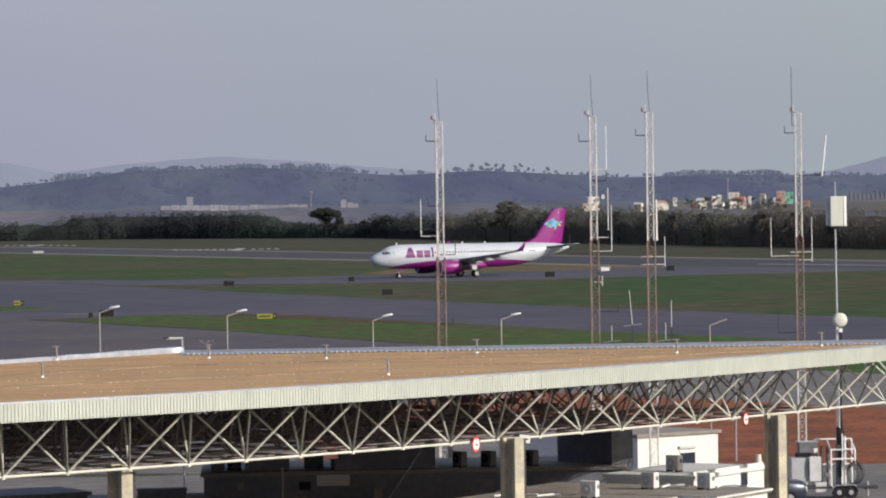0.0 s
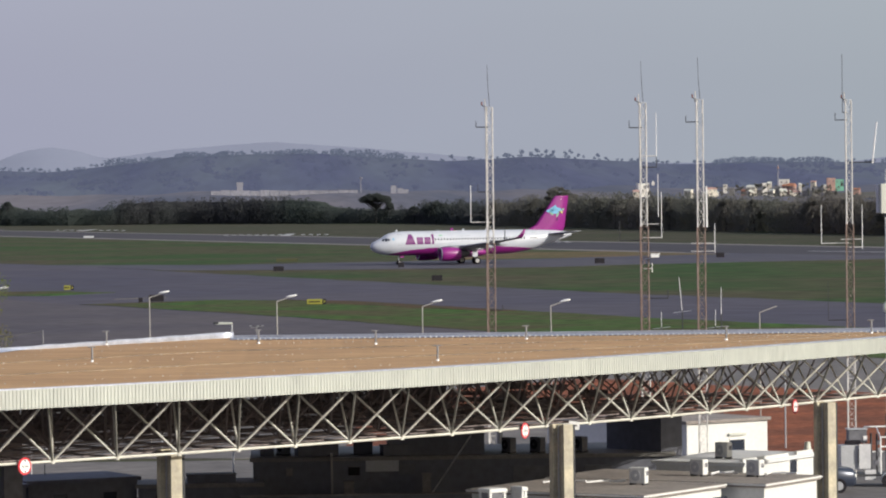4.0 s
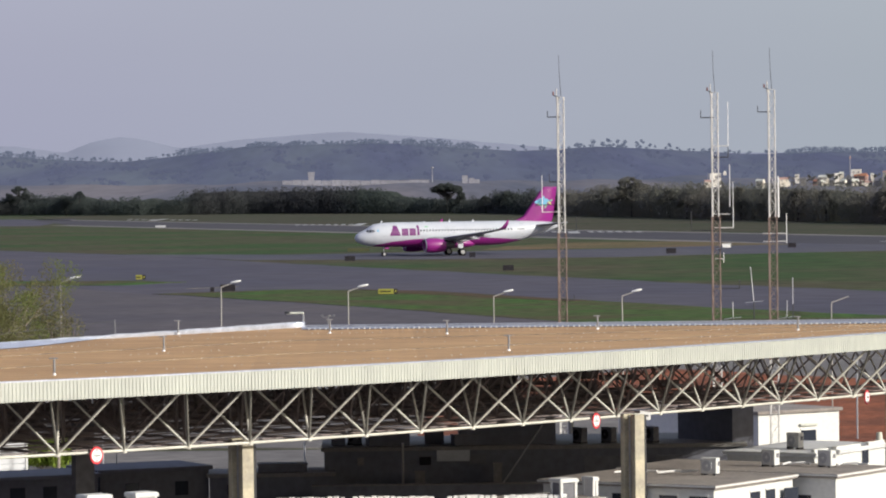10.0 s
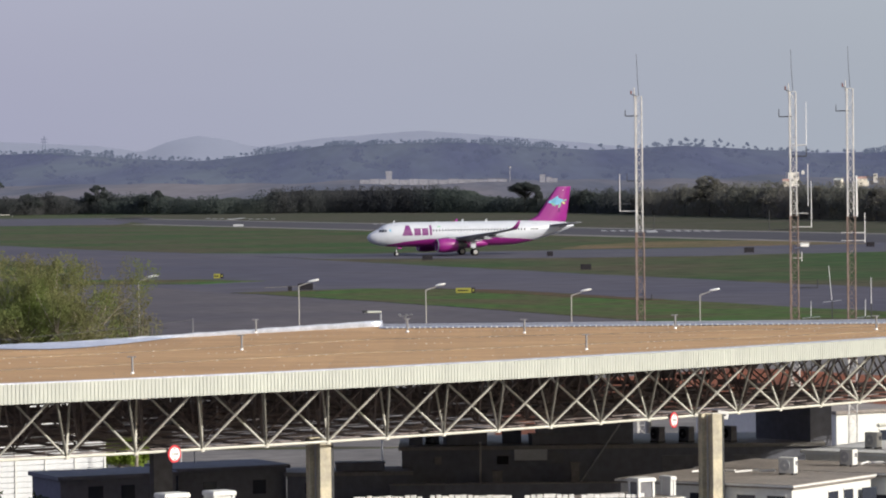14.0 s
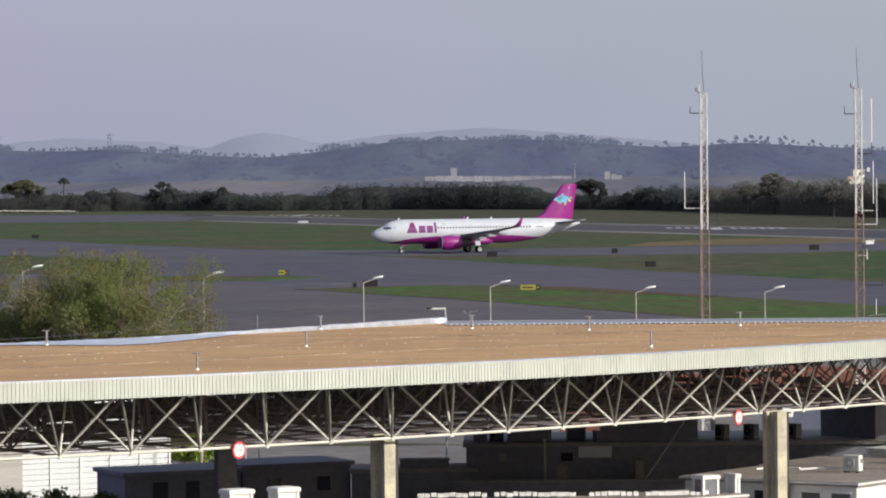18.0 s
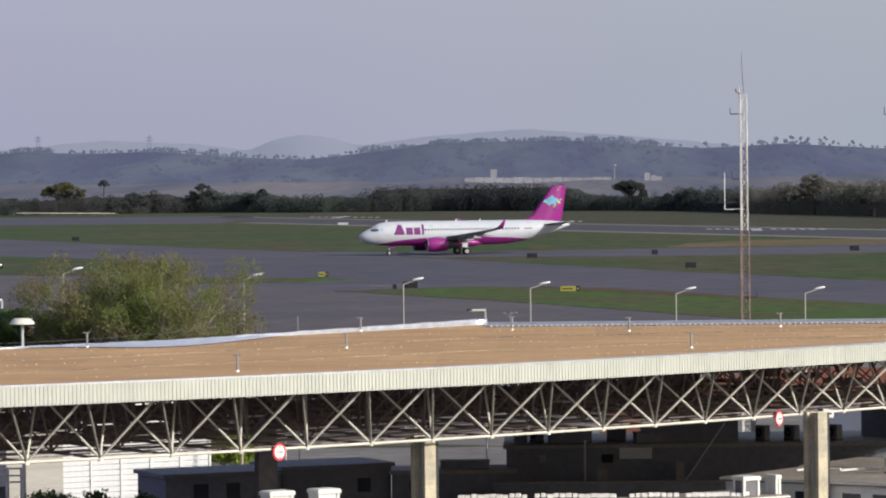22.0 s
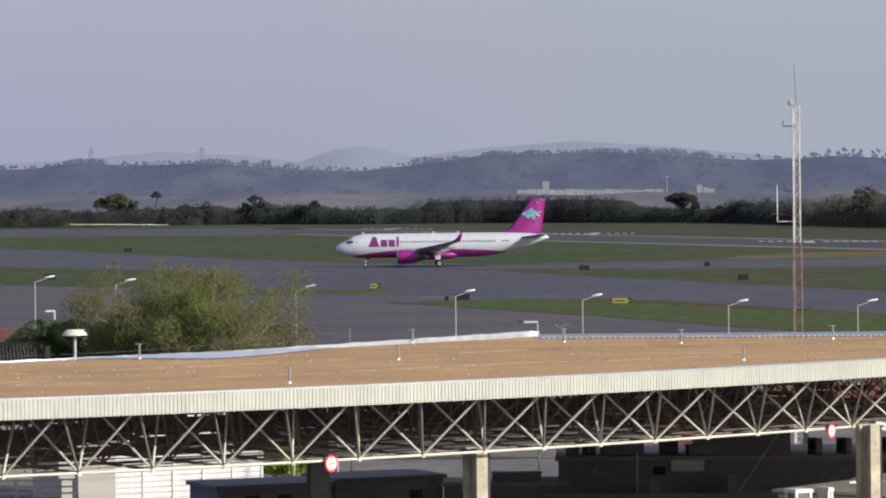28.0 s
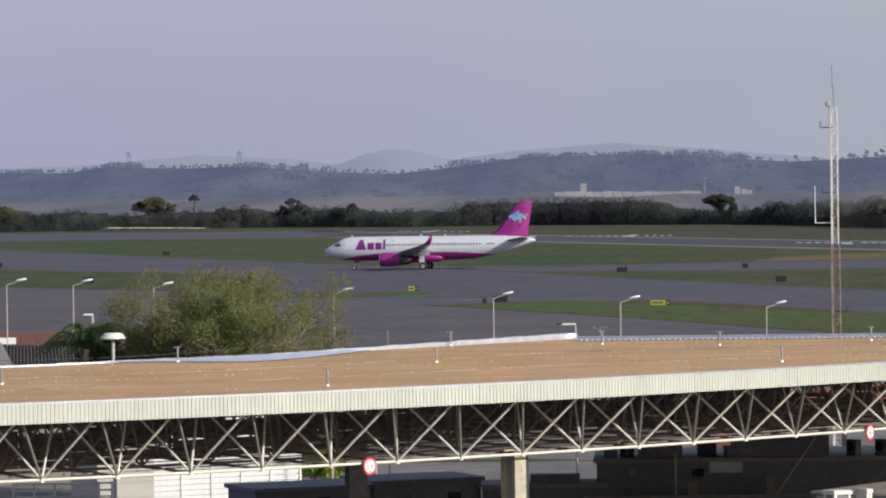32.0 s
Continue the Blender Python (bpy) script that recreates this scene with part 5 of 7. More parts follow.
# sagging cable over the rear edge
bm = BM()
pts = [Vector((-24 + 1.2 * k, 137.5 + 0.45 * k, 7.0 + 0.055 * k - 0.25 * math.sin(math.pi * k / 12))) for k in range(13)]
for a, b in zip(pts, pts[1:]):
    tube(bm, a, b, 0.012, n=4)
ob = thing("overhead_cable", "thin sagging cable strung between two posts", "cable", pose(0, 0, 0))
part("cable", bm, DARKMETAL, ob)
part("post", tube(BM(), (-24, 137.5, 0), (-24, 137.5, 7.1), 0.05, n=6), STEEL, ob)
part("post", tube(BM(), (-9.6, 142.9, 0), (-9.6, 142.9, 7.7), 0.02, n=6), POSTGREY, ob)

# ---- service buildings under and behind the canopy ----
def ac_unit(x, y, z, rz, grey=False):
    ob = thing("air_conditioner", "outdoor air-conditioning unit, its casing greyed for the shade" if grey else "white outdoor air-conditioning unit on a flat roof", "air conditioner", pose(x, y, z, 0, 0, rz), "air conditioners")
    # units under the canopy get its shade as a darker casing colour
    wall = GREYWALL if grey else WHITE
    part("casing", box(BM(), (0, 0, 0.31), (0.58, 0.27, 0.52), 0, 0.02), wall, ob)
    part("fan_grille", tube(BM(), (-0.05, -0.155, 0.31), (-0.05, -0.133, 0.31), 0.18, n=20), BLACK if grey else CABINET, ob, "grey round fan grille")
    part("hub", tube(BM(), (-0.05, -0.17, 0.31), (-0.05, -0.154, 0.31), 0.045, n=10), wall, ob)
    for xx in (-0.22, 0.22):
        part("foot", box(BM(), (xx, 0, 0.025), (0.08, 0.32, 0.06)), DARKMETAL, ob)
    part("vent", box(BM(), (0.293, 0.03, 0.38), (0.012, 0.13, 0.14)), GREYWALL, ob)


def building(name, label, x, y, rz, w, d, h, wall, roofm, windows=(), fascia=True):
    """Corner at (x, y); w along the right wall, d along the left wall; windows: (face, position, z, width, height)."""
    ob = thing(name, label, "building", pose(x, y, 0, 0, 0, rz), kind="structure")
    part("walls", box(BM(), (w / 2, d / 2, h / 2 - 0.06), (w, d, h - 0.12)), wall, ob)
    part("roof", box(BM(), (w / 2, d / 2, h - 0.05), (w + 0.24, d + 0.24, 0.14), 0, 0.01), roofm, ob, "flat roof slab")
    if fascia:
        part("roof_edge", box(BM(), (w / 2, -0.13, h - 0.03), (w + 0.3, 0.03, 0.055)), WHITE, ob, "white roof edge")
        part("roof_edge", box(BM(), (-0.13, d / 2, h - 0.03), (0.03, d + 0.3, 0.055)), WHITE, ob, "white roof edge")
    for face, pos, z, ww, hh in windows:
        if face == "r":
            win = part("window", box(BM(), (pos, -0.012, z), (ww, 0.03, hh)), GLASSDARK, ob, "dark window")
            if wall is WHITE:
                part("frame", box(BM(), (pos, -0.02, z + hh / 2 + 0.03), (ww + 0.1, 0.05, 0.06)), WHITE, win)
            if wall is WHITE:
                part("sill", box(BM(), (pos, -0.03, z - hh / 2 - 0.03), (ww + 0.1, 0.08, 0.05)), WHITE, win)
        else:
            win = part("window", box(BM(), (-0.012, pos, z), (0.03, ww, hh)), GLASSDARK, ob, "dark window")
            if wall is WHITE:
                part("frame", box(BM(), (-0.02, pos, z + hh / 2 + 0.03), (0.05, ww + 0.1, 0.06)), WHITE, win)
            if wall is WHITE:
                part("sill", box(BM(), (-0.03, pos, z - hh / 2 - 0.03), (0.08, ww + 0.1, 0.05)), WHITE, win)
    return ob


SLAB = CONCRETE_DARK
BEIGE = mat("beige_boards", (0.42, 0.40, 0.37), 0.8, scale=1.0, vary=0.1, col2=(0.36, 0.34, 0.31), stretch=(0.2, 0.2, 5))
FLATROOF = mat("worn_flat_roof", (0.27, 0.24, 0.215), 0.9, scale=0.7, vary=0.2, col2=(0.20, 0.175, 0.165), bump=0.2)
a_ = building("service_building", "small white service building with a worn flat roof", 10.45, 124.6, 55.6, 5.2, 6.35, 2.85, WHITE, FLATROOF,
              [("r", 2.67, 2.08, 0.62, 0.8), ("r", 3.68, 2.08, 0.6, 0.8), ("l", 0.56, 2.1, 0.65, 0.8), ("l", 1.66, 2.1, 0.65, 0.8), ("l", 3.4, 2.1, 0.65, 0.8)])
part("open_window", box(BM(), (4.7, 0.45, 2.1), (0.75, 0.03, 0.75), 0, 0, pose(0, 0, 0, 0, 0, -8)), GLASSDARK, a_, "top-hung window standing open")
building("service_building", "white flat-roofed annex beside the service building", 14.78, 128.7, 57, 3.95, 8.0, 2.85, WHITE, FLATROOF, [("l", 1.2, 1.7, 0.6, 0.9)])
b_ = building("service_building", "white block with a low parapet behind the annex", 14.95, 136.5, 57, 5.6, 3.4, 3.0, WHITE, WHITE2, [("r", 3.95, 2.1, 0.5, 1.7)])
part("parapet", box(BM(), (1.8, 0.06, 3.06), (3.6, 0.14, 0.14), 0, 0.01), WHITE, b_, "white parapet")
part("parapet", box(BM(), (4.9, 0.06, 3.06), (1.3, 0.14, 0.14), 0, 0.01), WHITE, b_, "white parapet")
part("water_tank", tube(BM(), (5.45, 0.15, 3.0), (5.45, 0.15, 3.4), 0.14, 0.1, 14), CREAM, b_, "small rounded cream tank")
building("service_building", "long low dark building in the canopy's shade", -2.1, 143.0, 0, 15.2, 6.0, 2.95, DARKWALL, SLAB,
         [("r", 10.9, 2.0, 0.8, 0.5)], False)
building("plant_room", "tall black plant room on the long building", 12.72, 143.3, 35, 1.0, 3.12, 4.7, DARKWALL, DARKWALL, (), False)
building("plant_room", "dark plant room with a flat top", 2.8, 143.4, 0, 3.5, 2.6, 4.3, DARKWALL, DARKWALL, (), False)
c_ = building("service_building", "white building with a deep eave, half in shade", 15.6, 163.6, 35, 4.45, 9.3, 2.84, WHITE, FLATROOF, [("r", 2.75, 1.72, 0.8, 0.5)], False)
part("wall_light", box(BM(), (2.7, -0.06, 2.2), (0.95, 0.1, 0.12), 0, 0.02), CREAM, c_, "long cream wall light over the window")
building("service_building", "low white-sided hall with horizontal boards", -20.03, 156.0, 30, 6.6, 4.0, 3.98, WHITE2, FLATROOF, (), False)
building("service_building", "long cabin with small windows, walls coloured grey-blue for shade", -13.9, 137.3, 25, 4.3, 3.0, 2.42, BLUEWALL, DARKWALL, [("r", 1.3, 1.75, 0.55, 0.6), ("r", 2.5, 1.75, 0.5, 0.6), ("r", 3.7, 1.75, 0.35, 0.6)], False)
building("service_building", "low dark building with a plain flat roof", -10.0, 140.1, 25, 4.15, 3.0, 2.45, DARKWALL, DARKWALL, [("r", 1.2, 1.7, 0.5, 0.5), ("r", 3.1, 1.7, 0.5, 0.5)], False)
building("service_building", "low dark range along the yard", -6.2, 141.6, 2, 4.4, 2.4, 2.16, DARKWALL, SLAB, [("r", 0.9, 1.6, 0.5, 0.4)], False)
building("service_building", "beige end wall of a low yard building", -21.3, 150.3, 28, 2.3, 3.0, 3.2, BEIGE, SLAB, (), False)
ob = thing("roof_box", "dark metal plant box on the flat roof", "plant box", pose(-3.6, 142.4, 2.18, 0, 0, 2), "roof boxes")
part("casing", box(BM(), (0, 0, 0.13), (1.75, 0.9, 0.26), 0, 0.02), DARKWALL, ob)
part("lid", box(BM(), (0, 0, 0.28), (1.82, 0.98, 0.05), 0, 0.01), GREYWALL, ob, "grey lid")
ob = thing("yard_post", "pale steel post behind the long building", "post", pose(7.17, 149.8, 0), "yard posts")
part("shaft", tube(BM(), (0, 0, 0), (0, 0, 4.2), 0.11, n=8), POLE, ob)
part("cap", box(BM(), (0, 0, 4.22), (0.3, 0.3, 0.05)), POLE, ob)
building("service_building", "near flat roof with a bright white edge", -1.8, 116.7, 33, 10.2, 2.4, 2.72, WHITE2, FLATROOF, (), True)
building("service_building", "low near building with white hoods on its roof", -11.0, 104.6, 28, 6.4, 2.4, 3.5, WHITE2, FLATROOF, (), False)
# boards of the white hall
hall = thing("siding", "white horizontal weatherboards on the hall wall", "cladding", pose(-20.03, 156.0, 0, 0, 0, 30), kind="structure")
BOARD = mesh_of("board", box(BM(), (0, 0, 0), (6.6, 0.05, 0.19), 0, 0.008), WHITE2)
for k in range(17):
    share("board", BOARD, hall, pose(3.3, -0.05, 0.2 + 0.22 * k, 12, 0, 0))
for k in range(6):
    part("batten", box(BM(), (0.05 + 1.3 * k, -0.1, 1.95), (0.08, 0.05, 3.8)), WHITE, hall)
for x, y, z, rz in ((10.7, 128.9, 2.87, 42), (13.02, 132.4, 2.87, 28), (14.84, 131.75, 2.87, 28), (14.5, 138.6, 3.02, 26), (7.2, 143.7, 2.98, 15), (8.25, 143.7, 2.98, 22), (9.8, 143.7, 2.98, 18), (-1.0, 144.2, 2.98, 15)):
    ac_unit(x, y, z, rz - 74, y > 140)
for x, y, w, d, h, rz in ((0.2, 143.9, 1.5, 0.9, 0.45, 8), (1.9, 144.6, 0.7, 0.7, 0.7, 0), (3.0, 143.6, 0.9, 0.6, 0.35, 12), (-1.6, 144.2, 0.5, 0.5, 0.55, 0)):
    ob = thing("roof_box", "dark metal plant box on the flat roof", "plant box", pose(x, y, 2.97, 0, 0, rz), "roof boxes")
    part("casing", box(BM(), (0, 0, h / 2), (w, d, h), 0, 0.02), DARKWALL, ob)
    part("lid", box(BM(), (0, 0, h + 0.02), (w * 1.06, d * 1.06, 0.05), 0, 0.01), GREYWALL, ob, "grey lid")
for x, y, w in ((8.1, 142.7, 1.6), (10.4, 142.7, 1.0)):
    ob = thing("wall_panel", "grey panel fixed to the dark wall", "wall panel", pose(x, y + 0.27, 0), "wall panels")
    part("sheet", box(BM(), (0, 0, 2.1), (w, 0.05, 0.9), 0, 0.01), GREYWALL, ob)
    part("leg", box(BM(), (0, 0.0, 0.85), (0.08, 0.04, 1.7)), DARKMETAL, ob)
for x, z, w, h, m in ((2.57, 2.66, 1.2, 0.46, CABINET), (-0.79, 2.45, 0.24, 0.26, CONCRETE_DARK), (1.55, 2.45, 0.42, 0.3, BLACK), (3.45, 2.5, 0.6, 0.3, GREYWALL)):
    ob = thing("wall_hatch", "weathered grey hatch in the dark wall" if m is not BLACK else "black vent opening in the dark wall", "hatch", pose(x, 142.96, z), "wall hatches")
    part("leaf", box(BM(), (0, 0, 0), (w, 0.06, h), 0, 0.01), m, ob)
    part("frame", box(BM(), (0, 0.02, h / 2 + 0.02), (w + 0.06, 0.07, 0.04)), GREYWALL, ob)
    part("frame", box(BM(), (0, 0.02, -h / 2 - 0.02), (w + 0.06, 0.07, 0.04)), GREYWALL, ob)
# low grey walls and boxes standing before the long building
for x, y, w, d, h, m in ((4.15, 142.3, 0.3, 0.4, 2.35, CONCRETE_DARK), (4.0, 140.4, 13.0, 0.3, 1.78, DARKWALL), (1.35, 142.2, 0.35, 0.4, 2.1, CONCRETE_DARK)):
    ob = thing("yard_wall", "low weathered grey wall in the canopy's shade", "wall", pose(x, y, 0), "yard walls")
    part("body", box(BM(), (0, 0, h / 2), (w, d, h), 0, 0.01), m, ob)
    part("coping", box(BM(), (0, 0, h + 0.02), (w + 0.05, d + 0.06, 0.05), 0, 0.01), CONCRETE_DARK, ob)
ob = thing("yard_post", "thin pale steel post before the dark building", "post", pose(0.74, 142.5, 0), "yard posts")
part("shaft", tube(BM(), (0, 0, 0), (0, 0, 3.1), 0.04, n=6), POLE, ob)
part("cap", tube(BM(), (0, 0, 3.1), (0, 0, 3.14), 0.05, n=6), STEEL, ob)
# leaning pole across the dark wall
ob = thing("stay_pole", "long thin grey pole leaning on the dark building", "pole", pose(0, 0, 0))
part("shaft", tube(BM(), (3.2, 142.2, 0.02), (5.8, 142.95, 3.7), 0.03, n=6), STEEL, ob)
# pipes on the white roofs
for pts in ([(7.6, 129.6), (8.3, 129.9), (9.0, 129.3), (9.8, 129.5), (10.3, 129.2)], [(13.4, 132.2), (13.7, 132.6), (14.2, 132.5), (14.3, 131.9)], [(15.2, 131.6), (15.4, 132.1), (15.9, 131.9), (16.2, 131.4)]):
    bm = BM()
    for a, b in zip(pts, pts[1:]):
        tube(bm, (*a, 2.95), (*b, 2.95 + 0.04), 0.035, n=6)
    ob = thing("roof_pipe", "white insulated pipe lying on the flat roof", "pipe", pose(0, 0, 0), "roof pipes")
    part("run", bm, SIGNWHITE, ob)
# garden wall with uneven white ridge tiles
rw = thing("capped_wall", "low grey wall with uneven white ridge tiles", "wall", pose(0, 122.0, 0), kind="structure")
part("body", box(BM(), (1.2, 0, 1.35), (9.0, 0.2, 2.7)), DARKWALL, rw)
rnd = random.Random(9)
for k in range(46):
    if rnd.random() < 0.9:
        part("ridge_tile", box(BM(), (-3.2 + 0.195 * k, rnd.uniform(-0.02, 0.02), 2.79 + rnd.uniform(-0.015, 0.03)), (rnd.uniform(0.15, 0.2), 0.3, 0.12), rnd.uniform(-5, 5), 0.015), SIGNWHITE, rw)
# ventilation hoods on the near roofs
for x, y, z, w, dark in ((5.6, 122.2, 2.7, 0.62, 1), (6.45, 122.75, 2.7, 0.2, 0), (-7.85, 107.6, 3.53, 0.72, 0), (-6.6, 108.2, 3.53, 0.66, 0)):
    ob = thing("vent_hood", "white boxy ventilation hood with dark louvres on a roof", "vent hood", pose(x, y, z, 0, 0, 33), "vent hoods")
    part("louvre_box", box(BM(), (0, 0, 0.28), (w - 0.06, 0.5, 0.5)), GREYWALL if dark else WHITE, ob, "dark louvre" if dark else "")
    for sx in (-1, 1):
        for sy in (-1, 1):
            part("corner_post", box(BM(), (sx * (w / 2 - 0.04), sy * 0.24, 0.28), (0.09, 0.09, 0.52), 0, 0.01), WHITE, ob)
    bm = BM()
    loft(bm, [[(sx * w * s, sy * 0.32 * s, zz) for sx, sy in ((-0.55, -1), (0.55, -1), (0.55, 1), (-0.55, 1))] for s, zz in ((1.0, 0.52), (1.0, 0.6), (0.9, 0.64))])
    part("cap", bm, WHITE, ob)

# white porch frame at the yard gate
pf = thing("porch_frame", "white steel porch frame with rails in the yard", "porch", pose(-20.2, 133.6, 0, 0, 0, 5))
for x in (-1.6, -0.9, -0.2, 0.6, 1.3, 1.75):
    part("post", box(BM(), (x, 0, 1.5), (0.08, 0.1, 3.0), 0, 0.01), WHITE, pf)
for z in (2.96, 2.72, 2.5, 1.2):
    part("rail", box(BM(), (0.1, 0, z), (3.5, 0.06, 0.06)), WHITE, pf)
part("infill", box(BM(), (0.6, 0.1, 1.6), (1.2, 0.04, 1.5)), GREYWALL, pf, "grey infill panel")
# parked car by the column
car = thing("car", "dark blue parked hatchback car", "car", pose(20.2, 161.3, 0, 0, 0, 184))
body_c = BM()
loft(body_c, [[(x, w, z0), (x, -w, z0), (x, -w * 0.98, zm), (x, -w * tw, z1), (x, w * tw, z1), (x, w * 0.98, zm)] for x, w, z0, zm, z1, tw in
              ((-2.0, 0.7, 0.4, 0.7, 0.8, 0.9), (-1.85, 0.82, 0.3, 0.8, 1.0, 0.85), (-0.9, 0.85, 0.25, 0.9, 1.02, 0.9), (0.8, 0.85, 0.25, 0.92, 1.05, 0.9), (1.7, 0.83, 0.3, 0.9, 1.0, 0.88), (1.95, 0.72, 0.4, 0.75, 0.85, 0.9))])
part("body", body_c, CARBLUE, car, "dark blue car body", True)
bm = BM()
loft(bm, [[(x, w, z) for x, w in ((xa, 0.78 * k), (xa, -0.78 * k), (xb, -0.78 * k), (xb, 0.78 * k))] for xa, xb, k, z in ((-1.15, 1.55, 1.0, 1.0), (-0.5, 1.2, 0.84, 1.42), (-0.35, 1.05, 0.8, 1.47))])
part("cabin", bm, GLASSDARK, car, "dark glass cabin")
part("roof", box(BM(), (0.35, 0, 1.475), (1.4, 1.22, 0.04), 0, 0.01), CARBLUE, car)
for x in (-1.25, 1.2):
    for y in (-0.8, 0.8):
        w_ = part("wheel", tube(BM(), (x, y - 0.09, 0.31), (x, y + 0.09, 0.31), 0.31, n=18), BLACK, car)
        part("hubcap", tube(BM(), (x, y - 0.1, 0.31), (x, y + 0.1, 0.31), 0.18, n=12), STEEL, w_)
for y in (-0.6, 0.6):
    part("headlight", box(BM(), (-1.97, y, 0.72), (0.08, 0.3, 0.14), 0, 0.02), LAMPWHITE, car)

# building with a dark tiled roof and a red wall beyond the tree
hb = thing("roofed_house", "low house with a dark tiled roof and a red-brown wall", "house", pose(-29.6, 176, 0, 0, 0, 6))
part("wall", box(BM(), (0, 0, 2.3), (9, 5, 4.6)), CONCRETE_DARK, hb)
bm = BM()
loft(bm, [[(-5, -3, 4.6), (5, -3, 4.6), (5, 3, 4.6), (-5, 3, 4.6)], [(-4.5, -0.3, 6.1), (4.5, -0.3, 6.1), (4.5, 0.3, 6.1), (-4.5, 0.3, 6.1)]])
part("roof", bm, TILE, hb, "dark tiled roof")
for k in range(60):
    part("roof_tile", tube(BM(), (-4.9 + 0.166 * k, -3.02, 4.62), (-4.45 + 0.151 * k, -0.32, 6.13), 0.05, n=5), TILE, hb)
bm = BM()
loft(bm, [[(-0.6, -3.4, 5.0), (1.3, -3.4, 5.0), (1.3, -3.2, 4.95), (-0.6, -3.2, 4.95)], [(-0.3, -1.4, 6.3), (0.5, -1.4, 6.3), (0.5, -1.3, 6.2), (-0.3, -1.3, 6.2)]])
part("pale_hip", bm, GREYWALL, hb, "pale weathered hip of the roof")
hb = thing("red_shed", "red-brown shed with a white band and a dark door", "shed", pose(-37, 214, 0, 0, 0, 4))
part("wall", box(BM(), (0, 0, 2.7), (16, 5, 5.4)), SHEDRED, hb)
part("band", box(BM(), (2.0, -2.53, 5.05), (1.05, 0.05, 0.36)), WHITE2, hb, "white band")
part("door", box(BM(), (0.9, -2.53, 4.2), (0.95, 0.05, 2.3)), DARKWALL, hb, "dark door")

# ---- airfield signs ----
def board_sign(x, y, w, h, m, rz, label, split=False):
    ob = thing("airfield_sign", label, "airfield sign", pose(x, y, 0.05, 0, 0, rz), "airfield signs")
    part("panel", box(BM(), (0, 0, 0.12 + h / 2), (w, 0.25, h), 0, 0.02), m, ob)
    for s in (-1, 1):
        part("leg", tube(BM(), (s * w * 0.35, 0, 0), (s * w * 0.35, 0, 0.2), 0.05, n=6), DARKMETAL, ob)
    if split:
        part("end_panel", box(BM(), (w / 2 + 0.22, 0, 0.12 + h / 2), (0.42, 0.25, h), 0, 0.02), BLACK, ob, "black end panel")
        part("figure", box(BM(), (w / 2 + 0.22, -0.13, 0.12 + h / 2), (0.16, 0.01, h * 0.4)), YELLOW, ob, "yellow bar")
        part("figure", box(BM(), (-0.05, -0.13, 0.12 + h / 2), (w * 0.7, 0.01, h * 0.25)), BLACK, ob, "plain dark bar of writing")


DK = "dark back of an airfield guidance sign on the grass"
for x, y, w, h in ((-17.5, 454.2, 1.7, 0.75), (-19.2, 452.0, 0.45, 0.5), (-4.7, 617.6, 1.6, 0.75), (14.9, 637.7, 0.95, 0.75), (17.5, 540, 1.45, 0.75), (47.8, 648.7, 1.6, 0.85), (-51.0, 510, 1.4, 0.7), (-106.8, 866, 1.6, 0.8), (-167, 960, 1.3, 0.9), (-84.3, 588.3, 1.7, 0.8), (-122, 735, 1, 0.9), (72, 690, 1.4, 0.8)):
    board_sign(x, y, w, h, BLACK, 8, DK)
board_sign(0.6, 434.7, 1.7, 0.56, YELLOW, 4, "yellow airfield guidance sign with dark lettering and black end panel", True)
board_sign(-31.3, 513.7, 0.85, 0.6, YELLOW, 4, "small yellow airfield guidance sign with black end panel", True)
board_sign(-3.8, 700, 3.9, 0.55, mat("dull_yellow", (0.055, 0.06, 0.022), 0.6, vary=0.1), 4, "dull yellow-green guidance sign seen edge-lit")
board_sign(-62, 1120, 2.9, 0.55, CABINET, 4, "white marker board beside the runway")
ob = thing("barrier_rail", "long low white barrier beyond the far taxiway", "barrier", pose(-192, 1528, 0.4, 0, 0.9, 7.2))
part("rail", box(BM(), (0, 0, 0.9), (38, 0.3, 0.22), 0, 0.03), TOWNWHITE, ob)
for k in range(9):
    part("post", box(BM(), (-20 + 5 * k, 0, 0.4), (0.16, 0.16, 0.8)), POSTGREY, ob)

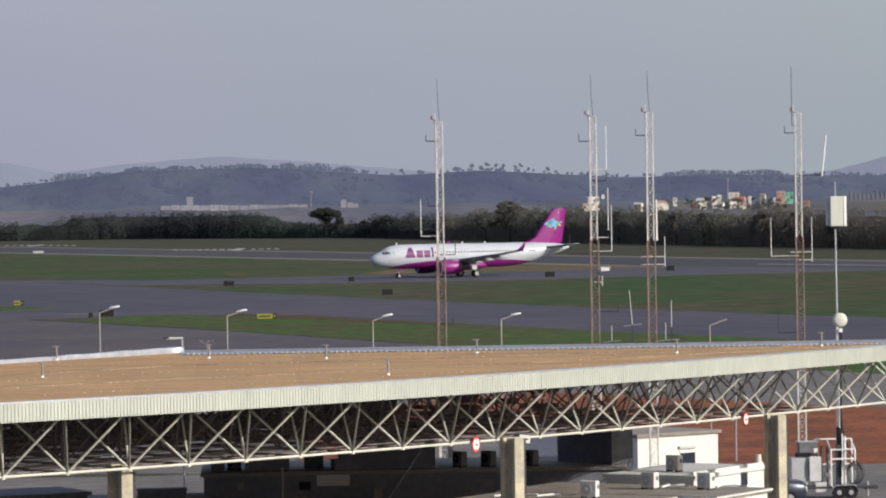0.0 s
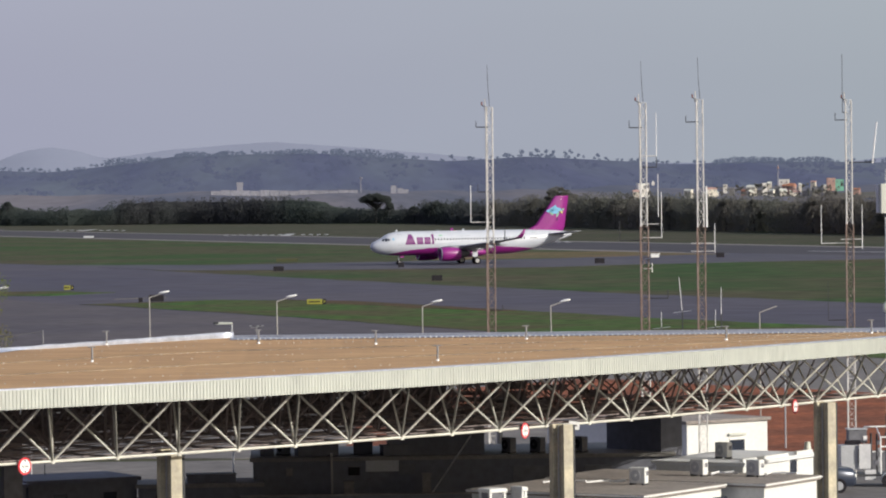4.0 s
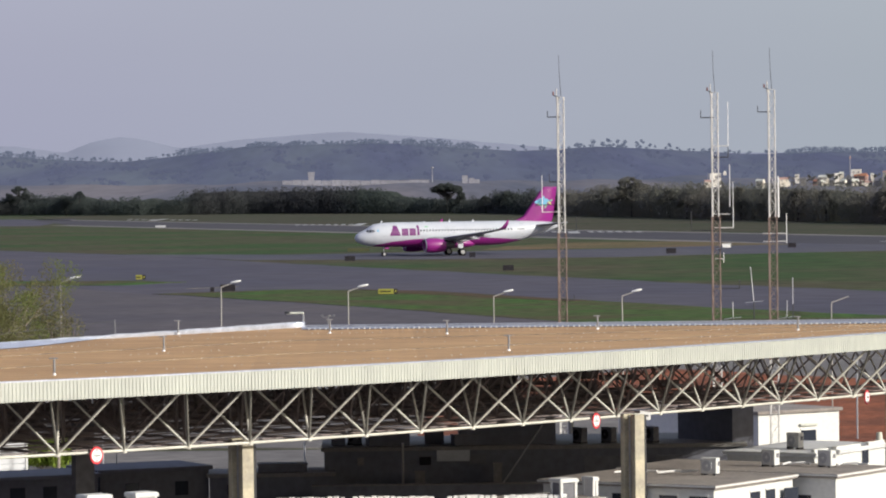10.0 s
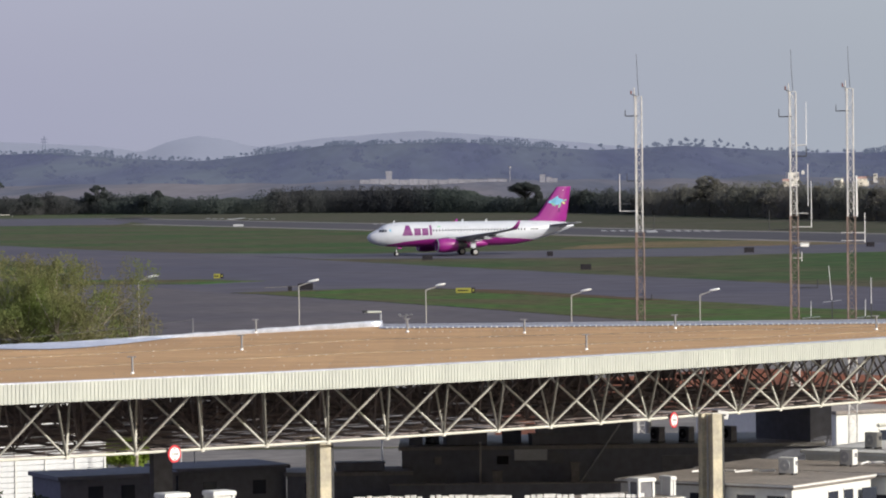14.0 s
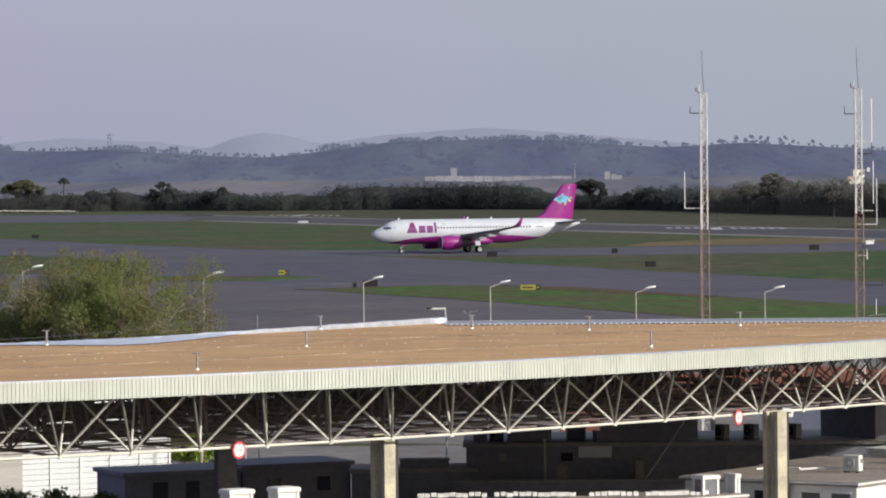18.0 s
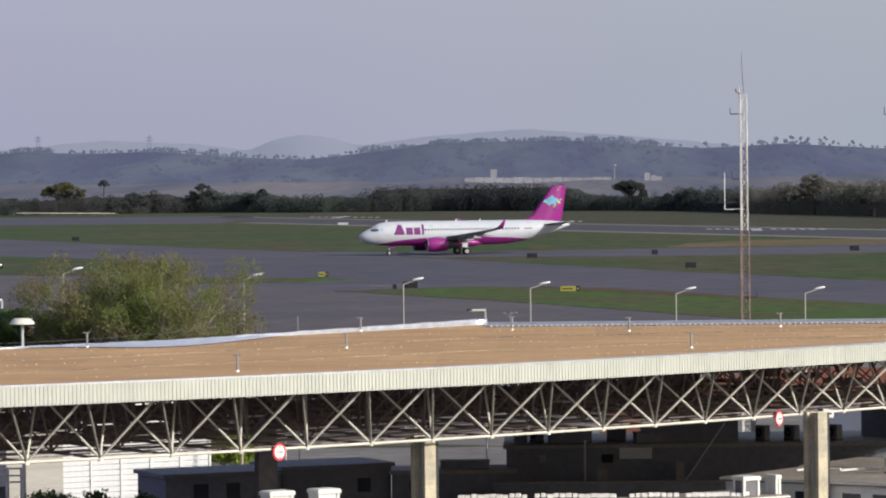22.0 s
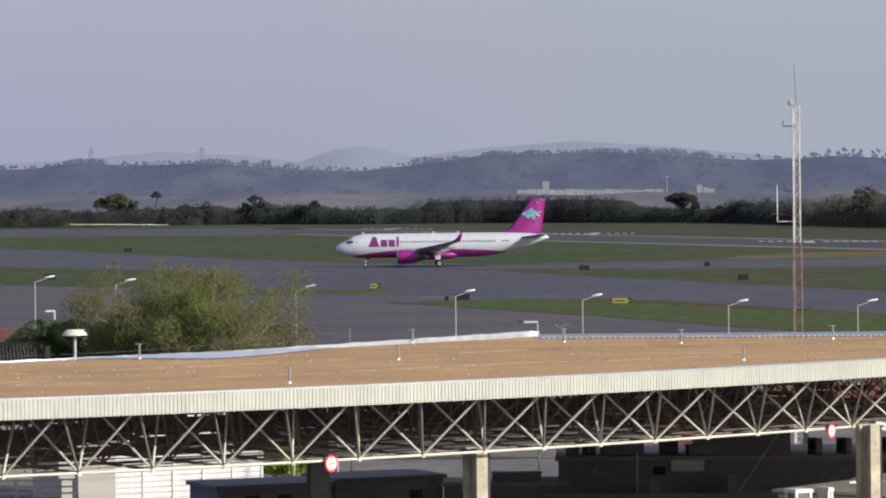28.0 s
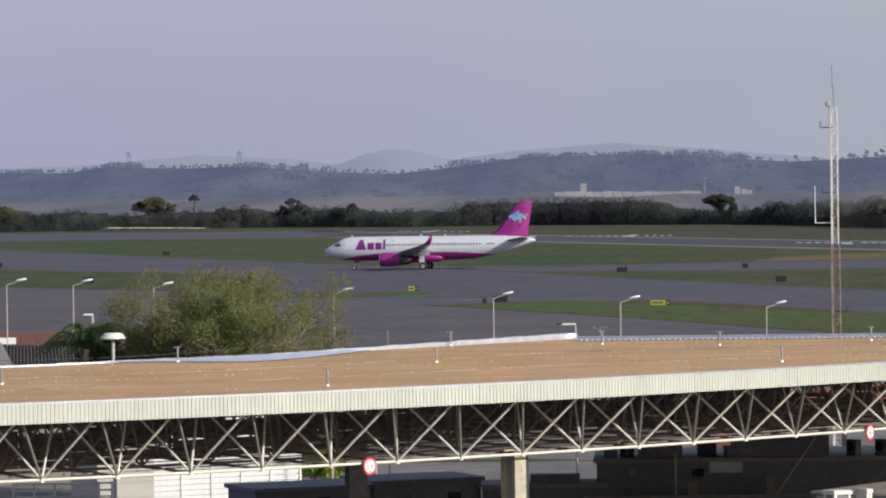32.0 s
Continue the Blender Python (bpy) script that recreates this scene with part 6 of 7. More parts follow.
# ---- trees ----
def limb_tree(name, label, x, y, height, spread, seed, count, leaf, material, trunk_r=0.2, m=None):
    """Tapered trunk with forking limbs; clumps of leaf cards at their ends."""
    rng = random.Random(seed)
    ob = thing(name, label, "tree", pose(x, y, 0))
    bm = BM()
    fork = height * 0.3
    tube(bm, (0, 0, 0), (0.1, 0, fork), trunk_r, trunk_r * 0.75, 8)
    cen, rad = [], []
    for k in range(22):
        a = 2 * math.pi * k / 22 + rng.uniform(-0.3, 0.3)
        rr = spread * rng.uniform(0.2, 0.85)
        p1 = Vector((0.1 + rr * 0.45 * math.cos(a), rr * 0.45 * math.sin(a), fork + height * rng.uniform(0.12, 0.28)))
        p2 = Vector((rr * math.cos(a), rr * math.sin(a), height * (0.97 - 0.17 * (rr / spread) ** 2) * rng.uniform(0.82, 1.0)))
        tube(bm, (0.1, 0, fork * rng.uniform(0.8, 1)), p1, trunk_r * 0.45, trunk_r * 0.28, 6)
        tube(bm, p1, p2, trunk_r * 0.28, trunk_r * 0.06, 5)
        for j in range(11):
            q = p1.lerp(p2, rng.uniform(0.2, 1.05)) + Vector((rng.uniform(-1, 1), rng.uniform(-1, 1), rng.uniform(-0.3, 0.75))) * spread * 0.3
            tube(bm, p1.lerp(p2, 0.5), q, trunk_r * 0.12, trunk_r * 0.03, 4)
            cen.append(q)
            rad.append(min(0.55, spread * rng.uniform(0.06, 0.15)))
        cen.append(p2)
        rad.append(spread * rng.uniform(0.05, 0.1))
    part("trunk", bm, BARK, ob, "grey-brown trunk and limbs")
    v, f = leaves([tuple(c) for c in cen], rad, count, leaf, seed, 1.2, 0.45)
    cr = new("crown", leaf_mesh("crown", v, f, material))
    cr.parent = ob
    tagged(cr, "loose feathery crown")
    return ob


limb_tree("tree", "spreading olive-green tree with a loose feathery crown", -17.2, 161.5, 9.6, 5.0, 11, 105000, 0.05, LEAF, 0.2)
limb_tree("tree", "smaller dark green tree beside the spreading one", -20.6, 163.5, 8.3, 2.0, 12, 16000, 0.06, LEAF, 0.15)
limb_tree("tree", "thin sparse bush with bare reddish twigs", -13.2, 160.8, 7.9, 1.5, 13, 2600, 0.055, LEAF_LIGHT, 0.07)
limb_tree("bush", "bright green bush in the yard", -14.1, 164.4, 2.0, 1.7, 14, 15000, 0.1, BUSHLEAF, 0.06)
limb_tree("bush", "dense dark green bush behind the palm", -23.0, 165.0, 7.6, 2.0, 15, 22000, 0.06, LEAF_DARK, 0.08)
# low shrubs in the shade of the roof
for k in range(9):
    u = k / 8
    limb_tree("shrub", "low dark shrub growing in the canopy's shade", -18.0 + 4.6 * u, 131.9 - 1.5 * u, 2.22 + 0.28 * (k * 5 % 3 - 0.6) * 0.7, 0.62, 60 + k, 1500, 0.07, LEAF_DARK, 0.04)
# palm with drooping fronds
pm = thing("palm", "small green palm with arching fronds", "palm", pose(-23.5, 163, 0))
part("trunk", tube(BM(), (0, 0, 0), (0, 0, 6.4), 0.16, 0.12, 8), BARK, pm)
PALMLEAF = mat("palm_leaf", (0.085, 0.145, 0.045), 0.6, scale=0.6, vary=0.2, island=0.25, through=0.4)
rng = random.Random(77)
for k in range(40):
    a = 2 * math.pi * k / 40 + rng.uniform(-0.12, 0.12)
    up = rng.uniform(1.0, 3.4)
    reach = rng.uniform(1.5, 2.2)
    bm = BM()
    side = Vector((-math.sin(a), math.cos(a), 0))
    pts = [Vector((reach * u * math.cos(a), reach * u * math.sin(a), 6.4 + up * u - (0.7 + up * 0.55) * u * u)) for u in [j / 16 for j in range(17)]]
    for p, q in zip(pts, pts[1:]):
        tube(bm, p, q, 0.014, n=3, caps=False)
    for j in range(2, 17):
        L = 0.42 * math.sin(math.pi * min(1, j / 18 + 0.08)) + 0.1
        for sg in (-1, 1):
            tip = pts[j] + side * sg * L * 0.7 + (pts[j] - pts[j - 1]).normalized() * L * 0.6 - Vector((0, 0, L * rng.uniform(0.15, 0.5)))
            bm.faces.new([bm.verts.new(pts[j] - (pts[j] - pts[j - 1]) * 0.35), bm.verts.new(pts[j] + (pts[j] - pts[j - 1]) * 0.35), bm.verts.new(tip)])
    part("frond", bm, PALMLEAF, pm)

# woodland behind the runway, as one mass of leaf clumps
WOOD = [(-420, 1600), (-260, 1580), (-152, 1640), (-100, 1572), (-46, 1575), (40, 1465), (104, 1145), (148, 938), (230, 700)]
rng = random.Random(3)
cen, rad, wall = [], [], []


# bearing and height angle of the belt's top, in degrees
WOODTOP = [(-12, -0.15), (-9.41, -0.09), (-9.2, -0.21), (-8.6, -0.15), (-8.2, -0.22), (-7.7, -0.22), (-7.4, -0.18), (-6.9, -0.19), (-6.4, -0.18), (-6.2, -0.13), (-6.0, -0.14),
           (-5.75, -0.24), (-5.4, -0.19), (-4.95, -0.16), (-4.5, -0.17), (-4.1, -0.25), (-3.5, -0.2), (-3.02, -0.24), (-2.9, -0.11), (-2.5, -0.085), (-1.25, -0.1), (-0.45, -0.09),
           (-0.05, -0.13), (0.25, -0.26), (1.4, -0.29), (1.62, -0.2), (2.1, -0.18), (2.22, -0.25), (2.7, -0.17), (2.82, -0.21), (3.1, -0.13), (4.45, -0.11), (4.75, -0.14), (5.35, -0.1),
           (5.6, -0.15), (6.9, -0.21), (7.3, -0.13), (8.1, -0.23), (12, -0.22)]


def wood_height(x, y):
    """Height of the woodland belt at a place."""
    az = math.degrees(math.atan2(x, y))
    h = EYE + (math.hypot(x, y) + 8) * math.tan(radians(interp(az, WOODTOP))) + 0.9
    rough = 0.25 if -2.8 < az < -0.2 else 0.7
    return max(2.5, h + rough * noise.noise(Vector((az * 6, 0.5, 9.0))) + rough * noise.noise(Vector((az * 15, 0.5, 1.0))))


for (x0, y0), (x1, y1) in zip(WOOD, WOOD[1:]):
    L = math.hypot(x1 - x0, y1 - y0)
    n = int(L / (1.0 if x1 < 60 else 1.5))
    for k in range(n):
        u = (k + rng.random()) / n
        x, y = x0 + (x1 - x0) * u, y0 + (y1 - y0) * u
        wall.append((x, y, wood_height(x, y)))
        d = rng.uniform(-1, 11)
        h = wood_height(x, y) * (0.72 + 0.28 * min(1, d / 5)) + rng.uniform(-0.9, 0.25)
        z = 0.8
        while z < h:
            r = rng.uniform(1.3, 2.5)
            cen.append((x + d * 0.35 + rng.uniform(-1, 1), y + d, min(z, h - r * 0.6)))
            rad.append(r)
            z += r * 0.9
far = [i for i in range(len(cen)) if cen[i][0] < 62]
near = [i for i in range(len(cen)) if cen[i][0] >= 62]
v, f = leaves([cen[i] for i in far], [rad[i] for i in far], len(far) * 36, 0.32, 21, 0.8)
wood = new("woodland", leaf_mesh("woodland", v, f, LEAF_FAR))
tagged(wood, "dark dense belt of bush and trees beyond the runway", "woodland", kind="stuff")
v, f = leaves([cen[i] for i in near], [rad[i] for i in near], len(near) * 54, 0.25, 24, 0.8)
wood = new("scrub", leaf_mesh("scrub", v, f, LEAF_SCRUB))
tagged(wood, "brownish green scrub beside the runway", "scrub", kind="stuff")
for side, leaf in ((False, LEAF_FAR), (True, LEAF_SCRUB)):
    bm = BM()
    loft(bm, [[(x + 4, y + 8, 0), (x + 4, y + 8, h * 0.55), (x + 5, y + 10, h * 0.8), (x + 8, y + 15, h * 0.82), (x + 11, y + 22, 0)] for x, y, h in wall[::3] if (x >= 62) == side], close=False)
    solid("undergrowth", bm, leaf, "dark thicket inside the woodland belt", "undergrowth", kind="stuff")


def wood_tree(az, top, wide, kind, seed):
    """A tree standing out of the belt: bearing, height angle of its top and breadth in degrees."""
    near = min(wall, key=lambda w: abs(math.degrees(math.atan2(w[0], w[1])) - az))
    d = math.hypot(near[0], near[1]) + 8
    x, y = d * math.sin(radians(az)), d * math.cos(radians(az))
    height, spread = EYE + d * math.tan(radians(top)), d * radians(wide) / 2
    rng = random.Random(seed)
    label = {"flat": "wide flat-topped tree with bare lower limbs", "olive": "wide olive tree with a thin spreading crown", "palm": "slender palm with a small tufted head",
             "round": "dark round-headed tree standing out of the woodland"}[kind]
    ob = thing("tree", label, "tree", pose(x, y, 0), "woodland trees")
    bm = BM()
    cen, rad = [], []
    if kind == "palm":
        tube(bm, (0, 0, 0), (0.2, 0, height - 1.2), 0.3, 0.2, 6)
        for k in range(14):
            a = 2 * math.pi * k / 14
            for u in (0.3, 0.65, 1.0):
                cen.append((0.2 + spread * u * math.cos(a), spread * u * math.sin(a), height - 0.5 - 1.4 * u * u + 0.4 * (k % 3)))
                rad.append(0.5)
        size, count = 0.3, 900
    else:
        low, thick = (0.52, 0.40) if kind == "olive" else (0.66, 0.25) if kind == "flat" else (0.34, 0.52)
        stems = [(-0.12, 0.3), (0.15, -0.2)] if kind == "olive" else [(0.0, 0.0)]
        for sx, lean in stems:
            tube(bm, (sx * spread, 0, 0), (sx * spread + lean, 0, height * 0.5), 0.32, 0.2, 6)
        for k in range(70 if kind in ("flat", "olive") else 56):
            a, q = rng.uniform(0, 2 * math.pi), math.sqrt(rng.random())
            u = spread * 0.92 * q * math.cos(a)
            dome = 1 - 0.75 * (u / spread) ** 2
            c = Vector((u, spread * 0.6 * q * math.sin(a), height * (low + thick * dome * rng.uniform(0.15, 1.0)) - 0.3))
            sx = stems[k % len(stems)][0] * spread
            tube(bm, (sx, 0, height * rng.uniform(0.35, 0.5)), c, 0.13, 0.04, 5)
            cen.append(tuple(c))
            rad.append(min(spread * 0.35, rng.uniform(0.9, 1.6)))
        size, count = 0.32, int(2200 + 620 * spread)
    part("trunk", bm, BARK_DARK, ob)
    v, f = leaves(cen, rad, count, size, seed, 0.6)
    cr = new("crown", leaf_mesh("crown", v, f, LEAF_OLIVE if kind == "olive" else LEAF_SCRUB if x > 62 else LEAF_FAR))
    cr.parent = ob


for k, (az, top, wide, kind) in enumerate(((-7.2, 0.065, 0.68, "olive"), (-6.62, 0.035, 0.14, "palm"), (-5.19, 0.04, 0.46, "round"), (-6.19, -0.1, 0.4, "round"), (0.98, 0.0, 0.47, "flat"),
                                           (1.18, -0.09, 0.14, "round"), (1.86, -0.115, 0.46, "round"), (3.65, 0.11, 0.66, "round"), (3.3, -0.06, 0.36, "round"), (4.2, -0.04, 0.34, "round"), (6.05, -0.1, 0.3, "round"), (6.45, -0.13, 0.26, "round"), (7.75, -0.13, 0.3, "round"), (8.4, -0.16, 0.36, "round"), (5.23, -0.05, 0.3, "round"), (1.54, -0.185, 0.18, "round"),
                                           (-9.35, -0.06, 0.45, "olive"), (-8.7, -0.13, 0.4, "round"), (-4.52, -0.11, 0.2, "round"), (-4.33, -0.12, 0.14, "palm"), (7.3, -0.1, 0.34, "round"),
                                           (2.68, -0.14, 0.3, "round"), (-7.95, -0.15, 0.3, "round"), (4.45, -0.09, 0.3, "round"))):
    wood_tree(az, top, wide, kind, 31 + k)

# trees along the ridge of the hills: from bearing, to bearing, height angle of their tops
rng = random.Random(8)
cen, rad = [], []
GROUPS = ((-9.24, -8.79, 0.47), (-7.94, -7.33, 0.555), (-6.03, -5.5, 0.525), (-5.4, -5.28, 0.51), (-5.13, -4.96, 0.5), (-4.76, -4.64, 0.46), (-2.9, -2.45, 0.525), (-2.4, -2.15, 0.525),
          (-1.9, -1.4, 0.6), (-1.34, -1.0, 0.605), (-0.8, -0.6, 0.585), (-0.45, 0.17, 0.62), (0.35, 0.53, 0.63), (0.55, 1.06, 0.6), (1.1, 1.4, 0.56), (5.9, 6.9, 0.43), (6.95, 7.6, 0.42))


def ridge_clump(az, top, s):
    d = rng.uniform(4200, 4290)
    cen.append((d * math.sin(radians(az)), d * math.cos(radians(az)), EYE + d * math.tan(radians(top)) - s * 0.8))
    rad.append(s)


for a0, a1, top in GROUPS:
    az = a0
    while az < a1:
        u = (az - a0) / (a1 - a0)
        crest = top - 0.035 * abs(2 * u - 1) ** 3 - rng.uniform(0, 0.022)
        base = interp(az, RIDGE) - 0.03
        e = crest
        while e > base - 0.02:
            ridge_clump(az + rng.uniform(-0.01, 0.01), e, rng.uniform(1.6, 2.6))
            e -= 0.035
        az += rng.uniform(0.02, 0.045)
for az, top, s in ((2.08, 0.53, 1.4), (2.35, 0.5, 1.2), (2.88, 0.55, 2.4), (3.11, 0.595, 2.3), (3.23, 0.56, 2.2), (3.33, 0.605, 2.0), (3.45, 0.59, 1.8), (3.56, 0.575, 1.6), (3.74, 0.555, 1.4), (3.82, 0.58, 1.2),
                   (3.93, 0.525, 1.5), (4.21, 0.525, 1.7), (4.7, 0.44, 2.2), (4.8, 0.445, 1.8), (-8.35, 0.47, 1.5), (-8.2, 0.49, 1.4), (-6.9, 0.5, 1.6), (-4.1, 0.42, 1.5), (-3.6, 0.4, 1.5)):
    for k in range(3):
        ridge_clump(az + rng.uniform(-0.02, 0.02), top - 0.026 - 0.014 * k, s * (1.05 - 0.1 * k))
    ridge_clump(az, (top + interp(az, RIDGE)) / 2 - 0.01, 0.5)
for k in range(420):
    az = rng.uniform(-11, 11)
    ridge_clump(az, interp(az, RIDGE) + rng.uniform(-0.03, 0.012), rng.uniform(1.2, 2.2))
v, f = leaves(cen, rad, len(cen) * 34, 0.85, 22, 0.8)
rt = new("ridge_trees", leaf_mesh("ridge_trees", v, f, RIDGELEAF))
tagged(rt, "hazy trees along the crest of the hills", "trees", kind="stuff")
# copses and hedges on the slopes
cen, rad = [], []
for k in range(5200):
    az, u = rng.uniform(-11, 11), rng.uniform(0.02, 0.9)
    if noise.noise(Vector((az * 1.9, u * 3.2, 3.0))) + 0.5 * noise.noise(Vector((az * 6, u * 7, 5.0))) < 0.12:
        continue
    d = 3000 + 1300 * u
    s = rng.uniform(1.6, 3.0)
    cen.append((d * math.sin(radians(az)), d * math.cos(radians(az)), hill_row(0.12 + 0.88 * u ** 1.1, 3.0 * math.sin(math.pi * u) + 0.7)(az) + s * 0.5))
    rad.append(s)
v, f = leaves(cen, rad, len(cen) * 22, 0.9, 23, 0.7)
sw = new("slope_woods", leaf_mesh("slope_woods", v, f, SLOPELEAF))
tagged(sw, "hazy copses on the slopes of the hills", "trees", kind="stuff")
# ---- far town and works ----
def place(az, d):
    return d * math.sin(radians(az)), d * math.cos(radians(az))


TOWN = {"W": (TOWNWHITE, TOWNWHITE, "white far-off house with a flat roof"), "C": (PLASTER, CREAM, "cream far-off house with a low pitched roof"), "P": (PLASTER, PINKWALL, "pale far-off house with a pinkish roof"),
        "R": (PINKWALL, BRICKROOF, "far-off house with a red clay roof"), "g": (CONCRETE_DARK, GREYWALL, "grey far-off house with a dark roof"), "B": (PINKWALL, PINKWALL, "brown-pink far-off block with a flat roof"), "G": (MINT, MINT, "mint green far-off house")}


def far_house(key, az, z, w, h, d=2450, seed=0):
    wall, roofm, label = TOWN[key]
    x, y = place(az, d)
    ob = thing("house", label, "house", pose(x, y, z, 0, 0, -az + (seed * 37 % 44) - 22), "town houses")
    flat = key in "WBG"
    hw = h if flat else h * 0.62
    part("wall", box(BM(), (0, 0, hw / 2 - 2), (w, w * 0.8, hw + 4)), wall, ob)
    bm = BM()
    if flat:
        box(bm, (0, 0, hw + 0.1), (w * 1.04, w * 0.84, 0.2))
    else:
        loft(bm, [[(-w * 0.55, -w * 0.46, hw), (w * 0.55, -w * 0.46, hw), (w * 0.55, w * 0.46, hw), (-w * 0.55, w * 0.46, hw)], [(-w * 0.5, -0.1, h + 0.3), (w * 0.5, -0.1, h + 0.3), (w * 0.5, 0.1, h + 0.3), (-w * 0.5, 0.1, h + 0.3)]])
    part("roof", bm, roofm, ob)
    n = max(1, int(w / 2.2))
    for k in range(n):
        part("window", box(BM(), (w * ((k + 0.5) / n - 0.5), -w * 0.405, hw * 0.55), (0.7, 0.1, min(1.0, hw * 0.4))), GREYWALL, ob)


HOUSES = (("C", 5.51, 8.8, 4.7, 1.9), ("P", 5.84, 9.0, 5.8, 2.6), ("C", 5.89, 6.9, 4.2, 2.3), ("W", 6.04, 12.1, 2.6, 1.3), ("g", 6.13, 10.1, 3.5, 1.6), ("C", 6.42, 9.9, 5.8, 2.9), ("R", 6.34, 8.1, 5.4, 2.1), ("C", 6.42, 7.1, 3.5, 2.6),
          ("W", 6.62, 8.1, 4.4, 5.9), ("C", 6.68, 12.5, 2.6, 2.2), ("W", 6.89, 12.7, 6.1, 3.5), ("g", 6.78, 9.0, 4.0, 2.8), ("R", 6.96, 9.9, 7.2, 3.7), ("C", 6.87, 7.0, 4.4, 3.3), ("C", 7.00, 7.8, 3.5, 2.1), ("P", 7.06, 6.7, 4.9, 2.3),
          ("C", 7.12, 12.1, 2.1, 1.4), ("g", 7.19, 7.8, 4.0, 2.3), ("P", 7.31, 13.4, 3.0, 1.6), ("g", 7.35, 9.0, 4.7, 2.3), ("C", 7.51, 11.3, 4.7, 1.4), ("B", 7.56, 12.7, 5.0, 4.0), ("G", 7.68, 12.8, 5.4, 3.0), ("R", 7.93, 8.8, 4.0, 1.4),
          ("g", 6.53, 8.3, 4.2, 2.3), ("C", 6.71, 8.3, 3.0, 1.9), ("W", 4.85, 10.1, 7.0, 4.7), ("P", 4.76, 8.5, 4.7, 2.1), ("C", 5.73, 7.8, 2.3, 1.2))
for k, (key, az, z, w, h) in enumerate(HOUSES):
    far_house(key, az, z, w, h, 2450 + (k * 29 % 60) - 30, k)
# dark shrubs and garden trees among the houses
rng = random.Random(40)
cen, rad = [], []
for key, az, z, w, h in HOUSES:
    for q in range(4):
        a, s_ = az + rng.uniform(-0.16, 0.16), rng.uniform(0.5, 1.1)
        cen.append((*place(a, 2405 + rng.uniform(-8, 8)), z + rng.uniform(-2.2, 0.35)))
        rad.append(s_)
for a, z in ((6.52, 13.2), (6.6, 13.0), (6.25, 12.4), (7.4, 9.5), (7.5, 8.8), (7.3, 9.3), (7.6, 8.0)):
    for q in range(7):
        cen.append((*place(a + rng.uniform(-0.05, 0.05), 2420), z + rng.uniform(-2.0, 0.3)))
        rad.append(rng.uniform(0.7, 1.2))
v, f = leaves(cen, rad, len(cen) * 40, 0.4, 25, 0.8)
tt = new("town_shrubs", leaf_mesh("town_shrubs", v, f, LEAF_SCRUB))
tagged(tt, "hazy dark shrubs among the far houses", "shrubs", kind="stuff")
ob = thing("belfry", "small white belfry above the white house", "belfry", pose(*place(5.0, 2450), 14.3))
part("tower", box(BM(), (0, 0, 0.2), (1.8, 1.8, 1.9)), TOWNWHITE, ob)
part("spire", tube(BM(), (0, 0, 1.1), (0, 0, 2.2), 0.9, 0.1, 6), TOWNWHITE, ob)
# a faint row of far blocks
for k in range(11):
    x, y = place(8.5 + 0.062 * k, 2950)
    ob = thing("far_block", "narrow pale block in the haze", "building", pose(x, y, 9.5), "far blocks")
    part("shaft", box(BM(), (0, 0, 2.4 + (k * 5 % 3) * 0.5), (0.9, 4, 4.8 + (k * 5 % 3) * 1.0)), FARBLOCK, ob)
    part("roof", box(BM(), (0, 0, 4.9 + (k * 5 % 3) * 1.0), (1.1, 4.2, 0.3)), FARBLOCK, ob)
ob = thing("far_works", "long low white works building in the haze", "factory", pose(*place(-0.34, 2950), 10.2, 0, 0.6, 0.9))
for k in range(15):
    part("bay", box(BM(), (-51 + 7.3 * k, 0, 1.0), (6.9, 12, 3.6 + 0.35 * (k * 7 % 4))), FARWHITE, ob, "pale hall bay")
ob = thing("water_tower", "square white water tower in the haze", "tower", pose(*place(-0.98, 2990), 8))
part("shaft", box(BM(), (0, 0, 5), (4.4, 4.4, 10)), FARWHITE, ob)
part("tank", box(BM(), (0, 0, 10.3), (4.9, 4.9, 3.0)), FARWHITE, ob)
ob = thing("tower_block", "small pale tower block in the haze", "building", pose(*place(1.3, 2990), 8))
for dx, h in ((-3, 8), (2, 6), (6, 5)):
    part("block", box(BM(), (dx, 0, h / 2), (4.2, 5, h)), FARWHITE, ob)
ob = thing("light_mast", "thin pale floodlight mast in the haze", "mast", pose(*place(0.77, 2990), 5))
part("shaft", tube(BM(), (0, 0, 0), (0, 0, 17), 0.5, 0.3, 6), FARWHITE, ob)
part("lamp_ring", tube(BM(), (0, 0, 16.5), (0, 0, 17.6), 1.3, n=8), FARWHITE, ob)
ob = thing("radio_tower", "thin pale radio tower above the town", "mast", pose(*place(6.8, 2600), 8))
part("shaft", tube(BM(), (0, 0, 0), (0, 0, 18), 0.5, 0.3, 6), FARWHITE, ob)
part("head", tube(BM(), (0, 0, 15.5), (0, 0, 17), 0.55, n=8), PINKWALL, ob)
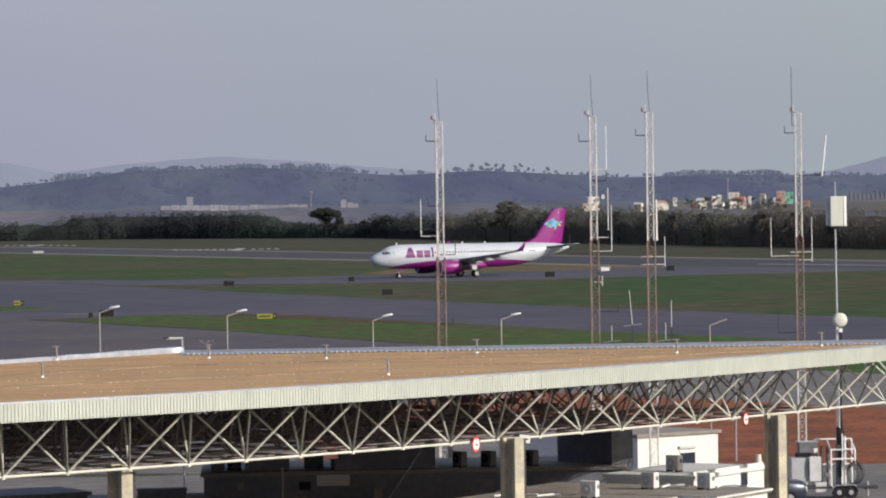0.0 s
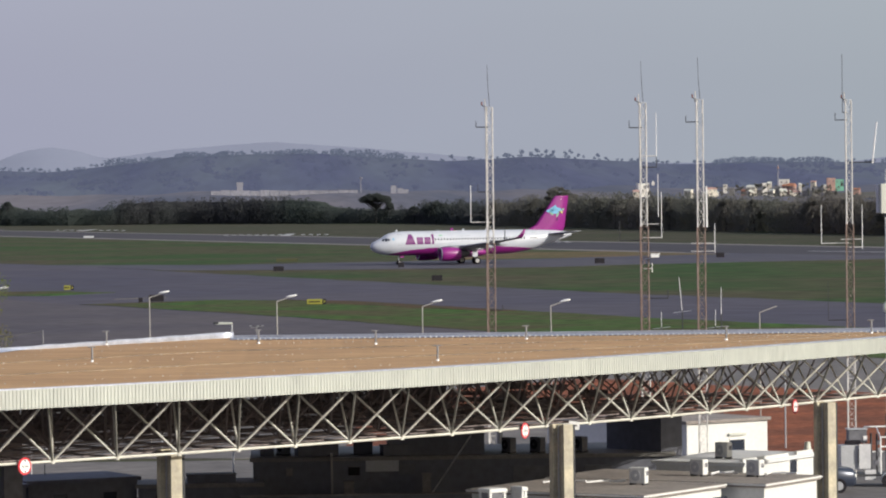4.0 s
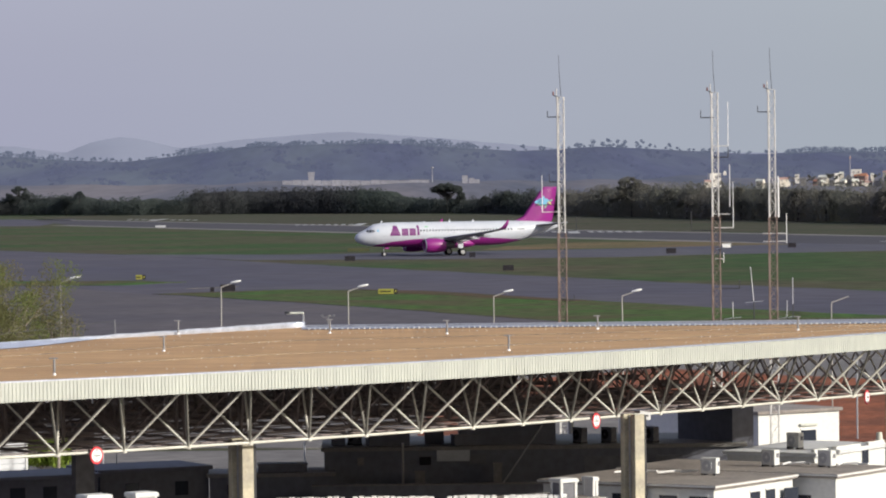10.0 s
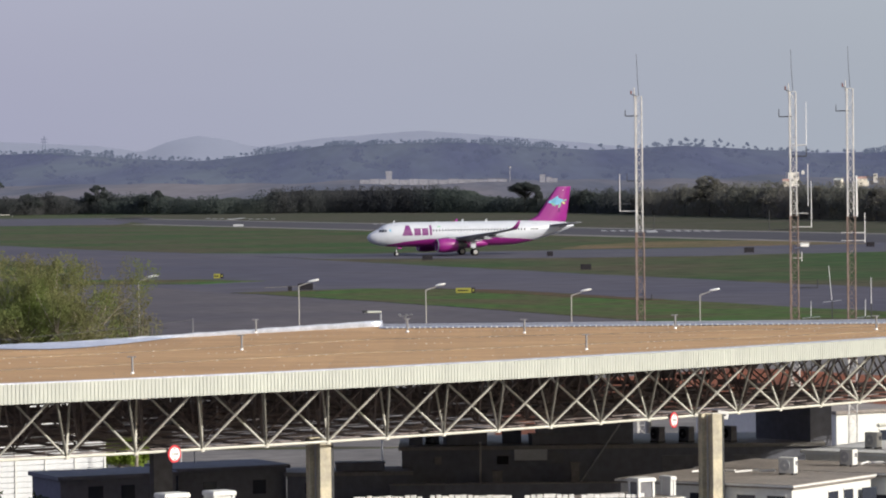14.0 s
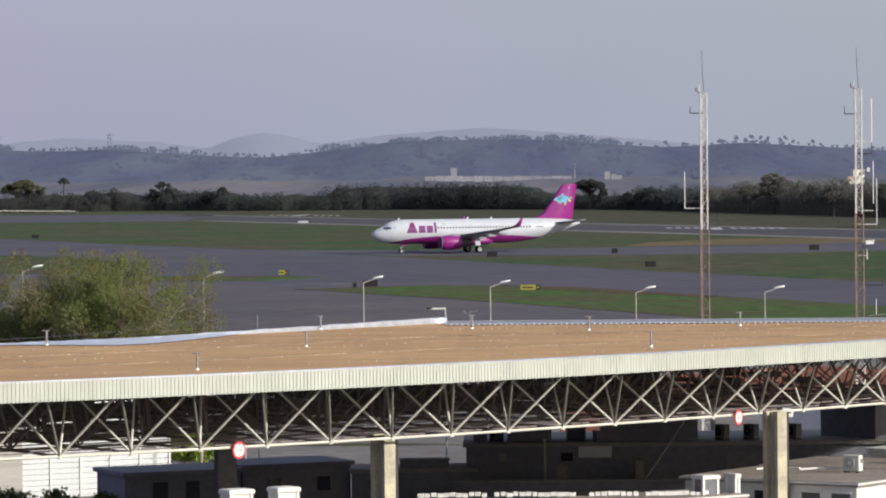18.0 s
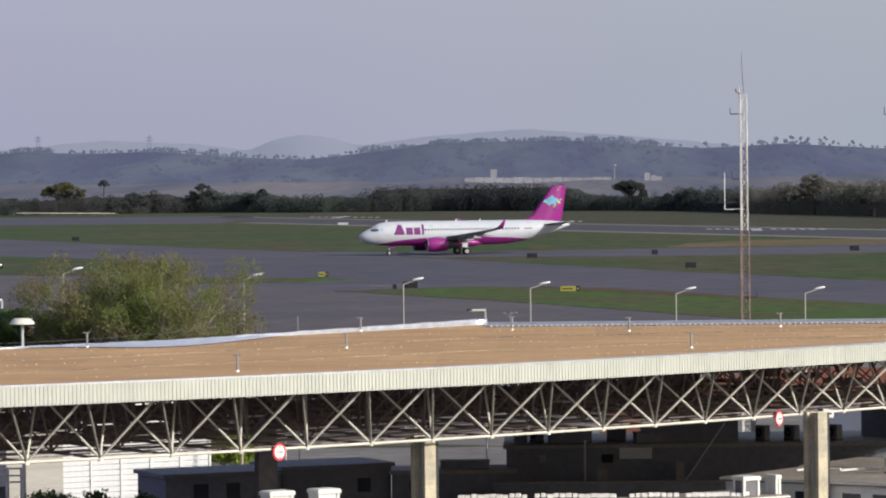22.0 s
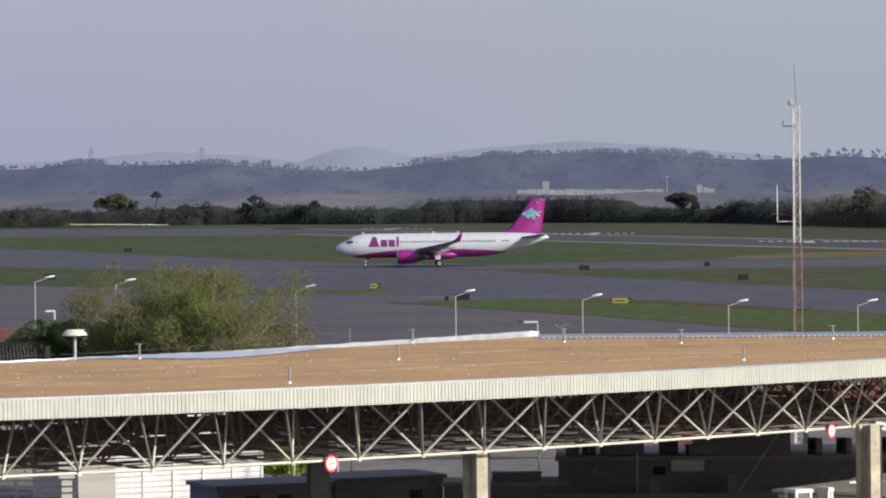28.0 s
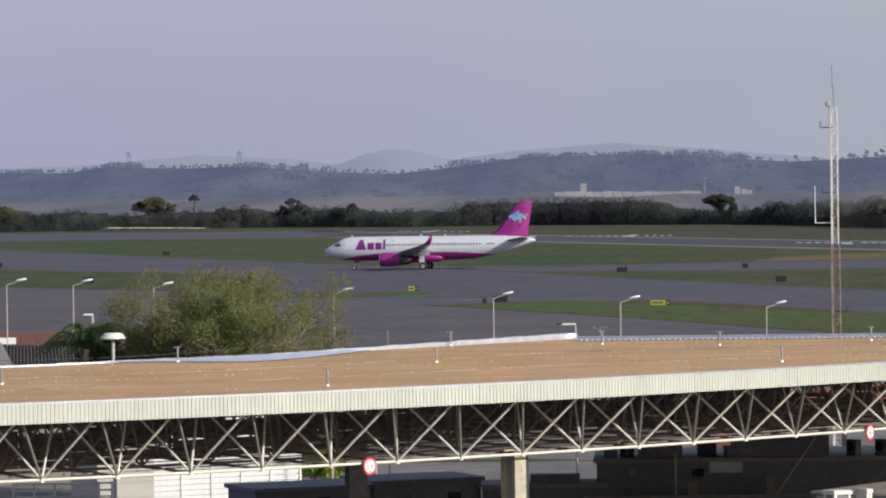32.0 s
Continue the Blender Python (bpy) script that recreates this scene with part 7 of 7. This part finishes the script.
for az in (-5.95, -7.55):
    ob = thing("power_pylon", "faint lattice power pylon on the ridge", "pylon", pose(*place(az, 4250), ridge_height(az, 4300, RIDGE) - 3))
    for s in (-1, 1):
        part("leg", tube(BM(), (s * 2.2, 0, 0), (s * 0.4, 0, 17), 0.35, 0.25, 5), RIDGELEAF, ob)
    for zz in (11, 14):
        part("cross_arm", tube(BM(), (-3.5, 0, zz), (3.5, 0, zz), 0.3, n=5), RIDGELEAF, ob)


# ---- what moves ----
# seconds, nose tip x and y on the ground, heading (degrees)
TAXI = [(0, 18.76, 664.0, 18.0), (1, 16.70, 663.4, 17.9), (2, 14.60, 662.6, 17.8), (3, 12.47, 661.9, 17.8), (4, 10.32, 661.1, 17.6), (5, 8.12, 660.3, 17.5), (6, 5.85, 659.5, 17.3), (7, 3.49, 658.7, 17.2), (8, 1.03, 658.0, 17.1), (9, -1.52, 657.4, 16.9), (10, -4.16, 656.8, 16.8), (11, -6.85, 656.4, 16.8), (12, -9.57, 656.1, 16.7), (13, -12.28, 655.9, 16.7), (14, -14.97, 655.8, 16.7), (15, -17.59, 655.8, 16.6), (16, -20.14, 656.0, 16.5), (17, -22.60, 656.3, 16.4), (18, -24.98, 656.8, 16.1), (19, -27.27, 657.4, 15.8), (20, -29.50, 658.1, 15.3), (21, -31.68, 658.9, 14.6), (22, -33.83, 659.8, 13.6), (23, -35.98, 660.9, 12.5), (24, -38.15, 662.0, 11.1), (25, -40.34, 663.2, 9.5), (26, -42.56, 664.5, 7.7), (27, -44.80, 665.8, 5.7), (28, -47.05, 667.1, 3.6), (29, -49.28, 668.4, 1.6), (30, -51.46, 669.6, -0.6), (31, -53.57, 670.9, -2.8), (32, -55.61, 672.0, -5.0)]


def motions():
    walk(plane, [(t, pose(x, y, 0.04, 0, 0, h)) for t, x, y, h in TAXI])
    ts, xs = [r[0] for r in TAXI], [r[1] for r in TAXI]
    for ob, x, y, r in WHEELS:
        rows = []
        for k in range(161):
            t = 0.2 * k
            gone = xs[0] - float(np.interp(t, ts, xs))
            rows.append((t, pose(x, y, r, 0, -math.degrees(gone / r) % 360, 0)))
        walk(ob, rows)


motions()
